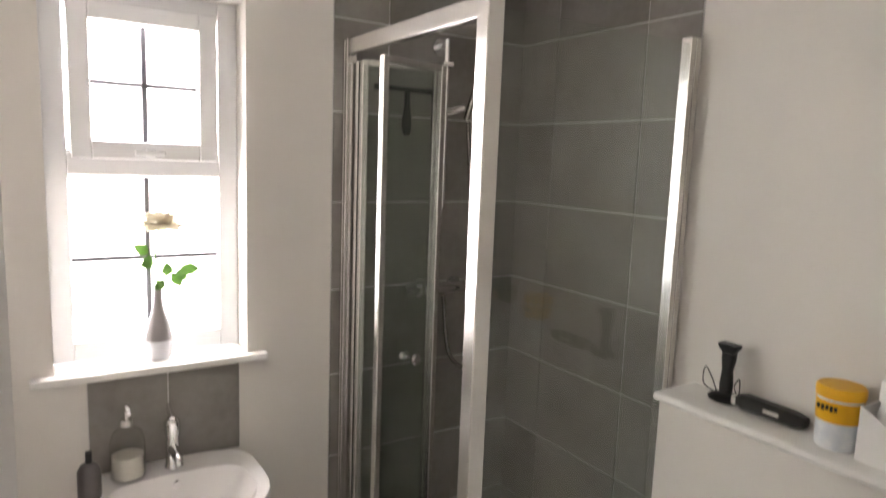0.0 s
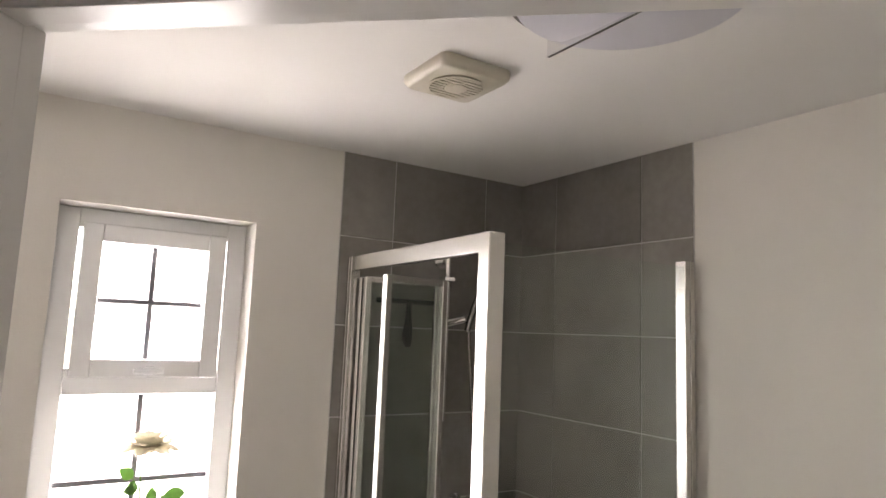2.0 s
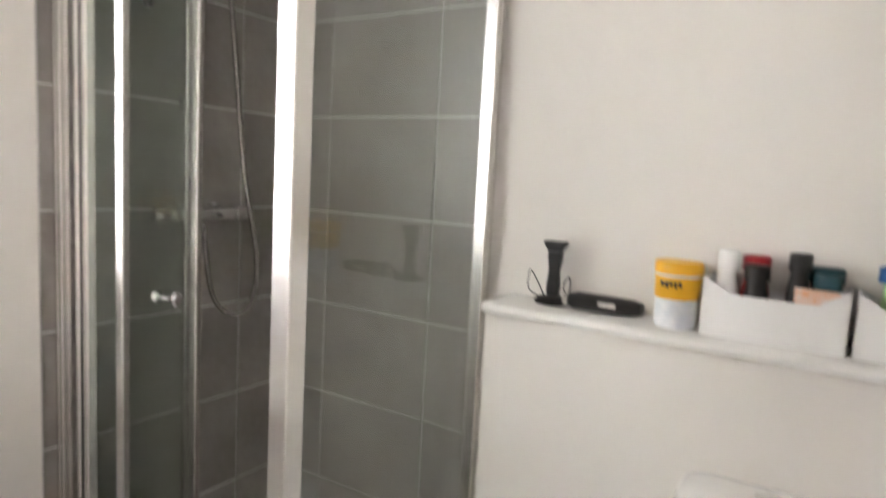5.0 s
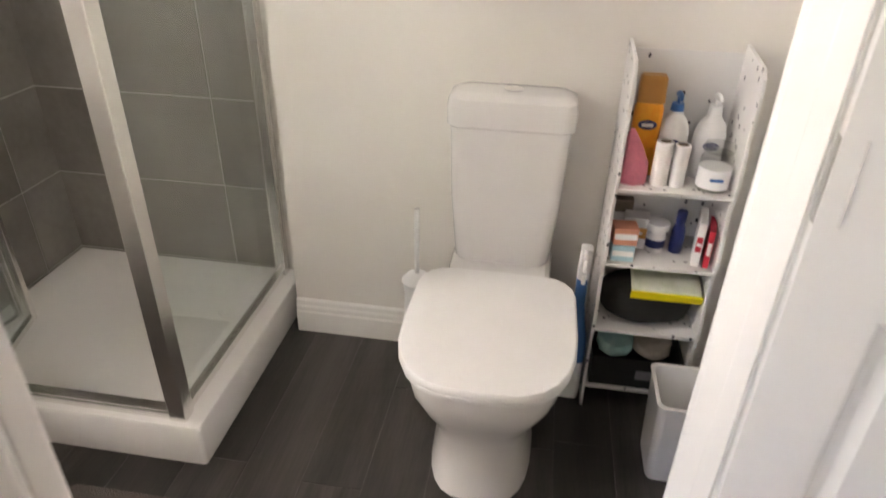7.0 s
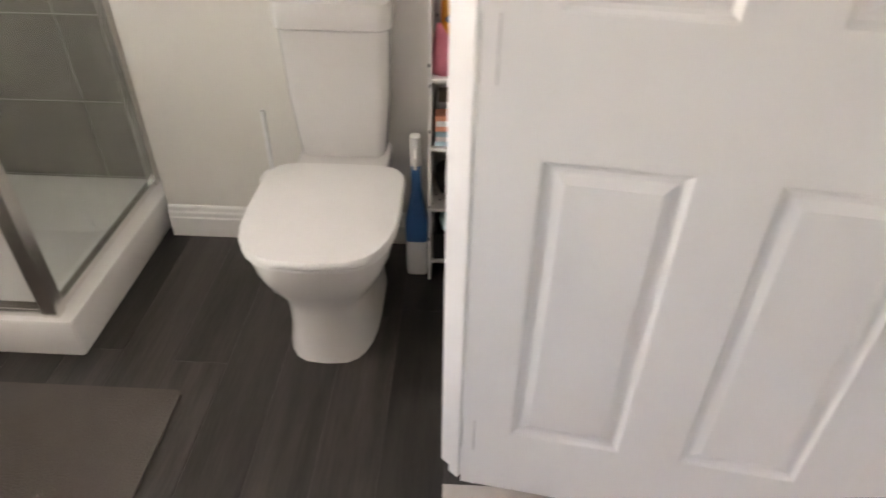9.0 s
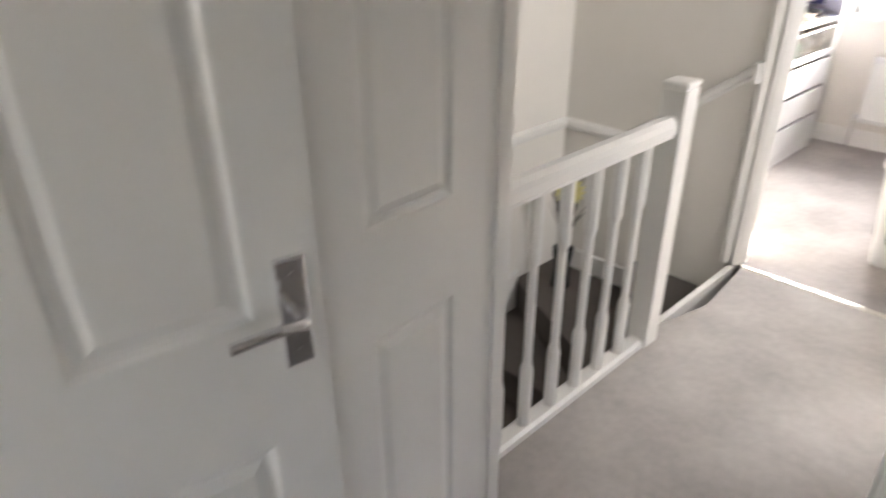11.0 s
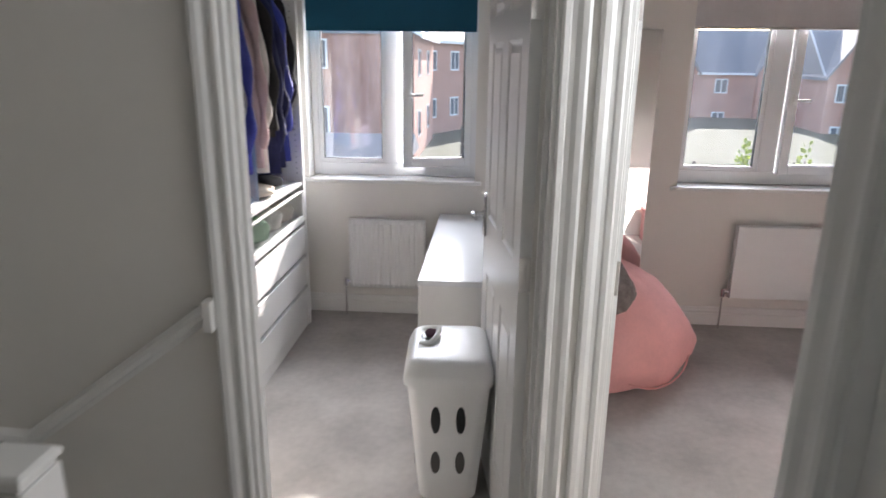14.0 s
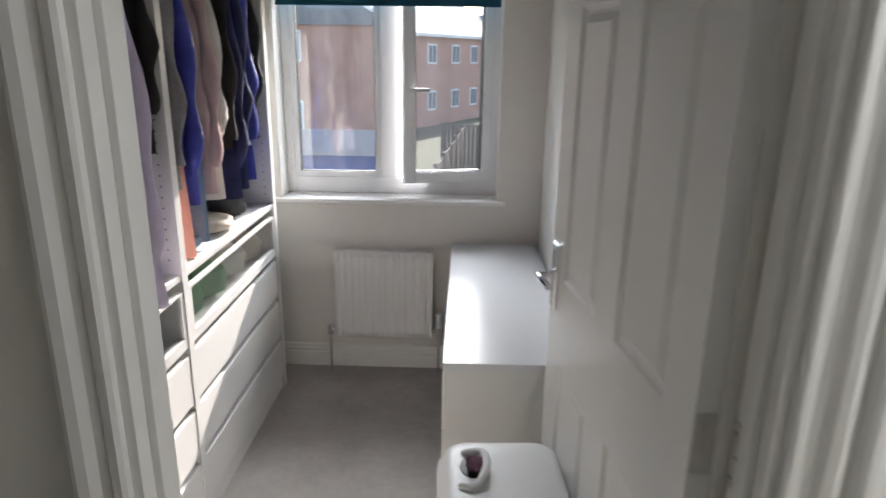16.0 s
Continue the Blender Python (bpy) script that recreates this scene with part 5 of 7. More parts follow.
NAVY = cloth("navy_cotton", (0.012, 0.014, 0.06), (0.03, 0.035, 0.12))
BLUE = cloth("royal_blue_satin", (0.02, 0.03, 0.30), (0.05, 0.07, 0.45), 0.45)
DUSTY = cloth("dusty_pink_knit", (0.50, 0.36, 0.35), (0.62, 0.46, 0.45))
LILAC = cloth("lilac_cotton", (0.55, 0.49, 0.66), (0.66, 0.60, 0.76))
CREAM = cloth("cream_lace", (0.60, 0.56, 0.50), (0.75, 0.71, 0.66))
DENIM = cloth("pale_denim", (0.16, 0.24, 0.36), (0.28, 0.38, 0.50))
CORAL = cloth("coral_cotton", (0.70, 0.30, 0.24), (0.80, 0.40, 0.33))
GREYC = cloth("grey_jersey", (0.20, 0.20, 0.21), (0.32, 0.32, 0.33))
DARKC = cloth("black_wool", (0.012, 0.010, 0.010), (0.03, 0.026, 0.025))
BEIGE = cloth("beige_cotton", (0.40, 0.35, 0.28), (0.52, 0.46, 0.38))
for y, w, top, ln, m_, lb, sl, kw in (
        (2.24, 0.20, -0.04, 0.75, GREYC, "grey jersey top on a hanger", True, {}),
        (2.42, 0.21, -0.04, 0.80, BEIGE, "beige cotton top on a hanger", True, {}),
        (2.62, 0.21, -0.05, 0.72, DARKC, "black knitted cardigan on a hanger", True, {}),
        (2.92, 0.235, -0.10, 1.00, LILAC, "long lilac cotton dress on a hanger", True, {"flare": 1.25, "thick": 0.06}),
        (3.06, 0.21, -0.04, 0.66, DARKC, "dark brown jacket on a hanger", True, {}),
        (3.20, 0.21, -0.05, 0.78, GREYC, "grey long top on a hanger", True, {}),
        (3.27, 0.20, -0.05, 1.02, CORAL, "coral cotton skirt on a hanger", False, {"thick": 0.04}),
        (3.34, 0.20, -0.05, 0.86, BLUE, "royal blue satin blouse on a hanger", True, {}),
        (3.41, 0.20, -0.05, 1.00, DENIM, "pale blue denim skirt on a hanger", False, {"thick": 0.04}),
        (3.49, 0.21, -0.04, 0.86, DUSTY, "dusty pink knitted cardigan on a hanger", True, {"thick": 0.05}),
        (3.57, 0.20, -0.04, 0.90, CREAM, "cream blouse with a lace collar on a hanger", True, {}),
        (3.66, 0.21, -0.05, 0.72, DARKC, "black patterned jumper on a hanger", True, {}),
        (3.74, 0.21, -0.05, 0.92, NAVY, "navy cotton dress on a hanger", True, {}),
        (3.82, 0.21, -0.05, 0.90, NAVY, "navy jacket on a hanger", True, {"thick": 0.05}),
        (3.90, 0.21, -0.05, 0.88, BLUE, "dark blue shirt on a hanger", True, {}),
        (3.98, 0.21, -0.05, 0.72, DARKC, "black coat on a hanger", True, {})):
    garment(y, w, top, ln, m_, lb, sleeve=sl, **kw)


def folded(name, m, size, material, label, seed, category="clothes"):
    f = thing(name, m, label, category)
    w, d, h = size
    bm = bmesh.new()
    rings = []
    for k in range(6):
        t = k / 5
        s = (1 - 0.35 * (2 * t - 1) ** 4) * (0.85 if k in (0, 5) else 1)
        ring = []
        for i in range(24):
            a = 2 * math.pi * i / 24
            f_ = 1 + 0.14 * noise.noise(Vector((math.cos(a) * 2, math.sin(a) * 2, t * 3 + seed)))
            ring.append((w / 2 * s * f_ * math.cos(a), d / 2 * s * f_ * math.sin(a), h * t + 0.006 * noise.noise(Vector((math.cos(a) * 4, math.sin(a) * 4, t + seed)))))
        rings.append(ring)
    loft(bm, rings)
    part("cloth", bm, material, f, smooth=True)
    return f


GREENC = cloth("green_net", (0.12, 0.26, 0.13), (0.25, 0.42, 0.26))
for i, (y, m_, lb) in enumerate(((2.35, CORAL, "folded coral top in the glass-fronted drawer"), (2.6, CREAM, "rolled cream scarf in the glass-fronted drawer"), (2.85, DENIM, "folded denim in the glass-fronted drawer"), (3.3, GREENC, "crumpled green net bag in the glass-fronted drawer"), (3.52, GREENC, "green folded top in the glass-fronted drawer"), (3.75, CREAM, "rolled cream jumper in the glass-fronted drawer"), (3.95, BEIGE, "folded beige top in the glass-fronted drawer"))):
    folded("folded_clothes", pose(-0.76, y, 0.683), (0.26, 0.20, 0.13), m_, lb, i * 2.3)
for i, (x, y, m_, lb) in enumerate(((-0.78, 3.35, DENIM, "folded pale denim on the wardrobe shelf"), (-0.76, 3.62, BEIGE, "folded beige trousers on the wardrobe shelf"), (-0.80, 3.88, DARKC, "folded black top on the wardrobe shelf"))):
    folded("folded_clothes", pose(x, y, 0.906), (0.28, 0.22, 0.06), m_, lb, 30 + i * 1.7)
sck = folded("cloth_scrap", pose(0.288, 2.655, 0.588), (0.045, 0.06, 0.02), cloth("plum_cloth", (0.12, 0.05, 0.08)), "bit of plum cloth in the basket's lid opening", 3.0)


# ---- stair flowers ----
BARKM = mat("dry_twig", (0.09, 0.07, 0.06), 0.9)
PETAL = mat("cream_yellow_petals", (0.72, 0.66, 0.32), 0.8, vary=0.1)


def arrangement():
    rng = random.Random(9)
    f = thing("flower_arrangement", pose(-1.03, 1.76, -0.555), "tall dark vase of dried twigs with a large pale yellow flower", "flower arrangement")
    part("vase", lathe(bmesh.new(), [(0.07, 0.0), (0.085, 0.02), (0.06, 0.15), (0.045, 0.32), (0.06, 0.42), (0.055, 0.42), (0.04, 0.3)], seg=20), BLACKP, f, smooth=True)
    bm = bmesh.new()
    for i in range(34):
        a = rng.random() * 6.28
        s = rng.uniform(0.05, 0.13)
        h = rng.uniform(0.65, 0.98)
        tube(bm, smooth_pts([(0, 0, 0.35), (s * 0.3 * math.cos(a), s * 0.3 * math.sin(a), 0.55), (s * math.cos(a), s * math.sin(a), h)], 3), [0.005] * 4 + [0.003, 0.0025, 0.001], 5)
    part("dried_spray", bm, BARKM, f)
    bm = bmesh.new()
    c0 = Vector((0.06, -0.07, 0.80))
    rot = look(c0, (0.7, -1.5, 1.6) ).to_3x3()
    for ring_, cnt, r in ((0, 16, 0.085), (1, 14, 0.07), (2, 12, 0.05)):
        for i in range(cnt):
            a = 2 * math.pi * (i + 0.5 * ring_) / cnt
            d = Vector((math.cos(a), math.sin(a), -0.15 - 0.15 * ring_))
            t = Vector((-math.sin(a), math.cos(a), 0))
            pts = [d * 0.012, d * r * 0.6 + t * 0.016, d * r, d * r * 0.6 - t * 0.016]
            bm.faces.new([bm.verts.new(c0 + rot @ (p + Vector((0, 0, -0.004 * ring_)))) for p in pts])
    fl = part("petals", bm, PETAL, f)
    fl.modifiers.new("thickness", "SOLIDIFY").thickness = 0.002
    part("flower_centre", lathe(bmesh.new(), [(0.0, 0.03), (0.014, 0.025), (0.018, 0.01), (0.012, 0.0)], m=Matrix.Translation(c0) @ rot.to_4x4() @ pose(0, 0, 0, 180, 0, 0)), BARKM, f, smooth=True)


arrangement()


# ---- bathroom: window sill and basin ----
VASEM = mat("pale_grey_glazed_vase", (0.33, 0.31, 0.31), 0.35, vary=0.04)
WHITEG = mat("white_glaze", (0.75, 0.76, 0.78), 0.2)
ROSE = mat("cream_rose_petal", (0.86, 0.80, 0.66), 0.7, vary=0.04, scale=20)


def thin(m, color, share):
    """Lets part of the light through a thin petal or leaf."""
    nt = m.node_tree
    out = next(n for n in nt.nodes if n.type == "OUTPUT_MATERIAL")
    tl = nt.nodes.new("ShaderNodeBsdfTranslucent")
    tl.inputs[0].default_value = (*color, 1)
    mix = nt.nodes.new("ShaderNodeMixShader")
    mix.inputs[0].default_value = share
    nt.links.new(nt.nodes["Principled BSDF"].outputs[0], mix.inputs[1])
    nt.links.new(tl.outputs[0], mix.inputs[2])
    nt.links.new(mix.outputs[0], out.inputs[0])


thin(ROSE, (0.80, 0.70, 0.50), 0.12)
LEAF = mat("rose_leaf", (0.05, 0.14, 0.03), 0.5, scale=30, color2=(0.10, 0.24, 0.05))
thin(LEAF, (0.10, 0.25, 0.04), 0.15)


def rose_vase():
    v = thing("bud_vase", pose(0.298, -3.145, 1.096) @ Matrix.Scale(1.13, 4), "slim grey bud vase with a white base", "vase")
    part("base", lathe(bmesh.new(), [(0.024, 0), (0.029, 0.006), (0.030, 0.03), (0.031, 0.05)], seg=28), WHITEG, v, smooth=True)
    part("body", lathe(bmesh.new(), [(0.031, 0.0505), (0.031, 0.065), (0.027, 0.09), (0.018, 0.115), (0.011, 0.145), (0.009, 0.185), (0.010, 0.193), (0.0075, 0.193), (0.0065, 0.15)], seg=28), VASEM, v, smooth=True)
    f = thing("artificial_rose", pose(0.298, -3.145, 1.152) @ Matrix.Scale(1.13, 4), "artificial cream rose with green leaves in the bud vase", "flower")
    bm = bmesh.new()
    tube(bm, smooth_pts([(0, 0, 0.01), (0.0, 0, 0.14), (0.004, 0, 0.22), (-0.004, 0.004, 0.285)], 5), 0.0019, 8)
    tube(bm, smooth_pts([(0.0, 0, 0.13), (-0.022, 0.004, 0.165), (-0.052, 0.008, 0.18)], 4), 0.0012, 6)
    tube(bm, smooth_pts([(0.003, 0, 0.19), (0.022, 0.004, 0.225)], 4), 0.0012, 6)
    part("stem", bm, LEAF, f, smooth=True)
    bm = bmesh.new()
    c0 = Vector((-0.006, 0.008, 0.305))
    rng = random.Random(2)
    for k, (cnt, r, tilt, s) in enumerate(((3, 0.010, 0.25, 0.022), (5, 0.017, 0.5, 0.028), (6, 0.024, 0.8, 0.032), (7, 0.030, 1.15, 0.034), (7, 0.033, 1.5, 0.034))):
        for i in range(cnt):
            a = 2 * math.pi * i / cnt + k * 0.7 + rng.random() * 0.3
            out = Vector((math.cos(a), math.sin(a), 0))
            side = Vector((-math.sin(a), math.cos(a), 0))
            grid = []
            for u in range(5):
                tu = u / 4
                ang = tilt * (0.35 + 0.65 * tu)
                p = c0 + Vector((0, 0, -0.022)) + out * (r * 0.35) + (out * math.sin(ang) + Vector((0, 0, 1)) * math.cos(ang)) * (s * 1.9 * tu)
                row = []
                for w_ in range(5):
                    tw = w_ / 2 - 1
                    hw = s * 0.95 * math.sin(math.pi * min(0.92, 0.15 + 0.75 * tu))
                    row.append(bm.verts.new(p + side * hw * tw - out * (0.35 * s * tw * tw) + Vector((0, 0, 0.002 * math.sin(5 * tw + k)))))
                grid.append(row)
            for u in range(4):
                for w_ in range(4):
                    bm.faces.new((grid[u][w_], grid[u][w_ + 1], grid[u + 1][w_ + 1], grid[u + 1][w_]))
    part("petals", bm, ROSE, f, smooth=True)

    def leaf(p, d, L, wd):
        bm2 = bmesh.new()
        d = Vector(d).normalized()
        s_ = d.cross(Vector((0, 1, 0.2))).normalized()
        up = s_.cross(d)
        mid, lf, rt = [], [], []
        for i in range(7):
            t = i / 6
            c = Vector(p) + d * L * t + up * (0.15 * L * math.sin(math.pi * t))
            hw = wd * math.sin(math.pi * min(1, t * 0.96 + 0.03)) ** 0.8
            mid.append(bm2.verts.new(c))
            lf.append(bm2.verts.new(c + s_ * hw + up * hw * 0.3))
            rt.append(bm2.verts.new(c - s_ * hw + up * hw * 0.3))
        for i in range(6):
            bm2.faces.new((mid[i], mid[i + 1], lf[i + 1], lf[i]))
            bm2.faces.new((mid[i], rt[i], rt[i + 1], mid[i + 1]))
        part("leaf", bm2, LEAF, f, smooth=True)
    for p, d, L, wd in (((-0.052, 0.008, 0.18), (-1, 0.1, 0.05), 0.036, 0.011), ((-0.035, 0.006, 0.172), (-0.5, 0.2, -1), 0.030, 0.010), ((-0.020, 0.004, 0.165), (-0.1, 0.1, 1), 0.028, 0.009), ((-0.014, 0.004, 0.155), (0.5, 0.1, -0.6), 0.024, 0.008), ((-0.045, 0.006, 0.178), (-0.6, 0.2, -0.7), 0.026, 0.009),
                        ((0.022, 0.004, 0.225), (0.8, 0.1, 0.6), 0.030, 0.010), ((0.018, 0.003, 0.218), (0.3, 0.2, -1), 0.026, 0.009), ((0.008, 0.002, 0.20), (1, 0.1, -0.2), 0.026, 0.008)):
        leaf(p, d, L * 1.3, wd * 1.45)


rose_vase()
SOAPG = glass_mat("clear_soap_glass", (0.93, 0.94, 0.93))
sd = thing("soap_dispenser", pose(0.402, -3.02, 0.806) @ Matrix.Scale(1.35, 4), "clear glass soap dispenser with a silver pump", "soap dispenser")
part("bottle", lathe(bmesh.new(), [(0.030, 0), (0.033, 0.006), (0.033, 0.075), (0.026, 0.098), (0.012, 0.108), (0.012, 0.114)], seg=24), SOAPG, sd, smooth=True)
part("liquid", lathe(bmesh.new(), [(0.028, 0.005), (0.030, 0.008), (0.030, 0.050), (0.0, 0.050)], seg=24), mat("milky_soap", (0.55, 0.52, 0.47), 0.2), sd, smooth=True)
bm = cyl(bmesh.new(), (0, 0, 0.112), (0, 0, 0.124), 0.013, 0.012, 18)
cyl(bm, (0, 0, 0.124), (0, 0, 0.146), 0.004)
tube(bm, [(0, -0.006, 0.148), (0, 0.02, 0.150), (0, 0.034, 0.145)], [0.007, 0.005, 0.004], 8)
part("pump", bm, ALU, sd, smooth=True)
bt = thing("toiletry_bottle", pose(0.500, -2.95, 0.806), "dark grey toiletry bottle with a black pump", "bottle")
part("body", lathe(bmesh.new(), [(0.026, 0), (0.028, 0.005), (0.028, 0.075), (0.020, 0.090), (0.010, 0.096)], seg=20), mat("dark_grey_bottle", (0.10, 0.09, 0.09), 0.35), bt, smooth=True)
part("pump", cyl(bmesh.new(), (0, 0, 0.096), (0, 0, 0.125), 0.008), BLACKP, bt, smooth=True)


# ---- bathroom: things on the ledge ----
LZ = 1.1055


def trimmer():
    t = thing("hair_trimmer", pose(-0.915, -2.130, LZ), "black hair trimmer standing in its charging base", "hair trimmer")
    part("charging_base", lathe(bmesh.new(), [(0.036, 0), (0.038, 0.006), (0.030, 0.014), (0.016, 0.02), (0, 0.021)], seg=20, sy=1.2), BLACKP, t, smooth=True)
    bm = bmesh.new()
    loft(bm, [rrect(a, b, 0.008, z, c, 0) for a, b, z, c in ((0.024, 0.028, 0.014, 0), (0.026, 0.032, 0.04, 0), (0.022, 0.026, 0.08, 0.0), (0.026, 0.034, 0.108, -0.002), (0.024, 0.036, 0.125, -0.002))])
    part("body", bm, BLACKP, t, smooth=True)
    bm = bmesh.new()
    loft(bm, [rrect(0.018, 0.034, 0.004, 0.126), rrect(0.030, 0.052, 0.004, 0.142), rrect(0.030, 0.054, 0.004, 0.150)])
    part("comb_head", bm, BLACKP, t)
    bm = bmesh.new()
    tube(bm, smooth_pts([(0.0, -0.03, 0.01), (0.01, -0.06, 0.03), (0.01, -0.058, 0.075), (0.005, -0.04, 0.05), (0.01, -0.02, 0.02)], 6), 0.0017, 6)
    tube(bm, smooth_pts([(0.0, 0.03, 0.01), (0.02, 0.05, 0.035), (0.015, 0.045, 0.07), (0.01, 0.03, 0.04), (0.02, 0.07, 0.006)], 6), 0.0017, 6)
    part("cable", bm, BLACKP, t, smooth=True)
    s = thing("electric_shaver", pose(-0.90, -1.995, LZ), "black electric hair clipper lying on its side", "hair clipper")
    bm = bmesh.new()
    loft(bm, [[(a * w + 0, y, 0.020 + b * h) for a, b in ((1, 0.6), (0.6, 1), (-0.6, 1), (-1, 0.6), (-1, -0.6), (-0.6, -1), (0.6, -1), (1, -0.6))] for y, w, h in ((-0.085, 0.016, 0.014), (-0.07, 0.022, 0.019), (0.0, 0.020, 0.018), (0.06, 0.019, 0.017), (0.085, 0.014, 0.012))])
    part("body", bm, BLACKP, s, smooth=True)
    bm = one(-0.016, 0.016, -0.098, -0.086, 0.008, 0.032)
    part("blade", bm, ALU, s)
    bm = one(0.0195, 0.0215, -0.01, 0.03, 0.016, 0.026)
    part("switch", bm, ALU, s)


trimmer()
YEL = mat("yellow_plastic", (0.80, 0.42, 0.01), 0.35, vary=0.03)
LBLUE = mat("pale_blue_white_label", (0.62, 0.68, 0.74), 0.5, scale=40, color2=(0.82, 0.84, 0.86))
WHITEP = mat("white_bottle_plastic", (0.80, 0.80, 0.79), 0.3, vary=0.01)
tb = thing("wipes_tub", pose(-0.885, -1.837, LZ), "round tub with a yellow lid and a printed label", "tub")
part("body", lathe(bmesh.new(), [(0.040, 0), (0.042, 0.004), (0.046, 0.12)], seg=32), LBLUE, tb, smooth=True)
part("label", lathe(bmesh.new(), [(0.0450, 0.062), (0.0474, 0.108)], seg=32), YEL, tb, smooth=True)
part("lid", lathe(bmesh.new(), [(0.0485, 0.114), (0.0495, 0.118), (0.0495, 0.134), (0.046, 0.139), (0.0, 0.139)], seg=32), YEL, tb, smooth=True)
bm = bmesh.new()
for k in range(5):
    box(bm, 0.0475, 0.0485, -0.024 + k * 0.009, -0.018 + k * 0.009, 0.090 - 0.003 * (k % 2), 0.100)
part("lettering_bars", bm, BLACKP, tb)


def caddy(y0, y1, label):
    c = thing("storage_caddy", pose(-0.905, (y0 + y1) / 2, LZ), label, "storage box", "ledge caddies")
    w, d, h = 0.112, y1 - y0, 0.088
    bm = bmesh.new()
    t = 0.003
    n = 10

    def top(i):
        u = i / n
        k = 1 - min(1.0, min(u, 1 - u) / 0.22)
        return h + 0.030 * (0.5 - 0.5 * math.cos(math.pi * k))
    for sx in (-1, 1):
        a, b = sx * w / 2, sx * (w / 2 - t)
        ring = [(-d / 2, 0), (d / 2, 0)] + [(d / 2 - d * i / n, top(i)) for i in range(n + 1)]
        part("front" if sx > 0 else "back", loft(bmesh.new(), [[(min(a, b), y, z) for y, z in ring], [(max(a, b), y, z) for y, z in ring]]), PLASTIC, c)
        part("side", one(-w / 2 + t, w / 2 - t, min(sx * d / 2, sx * (d / 2 - t)), max(sx * d / 2, sx * (d / 2 - t)), 0, h + 0.028), PLASTIC, c)
    part("base", one(-w / 2 + t, w / 2 - t, -d / 2 + t, d / 2 - t, 0, 0.003), PLASTIC, c)
    bm.free()
    return c


caddy(-1.780, -1.525, "white plastic caddy filled with toiletries")
caddy(-1.513, -1.260, "white plastic caddy filled with bottles")


def bottle(name, x, y, z, r, h, mat_, capm, label, neck=0.45, cap_h=0.03, flat=1.0, kind="cap", band=None, tilt=0):
    b = thing(name, pose(x, y, z, tilt, 0, 0), label, "bottle")
    part("body", lathe(bmesh.new(), [(r * 0.93, 0), (r, 0.006), (r, h * 0.68), (r * 0.82, h * 0.84), (r * neck, h * 0.95), (r * neck, h)], seg=22, sy=flat), mat_, b, smooth=True)
    if band:
        part("label", lathe(bmesh.new(), [(r * 1.012, h * 0.22), (r * 1.012, h * 0.58)], seg=22, sy=flat), band, b, smooth=True)
    if kind == "cap":
        part("cap", lathe(bmesh.new(), [(r * neck * 1.25, h + 0.0005), (r * neck * 1.25, h + cap_h * 0.9), (r * neck * 1.05, h + cap_h), (0, h + cap_h)], seg=18), capm, b, smooth=True)
    else:
        bm_ = cyl(bmesh.new(), (0, 0, h + 0.0005), (0, 0, h + 0.018), r * 0.48, r * 0.42, 16)
        cyl(bm_, (0, 0, h + 0.018), (0, 0, h + 0.034), 0.004)
        tube(bm_, [(-0.006, 0, h + 0.038), (0.02, 0, h + 0.040), (0.032, 0, h + 0.034)], [0.008, 0.006, 0.004], 8)
        part("pump", bm_, capm, b, smooth=True)
    return b


REDP = mat("red_plastic", (0.35, 0.01, 0.02), 0.35)
TEALP = mat("dark_teal_plastic", (0.01, 0.07, 0.09), 0.35)
GREENP = mat("pale_green_plastic", (0.38, 0.58, 0.30), 0.4)
LIME = mat("lime_plastic", (0.20, 0.50, 0.02), 0.4)
NAVYP = mat("navy_plastic", (0.01, 0.02, 0.12), 0.3)
BLUEP = mat("mid_blue_plastic", (0.03, 0.13, 0.35), 0.3)
ORANGE = mat("orange_plastic", (0.80, 0.25, 0.01), 0.3, scale=20, color2=(0.85, 0.40, 0.03))
AMBER = mat("amber_cap", (0.50, 0.24, 0.06), 0.3)
Z1 = LZ + 0.0035
bottle("toiletry_bottle", -0.893, -1.743, Z1, 0.024, 0.125, WHITEP, WHITEP, "white bottle with a white cap in the caddy", cap_h=0.045, neck=0.7)
bottle("toiletry_bottle", -0.928, -1.695, Z1, 0.027, 0.13, REDP, REDP, "dark red bottle in the caddy", neck=0.8, cap_h=0.03)
bottle("toiletry_bottle", -0.888, -1.688, Z1, 0.024, 0.115, BLACKP, BLACKP, "black deodorant bottle in the caddy", neck=0.8)
bottle("toiletry_bottle", -0.905, -1.615, Z1, 0.021, 0.14, BLACKP, BLACKP, "tall black spray can in the caddy", neck=0.8, cap_h=0.035)
bottle("toiletry_bottle", -0.930, -1.570, Z1, 0.030, 0.12, BLACKP, TEALP, "squat black jar with a teal lid in the caddy", neck=0.85)
bottle("toiletry_bottle", -0.900, -1.565, Z1, 0.024, 0.11, TEALP, TEALP, "dark teal bottle in the caddy", neck=0.8)
pk = thing("medicine_packet", pose(-0.877, -1.580, Z1 + 0.05, 0, 12, 0), "small white and orange packet standing in the caddy", "packet")
part("carton", one(-0.006, 0.006, -0.038, 0.038, 0.0, 0.062), mat("white_card", (0.75, 0.73, 0.72), 0.6, scale=60, color2=(0.80, 0.35, 0.12)), pk)
bottle("toiletry_bottle", -0.915, -1.460, Z1, 0.026, 0.135, GREENP, BLUEP, "pale green tube with a blue cap in the caddy", neck=0.85, flat=0.8)
b = thing("toiletry_bottle", pose(-0.885, -1.400, Z1), "flat white tapering bottle with a dark blue cap", "bottle")
bm = bmesh.new()
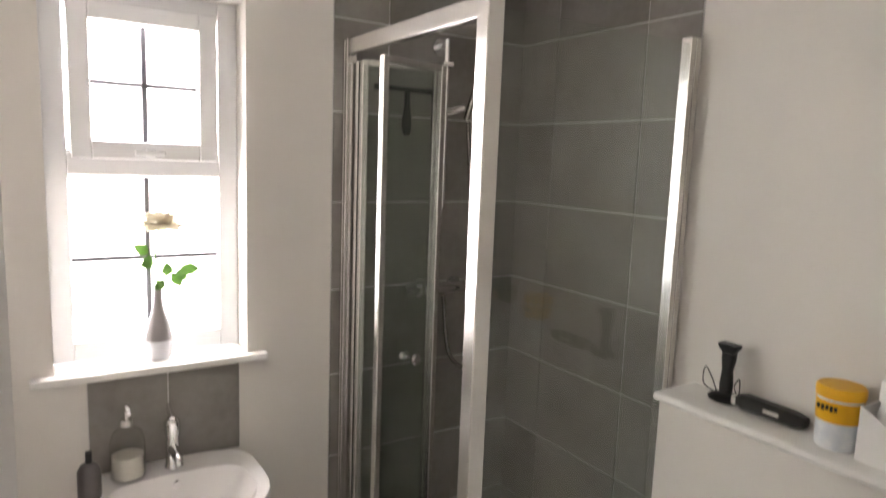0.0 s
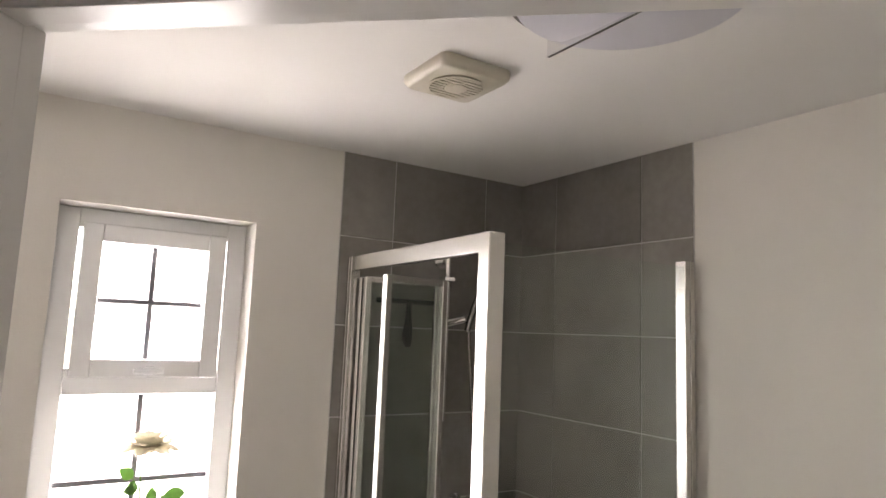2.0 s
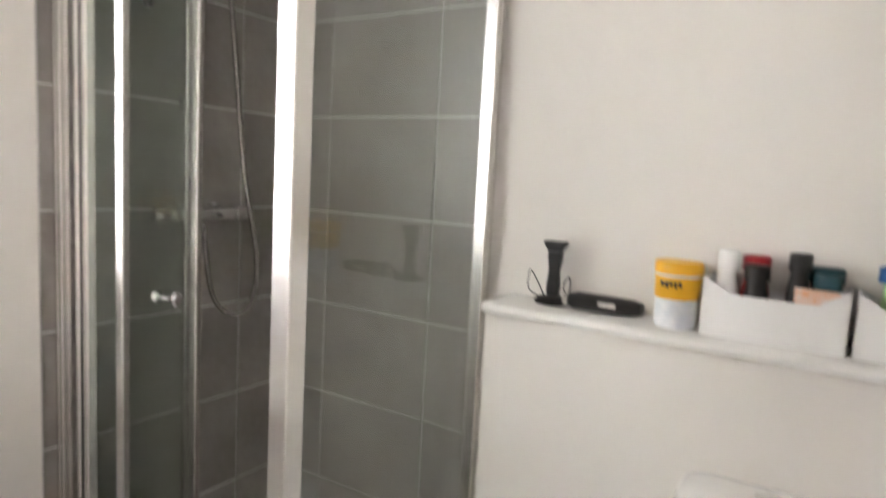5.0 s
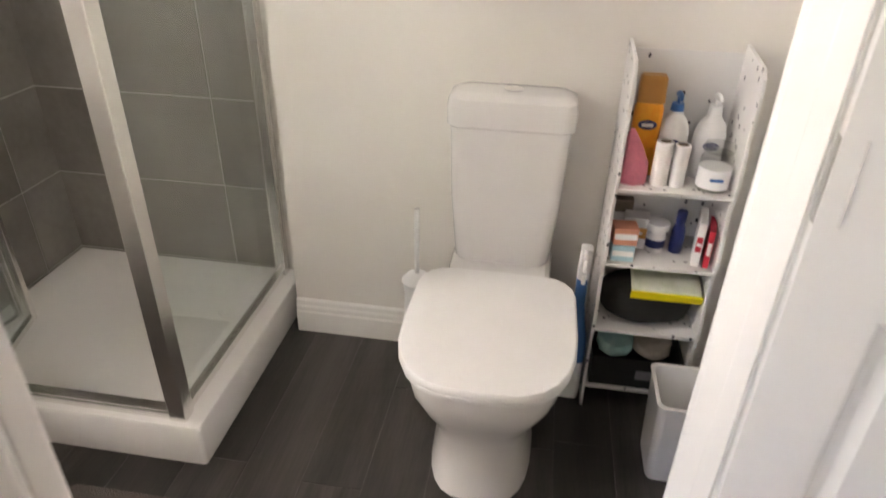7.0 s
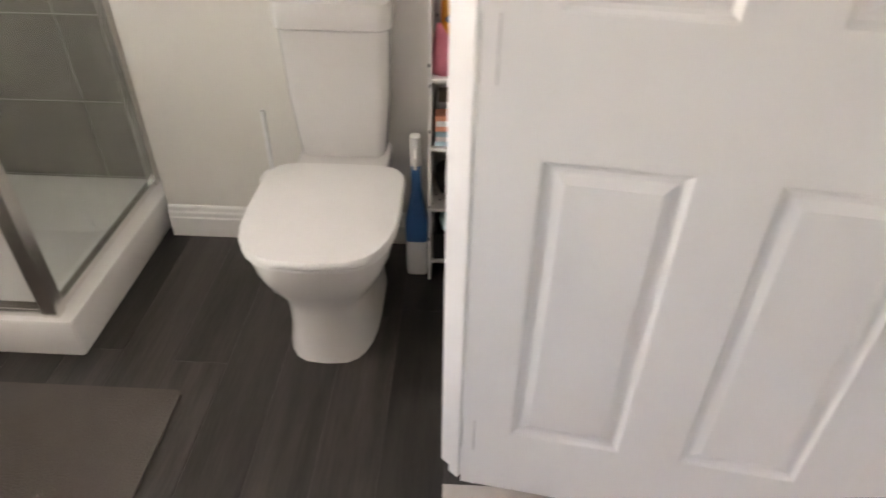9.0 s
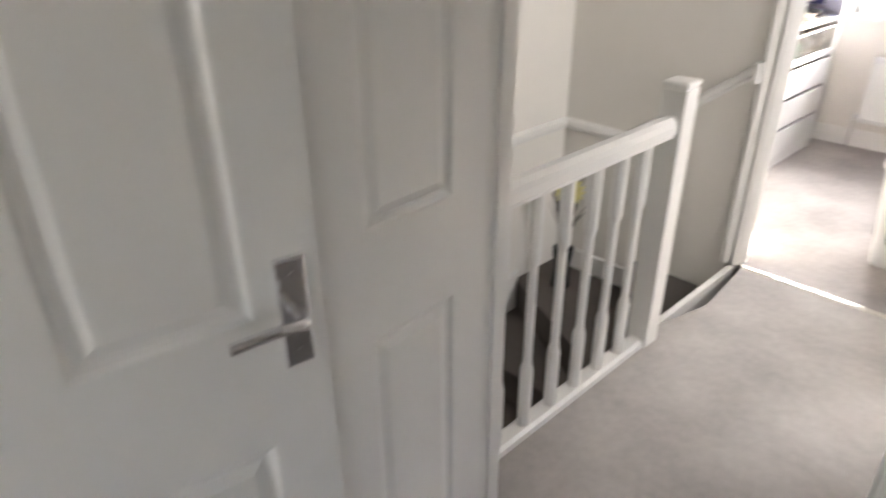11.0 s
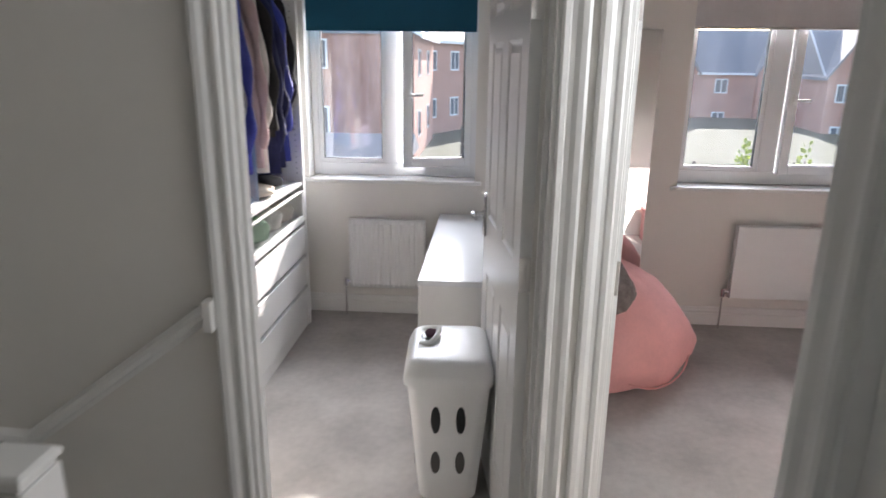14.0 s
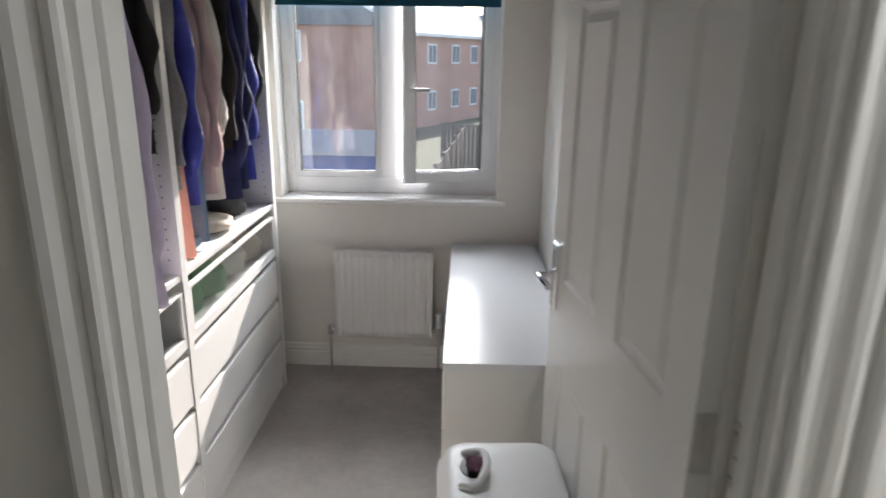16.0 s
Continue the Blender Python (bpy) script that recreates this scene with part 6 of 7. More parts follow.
loft(bm, [rrect(dx, wy, 0.012, z) for dx, wy, z in ((0.036, 0.086, 0.0), (0.040, 0.092, 0.02), (0.040, 0.088, 0.07), (0.034, 0.062, 0.13), (0.026, 0.036, 0.168), (0.020, 0.026, 0.175))])
part("body", bm, WHITEP, b, smooth=True)
bm = bmesh.new()
loft(bm, [rrect(0.022, 0.028, 0.004, 0.1755), rrect(0.020, 0.024, 0.004, 0.200)])
part("cap", bm, NAVYP, b)
part("lettering_bars", one(0.0195, 0.0205, -0.02, 0.022, 0.095, 0.104), NAVYP, b)
bottle("toiletry_bottle", -0.905, -1.330, Z1, 0.027, 0.13, LIME, AMBER, "lime green bottle with an amber cap in the caddy", neck=0.8)


# ---- bathroom: shelf unit beside the toilet ----
def specks_mat():
    m = mat("white_board_with_black_flecks", (0.74, 0.73, 0.72), 0.45, vary=0.02)
    nt = m.node_tree
    tc = next(n for n in nt.nodes if n.type == "TEX_COORD")
    vo = nt.nodes.new("ShaderNodeTexVoronoi")
    vo.inputs["Scale"].default_value = 42
    mp = nt.nodes.new("ShaderNodeMapping")
    mp.inputs["Scale"].default_value = (1.0, 1.0, 0.6)
    nt.links.new(tc.outputs["Object"], mp.inputs[0])
    nt.links.new(mp.outputs[0], vo.inputs["Vector"])
    lt = nt.nodes.new("ShaderNodeMath")
    lt.operation = "LESS_THAN"
    lt.inputs[1].default_value = 0.17
    nt.links.new(vo.outputs["Distance"], lt.inputs[0])
    mix = nt.nodes.new("ShaderNodeMix")
    mix.data_type = "RGBA"
    ramp = next(n for n in nt.nodes if n.type == "VALTORGB")
    nt.links.new(lt.outputs[0], mix.inputs["Factor"])
    nt.links.new(ramp.outputs[0], mix.inputs["A"])
    mix.inputs["B"].default_value = (0.06, 0.055, 0.07, 1)
    nt.links.new(mix.outputs["Result"], nt.nodes["Principled BSDF"].inputs["Base Color"])
    return m


def shelf_unit():
    fl = specks_mat()
    s = thing("shelf_unit", pose(-0.705, -1.222, 0), "narrow white four-shelf unit with black flecks, full of toiletries", "shelf unit")
    y0, y1 = -0.135, 0.135
    for y in (y0, y1 - 0.008):
        bm = bmesh.new()
        prof = [(-0.092, 0.0), (0.095, 0.0)]
        for zb in (0.065, 0.285, 0.49, 0.69):
            prof += [(0.095, zb + 0.01), (0.088, zb + 0.05), (0.080, zb + 0.11), (0.083, zb + 0.16)]
        prof += [(0.082, 0.90), (0.074, 0.935), (0.055, 0.955), (-0.092, 0.97)]
        loft(bm, [[(x, y, z) for x, z in prof], [(x, y + 0.008, z) for x, z in prof]])
        part("side_panel", bm, fl, s)
    for z in (0.069, 0.262, 0.462, 0.662):
        part("shelf", one(-0.090, 0.093, y0 + 0.0085, y1 - 0.0085, z, z + 0.009), fl, s)
    part("back_panel", one(-0.096, -0.0925, y0, y1, 0.02, 0.95), fl, s)


shelf_unit()
T1, T2, T3, T4 = 0.6715, 0.4715, 0.2715, 0.0785
X = -0.705
b = thing("shower_gel_bottle", pose(X - 0.02, -1.297, T1), "tall orange shower gel bottle with an amber cap", "bottle")
bm = bmesh.new()
loft(bm, [rrect(0.040, 0.066, 0.014, z) for z in (0.0, 0.16)] + [rrect(0.036, 0.058, 0.014, 0.175)])
part("body", bm, ORANGE, b, smooth=True)
bm = bmesh.new()
loft(bm, [rrect(0.040, 0.064, 0.010, 0.176), rrect(0.038, 0.060, 0.010, 0.232), rrect(0.030, 0.052, 0.010, 0.238)])
part("cap", bm, AMBER, b)
bm = lathe(bmesh.new(), [(0.0, 0.0015), (0.020, 0.0015), (0.0215, 0.0)], seg=20, sy=0.55, m=pose(0.0202, 0, 0.125, 90, 0, 90))
part("badge", bm, NAVYP, b)
part("lettering_bars", one(0.0218, 0.0224, -0.013, 0.013, 0.121, 0.129), WHITEP, b)
for y, cap_, lb in ((-1.232, BLUEP, "white lotion bottle with a blue pump"), (-1.147, WHITEP, "white lotion bottle with a white pump")):
    b = bottle("lotion_bottle", X - 0.03, y, T1, 0.033, 0.155, WHITEP, cap_, lb, kind="pump", flat=1.1)
    part("badge", lathe(bmesh.new(), [(0.0, 0.0015), (0.017, 0.0015), (0.0185, 0.0)], seg=18, sy=0.55, m=pose(0.0335, 0, 0.085, 90, 0, 90)), NAVYP, b)
ROLL = mat("tissue_paper", (0.80, 0.79, 0.77), 0.95, bump=0.4, bump_scale=200)
CARD = mat("grey_brown_card", (0.20, 0.16, 0.13), 0.9)
for y, r, h in ((-1.257, 0.020, 0.105), (-1.217, 0.018, 0.10)):
    t = thing("paper_roll", pose(X + 0.045, y, T1), "narrow white paper roll standing on end", "paper roll")
    part("roll", lathe(bmesh.new(), [(0.012, 0.002), (r, 0.0), (r, h), (0.012, h), (0.012, h - 0.03)], seg=24), ROLL, t, smooth=True)
    part("core", lathe(bmesh.new(), [(0.0, 0.003), (0.0118, 0.003), (0.0118, h + 0.001), (0.0095, h + 0.001), (0.0095, 0.005), (0.0, 0.005)], seg=20), CARD, t)
PINKS = mat("pink_satin", (0.75, 0.22, 0.30), 0.3, bump=0.5, bump_scale=40, vary=0.15, scale=15)
pc = thing("satin_pouch", pose(X + 0.04, -1.317, T1), "shiny pink satin pouch slumped against the side", "pouch")
bm = bmesh.new()
loft(bm, [[(0.030 * a * (1 + 0.2 * math.sin(5 * k + z * 60)), 0.036 * b_ * (1 + 0.15 * math.sin(3 * k)), z) for k, (a, b_) in enumerate(((1, 0), (0.7, 0.7), (0, 1), (-0.7, 0.7), (-1, 0), (-0.7, -0.7), (0, -1), (0.7, -0.7)))] for z in (0.0, 0.02)] +
     [[(0.030 * f * a - 0.01 * (1 - f), 0.036 * f * b_ - 0.018 * (1 - f), z) for a, b_ in ((1, 0), (0.7, 0.7), (0, 1), (-0.7, 0.7), (-1, 0), (-0.7, -0.7), (0, -1), (0.7, -0.7))] for f, z in ((0.9, 0.05), (0.55, 0.09), (0.15, 0.125))])
part("pouch", bm, PINKS, pc, smooth=True)
jr = thing("cotton_jar", pose(X + 0.045, -1.137, T1), "clear jar of cotton wool with a printed white label", "jar")
part("jar", lathe(bmesh.new(), [(0.034, 0), (0.036, 0.004), (0.036, 0.075), (0.030, 0.09)], seg=26), SOAPG, jr, smooth=True)
part("label", lathe(bmesh.new(), [(0.0365, 0.008), (0.0365, 0.055)], seg=26), WHITEP, jr, smooth=True)
part("lid", lathe(bmesh.new(), [(0.032, 0.0905), (0.034, 0.094), (0.034, 0.108), (0, 0.110)], seg=26), SOAPG, jr, smooth=True)
part("lettering_bars", one(0.0368, 0.0374, -0.016, 0.014, 0.030, 0.037), BLUEP, jr)


def carton(x, y, z, w, d, h, m_, m2, label, rz=0):
    c = thing("carton", pose(x, y, z, 0, 0, rz), label, "carton")
    part("box", one(-w / 2, w / 2, -d / 2, d / 2, 0, h), m_, c, bevel=0.0008)
    part("printed_band", one(w / 2 + 0.0002, w / 2 + 0.0008, -d / 2 + 0.002, d / 2 - 0.002, h * 0.35, h * 0.70), m2, c)
    part("lettering_bars", one(w / 2 + 0.0009, w / 2 + 0.0013, -d * 0.3, d * 0.3, h * 0.48, h * 0.56), WHITEP, c)


SALMON = mat("salmon_card", (0.65, 0.28, 0.18), 0.6)
OCHRE = mat("ochre_card", (0.60, 0.30, 0.08), 0.6)
PALEB = mat("pale_blue_card", (0.35, 0.55, 0.62), 0.6)
REDC = mat("red_card", (0.50, 0.02, 0.04), 0.5)
carton(X + 0.055, -1.312, T2, 0.05, 0.055, 0.042, PALEB, WHITEP, "pale blue medicine carton on the shelf")
carton(X + 0.050, -1.312, T2 + 0.0425, 0.05, 0.058, 0.045, SALMON, WHITEP, "salmon pink carton stacked on another carton", 4)
carton(X - 0.02, -1.277, T2, 0.05, 0.06, 0.085, WHITEP, OCHRE, "white and ochre carton on the shelf", -6)
carton(X - 0.055, -1.312, T2, 0.03, 0.05, 0.11, CARD, WHITEP, "brown carton at the back of the shelf")
bottle("pill_jar", X + 0.0, -1.227, T2, 0.025, 0.062, WHITEP, WHITEP, "white pill jar with a navy label", neck=0.95, cap_h=0.018, band=NAVYP)
bottle("nail_bottle", X + 0.0, -1.174, T2, 0.017, 0.085, NAVYP, NAVYP, "dark navy bottle with a dark cap", neck=0.6)
carton(X + 0.02, -1.127, T2, 0.10, 0.018, 0.115, WHITEP, REDC, "slim white and red carton leaning on end", -12)
carton(X + 0.03, -1.104, T2, 0.09, 0.014, 0.10, REDC, WHITEP, "slim red carton beside the white one", -12)
BAGM = mat("black_fabric_bag", (0.012, 0.012, 0.012), 0.8, bump=0.6, bump_scale=90)
folded("wash_bag", pose(X, -1.222, T3), (0.16, 0.24, 0.115), BAGM, "slumped black wash bag filling the shelf", 51.0, "bag")
wp = thing("wipes_packet", pose(X + 0.03, -1.187, T3 + 0.118, 0, 14, 0), "flat yellow edged packet of wipes lying on the wash bag", "packet")
part("packet", one(-0.055, 0.05, -0.085, 0.085, 0.0, 0.022), mat("pale_green_packet", (0.50, 0.55, 0.38), 0.35, scale=25, color2=(0.70, 0.72, 0.62)), wp, bevel=0.006)
part("edge_strip", one(0.051, 0.056, -0.088, 0.088, -0.008, 0.018), mat("bright_yellow_film", (0.85, 0.72, 0.01), 0.35), wp, bevel=0.002)
bk = thing("black_basket", pose(X, -1.222, T4), "low black mesh basket on the bottom shelf", "basket")
bm = one(-0.075, 0.085, -0.12, 0.12, 0.0, 0.004)
for a in ((-0.075, -0.071, -0.12, 0.12), (0.081, 0.085, -0.12, 0.12), (-0.071, 0.081, -0.12, -0.116), (-0.071, 0.081, 0.116, 0.12)):
    box(bm, *a, 0.004, 0.095)
part("basket", bm, BLACKP, bk)
part("lettering_bars", one(0.0852, 0.0858, 0.0, 0.07, 0.03, 0.06), GREYC, bk)
folded("flannel", pose(X, -1.277, T4 + 0.07), (0.12, 0.10, 0.055), cloth("mint_flannel", (0.28, 0.50, 0.46), (0.42, 0.62, 0.58)), "folded mint green flannel in the basket", 61.0, "flannel")
folded("sponge_bag", pose(X, -1.177, T4 + 0.07), (0.12, 0.10, 0.05), BEIGE, "crumpled beige cloth in the basket", 63.0, "flannel")

sp = thing("spray_bottle", pose(-0.66, -1.395, 0.002) @ Matrix.Diagonal((1.1, 1.1, 1.30, 1.0)), "blue spray cleaner bottle with a white trigger", "spray bottle")
bm = bmesh.new()
loft(bm, [rrect(a, b_, 0.012, z) for a, b_, z in ((0.050, 0.058, 0.0), (0.052, 0.060, 0.01), (0.052, 0.060, 0.15), (0.036, 0.038, 0.20), (0.026, 0.026, 0.23))])
part("body", bm, WHITEP, sp, smooth=True)
bm = bmesh.new()
loft(bm, [rrect(a, b_, 0.010, z) for a, b_, z in ((0.053, 0.0615, 0.10), (0.053, 0.0615, 0.155), (0.038, 0.040, 0.2005), (0.028, 0.028, 0.24), (0.026, 0.026, 0.30))])
part("sleeve", bm, BLUEP, sp, smooth=True)
bm = bmesh.new()
loft(bm, [rrect(0.030, 0.026, 0.008, z, x, 0) for z, x in ((0.301, 0.0), (0.33, 0.0), (0.355, 0.008), (0.375, 0.010))])
tube(bm, smooth_pts([(0.016, 0, 0.35), (0.030, 0, 0.33), (0.026, 0, 0.30)], 4), 0.005, 8)
part("trigger", bm, WHITEP, sp, smooth=True)
tbr = thing("toilet_brush", pose(-0.745, -1.850, 0.002) @ Matrix.Diagonal((1.0, 1.0, 1.14, 1.0)), "white toilet brush in a plain round holder", "toilet brush")
part("holder", lathe(bmesh.new(), [(0.038, 0), (0.042, 0.01), (0.036, 0.20), (0.040, 0.235), (0.044, 0.24), (0.030, 0.255), (0.012, 0.262)], seg=24), PLASTIC, tbr, smooth=True)
part("handle", cyl(bmesh.new(), (0, 0, 0.262), (0, 0, 0.44), 0.007, 0.008, 12), PLASTIC, tbr, smooth=True)
wb = thing("waste_bin", pose(-0.445, -1.115, 0.002), "small white plastic bin beside the shelf unit", "bin")
bm = bmesh.new()
loft(bm, [rrect(0.14, 0.17, 0.02, 0.0), rrect(0.16, 0.19, 0.02, 0.24), rrect(0.168, 0.198, 0.02, 0.245), rrect(0.150, 0.180, 0.02, 0.245), rrect(0.14, 0.17, 0.02, 0.05)])
part("body", bm, PLASTIC, wb, smooth=True)


# ---- outside ----
GRASS = mat("lawn", (0.035, 0.05, 0.018), 0.95, bump=1.0, bump_scale=30, scale=0.8, color2=(0.06, 0.07, 0.035))
BRICK = mat("red_brick_far", (0.42, 0.21, 0.155), 0.9, bump=0.3, bump_scale=12, scale=1.2, color2=(0.56, 0.31, 0.235))
ROOFM = mat("grey_roof_tiles", (0.22, 0.22, 0.23), 0.7, bump=0.5, bump_scale=8, scale=2)
FENCEM = mat("weathered_fence", (0.13, 0.10, 0.08), 0.9, scale=3, bump=0.4, bump_scale=30)
PAVE = mat("pale_paving", (0.07, 0.07, 0.074), 0.9, scale=1.5, bump=0.4, bump_scale=20)
BLUEM = mat("blue_tarpaulin", (0.02, 0.09, 0.35), 0.5)
bm = one(-80, 80, 4.7, 160, -2.8, -2.62)
part("ground", bm, GRASS, kind="structure")
bm = one(-8, 12, 5.0, 12.0, -2.62, -2.60)
part("pavement", bm, PAVE, kind="structure")


def house(m, w, d, h, roof, cols, label, gable=None, rows=(1.0, 3.6)):
    """A brick house: its front along x at y=0, the ridge along x; gable: x0, x1 of a front gable."""
    hs = thing("house", m, label, "house", "houses opposite")
    part("wall", one(0, w, 0, d, 0, h), BRICK, hs)
    bm = bmesh.new()
    loft(bm, [[(-0.15, -0.3, h), (-0.15, d + 0.3, h), (-0.15, d / 2, h + roof)], [(w + 0.15, -0.3, h), (w + 0.15, d + 0.3, h), (w + 0.15, d / 2, h + roof)]])
    part("roof", bm, ROOFM, hs)
    bm = one(-0.15, w + 0.15, -0.36, -0.30, h - 0.16, h + 0.02)
    part("gutter", bm, UPVC, hs)
    for sx in (-0.2, w + 0.15):
        bm = bmesh.new()
        for s in (0, 1):
            y0, y1 = (-0.33, d / 2) if s == 0 else (d + 0.33, d / 2)
            loft(bm, [[(sx, y0, h - 0.12), (sx, y1, h + roof - 0.12), (sx, y1, h + roof + 0.08), (sx, y0, h + 0.06)], [(sx + 0.05, y0, h - 0.12), (sx + 0.05, y1, h + roof - 0.12), (sx + 0.05, y1, h + roof + 0.08), (sx + 0.05, y0, h + 0.06)]])
        part("bargeboard", bm, UPVC, hs)
    if gable:
        for a, b in gable:
            bm = bmesh.new()
            loft(bm, [[(a, y, 0), (b, y, 0), (b, y, h), ((a + b) / 2, y, h + roof * 0.9), (a, y, h)] for y in (-0.5, 0.0)])
            part("front_gable", bm, BRICK, hs)
            bm = bmesh.new()
            mx_ = (a + b) / 2
            for p, q in (((a - 0.25, h - 0.25), (mx_, h + roof * 0.9)), ((b + 0.25, h - 0.25), (mx_, h + roof * 0.9))):
                loft(bm, [[(p[0], y, p[1]), (q[0], y, q[1]), (q[0], y, q[1] + 0.2), (p[0], y, p[1] + 0.2)] for y in (-0.75, d / 2)])
            part("gable_roof", bm, ROOFM, hs)
    for x in cols:
        for z in rows:
            yy = -0.5 if gable and any(a < x < b for a, b in gable) else 0.0
            wd = part("window", one(x - 0.5, x + 0.5, yy - 0.03, yy + 0.0, z, z + 1.15), UPVC, hs)
            for k in (-1, 1):
                part("pane", one(x + k * 0.23 - 0.18, x + k * 0.23 + 0.18, yy - 0.04, yy - 0.031, z + 0.1, z + 1.05), DARKGL, wd)
    return hs


DARKGL = mat("window_reflection", (0.10, 0.12, 0.15), 0.08)
G = -2.7
big = house(pose(-2.7, 28.0, G, 0, 0, 90), 9, 10.5, 5.3, 3.2, (2.0, 6.0), "large red brick house seen gable end on across the gardens")
for zz in (1.2, 3.9):
    wd = part("window", one(-0.04, 0.0, 3.6, 4.3, zz, zz + 1.2), UPVC, big)
    part("pane", one(-0.05, -0.041, 3.68, 4.22, zz + 0.08, zz + 1.12), DARKGL, wd)
house(pose(-3.6, 38.0, G, 0, 0, 63), 13, 7, 5.4, 2.6, (1.4, 4.0, 7.0, 9.6, 11.8), "red brick terrace with a grey tiled roof", rows=(1.0, 3.7))
house(pose(2.6, 62.0, G, 0, 0, 20), 14, 7, 5.2, 2.6, (2, 5, 8, 11), "red brick terrace in the far distance")
house(pose(21.6, 44.5, G - 1.4, 0, 0, -6), 14, 8, 5.0, 3.2, (1.0, 2.8, 5.6, 8.0, 11), "red brick terrace with a pointed front gable and grey roof", gable=((0.0, 3.7), (8.6, 12.2)), rows=(0.8, 3.4))
house(pose(13.5, 56.0, G - 1.4, 0, 0, -4), 13, 8, 5.0, 3.4, (1.6, 5.4, 9.8), "red brick terrace with twin front gables", gable=((0.0, 3.4), (8.0, 11.4)), rows=(0.8, 3.4))
def fence(m, length, label):
    f = thing("garden_fence", m, label, "fence", "garden fences")
    n = int(length / 0.15)
    for i in range(int(length / 1.8) + 1):
        part("post", one(i * 1.8 - 0.05, i * 1.8 + 0.05, -0.05, 0.05, 0, 1.85), FENCEM, f)
    me = None
    for i in range(n):
        if me is None:
            o = part("board", one(0.0, 0.135, -0.012, 0.012, 0.05, 1.75), FENCEM, f)
            me = o.data
        else:
            o = new("board", me)
            o.parent = f
        o.location = (0.05 + i * 0.15, 0.012 * (i % 2), 0)


fence(pose(-7, 15.0, G), 6.0, "weathered close-boarded garden fence")
fence(pose(-0.9, 9.0, G, 0, 0, 86), 17.0, "weathered close-boarded garden fence")
fence(pose(-0.6, 26.0, G, 0, 0, 0), 5.5, "weathered close-boarded garden fence")
fence(pose(6.0, 24.0, G - 0.9, 0, 0, 4), 14.5, "weathered close-boarded garden fence")
sh = thing("garden_shed", pose(-3.4, 19.6, G), "low garden shed with a pale roof and bright blue sides", "shed")
part("walls", one(-1.5, 1.5, -1.0, 1.0, 0, 1.65), BLUEM, sh)
bm = bmesh.new()
loft(bm, [[(-1.7, -1.2, 1.65), (-1.7, 1.2, 1.65), (-1.7, 0, 2.2)], [(1.7, -1.2, 1.65), (1.7, 1.2, 1.65), (1.7, 0, 2.2)]])
part("roof", bm, ROOFM, sh)
for k, (x, y, w) in enumerate(((8.5, 17.0, 2.6), (12.5, 19.5, 3.0), (6.4, 13.5, 2.2))):
    g = thing("garden_shed", pose(x, y, G - 0.4, 0, 0, 10 - 12 * k), "grey garden shed with a shallow felted roof", "shed")
    part("walls", one(-w / 2, w / 2, -1.1, 1.1, 0, 1.6), FENCEM, g)
    bm = bmesh.new()
    loft(bm, [[(-w / 2 - 0.1, -1.3, 1.6), (-w / 2 - 0.1, 1.3, 1.6), (-w / 2 - 0.1, 0, 2.1)], [(w / 2 + 0.1, -1.3, 1.6), (w / 2 + 0.1, 1.3, 1.6), (w / 2 + 0.1, 0, 2.1)]])
    part("roof", bm, ROOFM, g)
LEAFY = mat("golden_conifer_leaf", (0.16, 0.24, 0.02), 0.7, scale=12, color2=(0.42, 0.50, 0.05))
TRUNKM = mat("bark", (0.10, 0.07, 0.05), 0.9, bump=0.6)


def conifer(m, hgt, rad, seed):
    rng = random.Random(seed)
    c = thing("conifer", m, "small golden green conifer in the garden", "tree", "golden conifers")
    bm = bmesh.new()
    tube(bm, [(0, 0, 0), (0, 0, hgt * 0.5), (0, 0, hgt * 0.92)], [0.06, 0.04, 0.01], 8)
    for i in range(40):
        z = hgt * (0.1 + 0.8 * i / 40)
        a = rng.random() * 6.28
        r = rad * (1 - z / hgt) * 0.8
        tube(bm, [(0, 0, z), (r * math.cos(a), r * math.sin(a), z + r * 0.5)], [0.012, 0.004], 5)
    part("trunk", bm, TRUNKM, c)
    bm = bmesh.new()
    for i in range(2200):
        z = hgt * (0.06 + 0.94 * (1 - math.sqrt(rng.random())))
        a = rng.random() * 6.28
        r = rad * (1 - z / hgt) ** 0.85 * (0.55 + 0.5 * rng.random()) * (0.85 + 0.2 * math.sin(a * 5 + z * 9)) + 0.01
        p = Vector((r * math.cos(a), r * math.sin(a), z))
        s = 0.05 + 0.05 * rng.random()
        d = Vector((math.cos(a), math.sin(a), 0.8 + rng.random())).normalized() * s
        t = d.cross(Vector((rng.random() - 0.5, rng.random() - 0.5, rng.random() - 0.5))).normalized() * s * 0.32
        v = [bm.verts.new(q) for q in (p, p + d * 0.5 + t, p + d, p + d * 0.5 - t)]
        bm.faces.new(v)
    part("crown", bm, LEAFY, c)


conifer(pose(4.05, 9.8, G), 3.3, 0.42, 3)
conifer(pose(4.95, 9.9, G), 3.25, 0.40, 4)
conifer(pose(-0.55, 8.2, G), 2.7, 0.45, 5)


# ---- tiles, last ----
TX = [0.0, 0.180, 0.560, 0.752]
TY = [0.0, 0.195, 0.582, 0.768]
tile_wall("tiling_1", (-0.965, -3.10), "x", TX, ZT)
tile_wall("tiling_2", (-0.965, -3.10), "y", TY, ZT)
tile_wall("tiling_3", (0.08, -3.10), "x", [0, 0.204, 0.41], [0.795, 1.072])


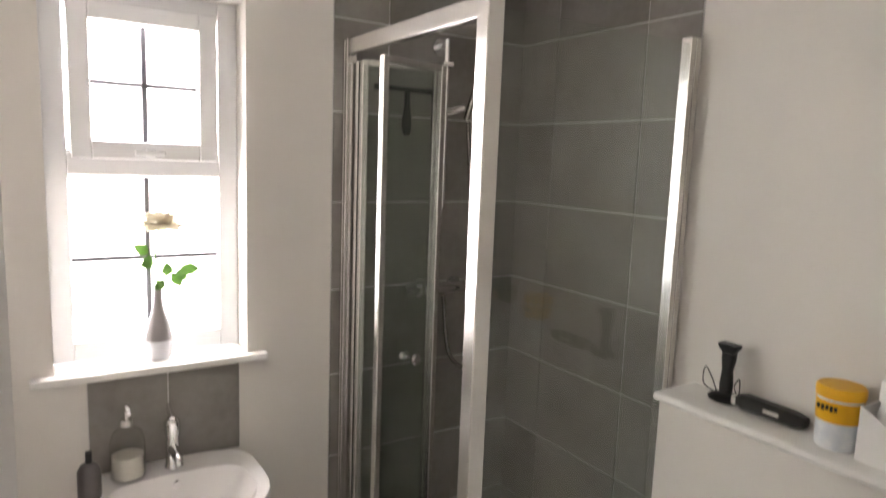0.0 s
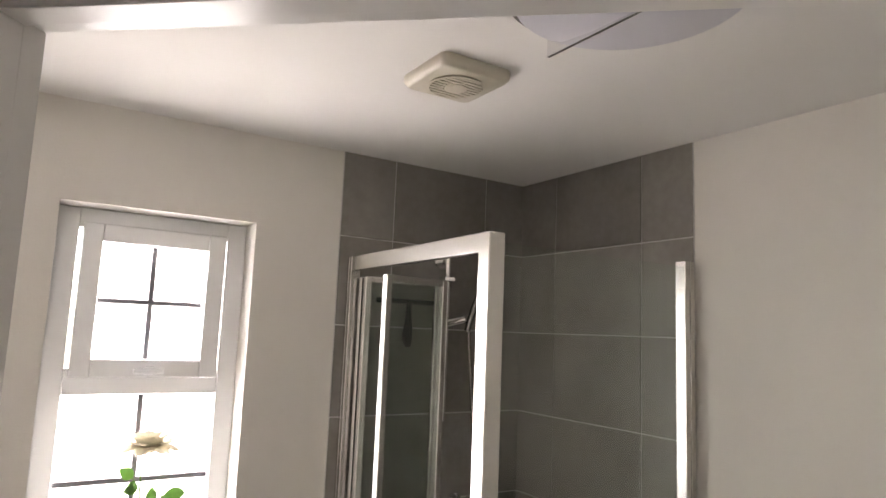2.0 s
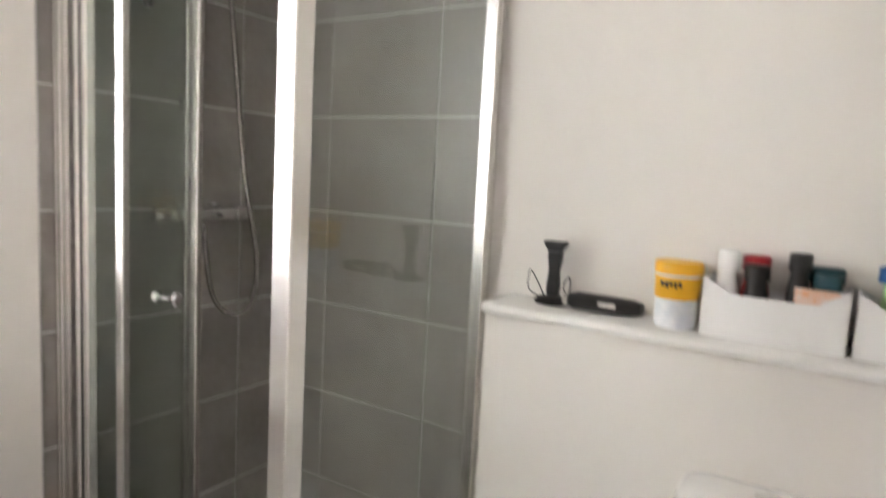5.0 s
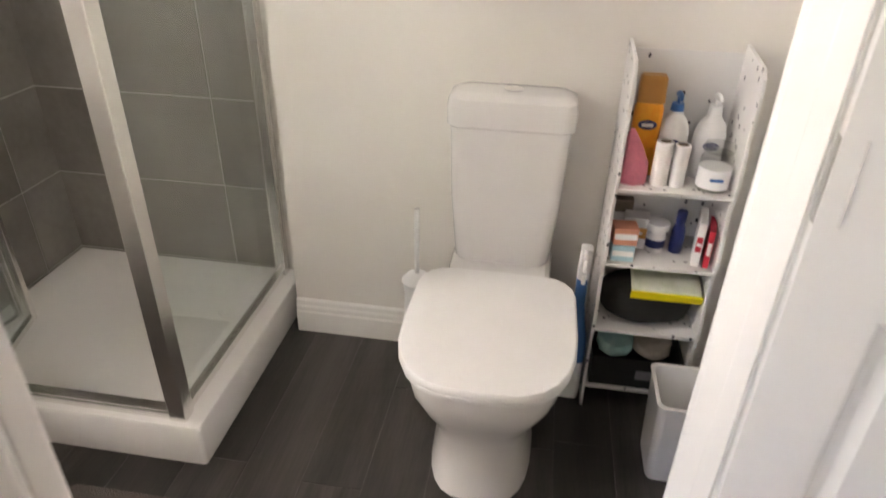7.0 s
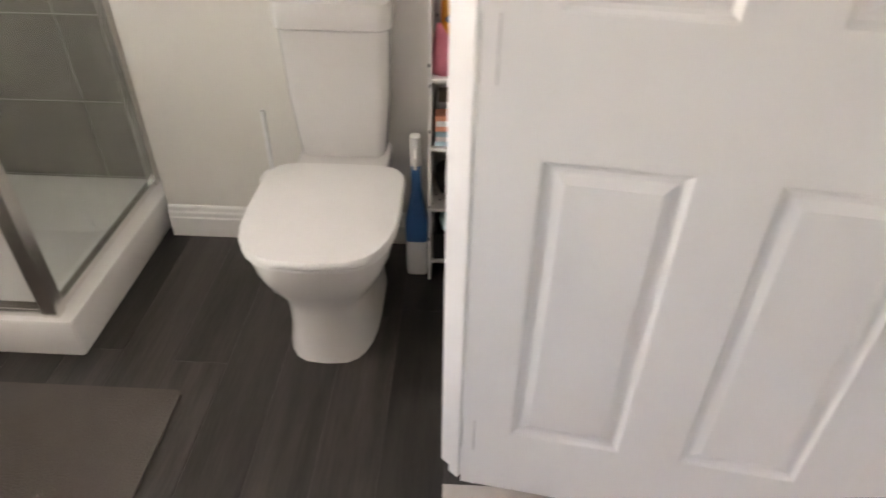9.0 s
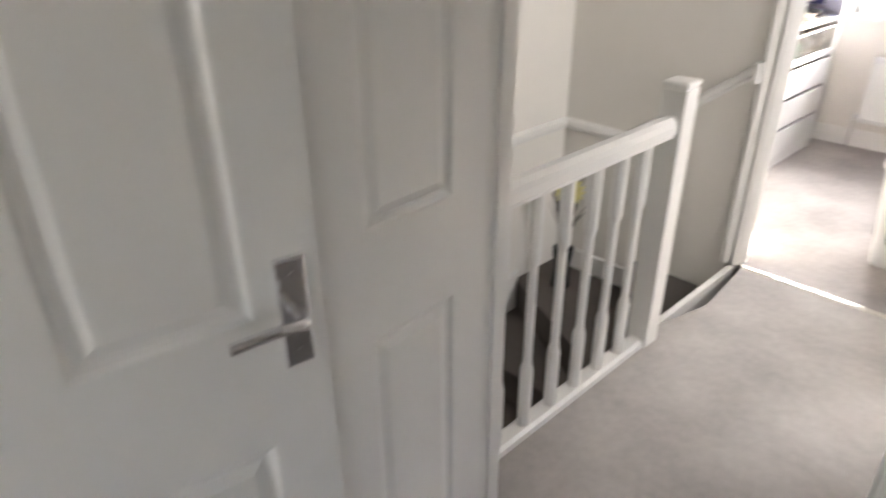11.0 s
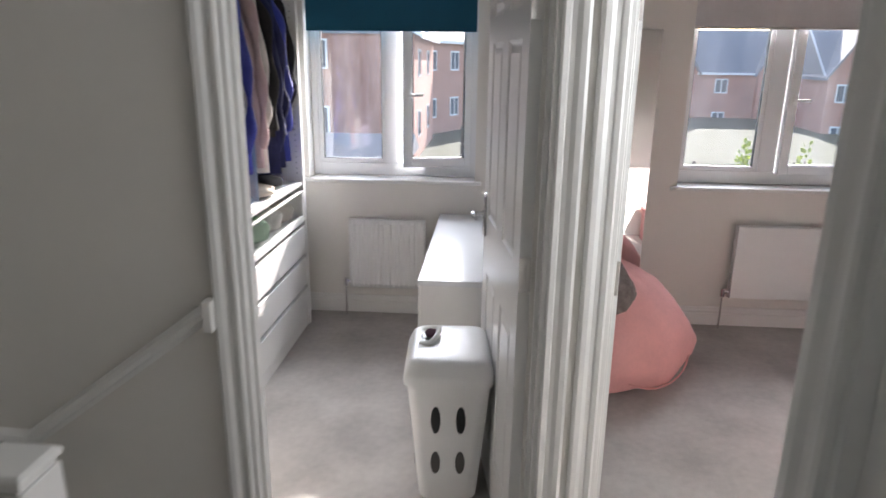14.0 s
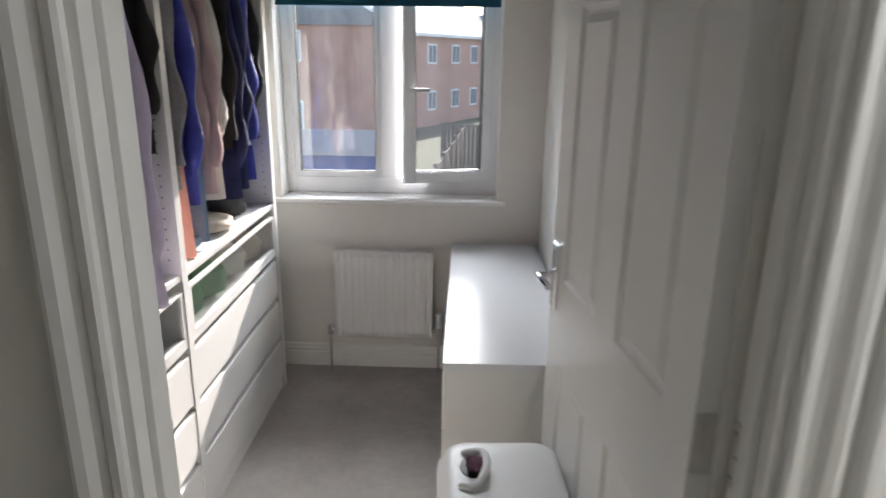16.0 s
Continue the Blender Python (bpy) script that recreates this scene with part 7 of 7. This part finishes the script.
# ---- vinyl planks ----
def planks():
    host = bpy.data.objects["floor_bathroom"]
    PL = vary_by_object(mat("dark_oak_plank", (0.014, 0.0125, 0.012), 0.36, bump=0.25, bump_scale=70, scale=7.0, color2=(0.062, 0.055, 0.050)), 0.38)
    nt = PL.node_tree
    add = next(n for n in nt.nodes if n.type == "VECT_MATH")
    mp = nt.nodes.new("ShaderNodeMapping")
    mp.inputs["Scale"].default_value = (0.22, 2.6, 1.0)
    for n in nt.nodes:
        if n.type == "TEX_NOISE":
            nt.links.new(mp.outputs[0], n.inputs["Vector"])
    nt.links.new(add.outputs[0], mp.inputs["Vector"])
    L, W, g = 0.92, 0.152, 0.0012
    b = bmesh.new()
    loft(b, [[(0, 0, 0), (L - g, 0, 0), (L - g, W - g, 0), (0, W - g, 0)], [(0, 0, 0.0012), (L - g, 0, 0.0012), (L - g, W - g, 0.0012), (0, W - g, 0.0012)], [(g, g, 0.002), (L - 2 * g, g, 0.002), (L - 2 * g, W - 2 * g, 0.002), (g, W - 2 * g, 0.002)]])
    bmesh.ops.recalc_face_normals(b, faces=b.faces[:])
    me = bpy.data.meshes.new("plank")
    b.to_mesh(me)
    b.free()
    me.materials.append(PL)
    rng = random.Random(8)
    y = -3.098
    while y < -1.0:
        x = -0.96 - rng.random() * 0.85
        lim = 0.94 if y < -1.99 else (0.94 - (y + 1.99) * 1.146)
        while x < lim - 0.15:
            o = None
            if x + L > -0.765 or y < -2.25:
                x0, x1 = x, min(x + L, lim)
                o = new("plank", me)
                o.parent = host
                o.location = (max(x0, -0.96), y, 0.0)
                o.scale = ((x1 - max(x0, -0.96)) / L, 1, 1)
            x += L
        y += W


planks()


# ---- the bathroom's place beside the landing ----
def place_bathroom():
    """Everything laid out in the bathroom's own coordinates goes to its place beside the landing."""
    own = ("wall_bathroom", "wall_boxing", "ledge_top", "floor_bathroom", "baseboard_4", "baseboard_6", "tiling", "window_3", "door_frame_5", "frame_hinge", "strike_plate", "sky_bathroom_window")
    for ob in scene.objects:
        if ob.parent is None and ob.type != "CAMERA":
            x, y, z = ob.matrix_world.translation
            here = (x, y) != (0, 0) and -1.0 < x < 0.95 and -3.2 < y < -0.9 and ob.name not in ("bathroom_door", "bedroom_door")
            if ob.name.startswith(own) and not (ob.name.startswith("frame_hinge") and y > 0) or here:
                ob.matrix_world = Matrix.Translation(BATH) @ ob.matrix_world


place_bathroom()
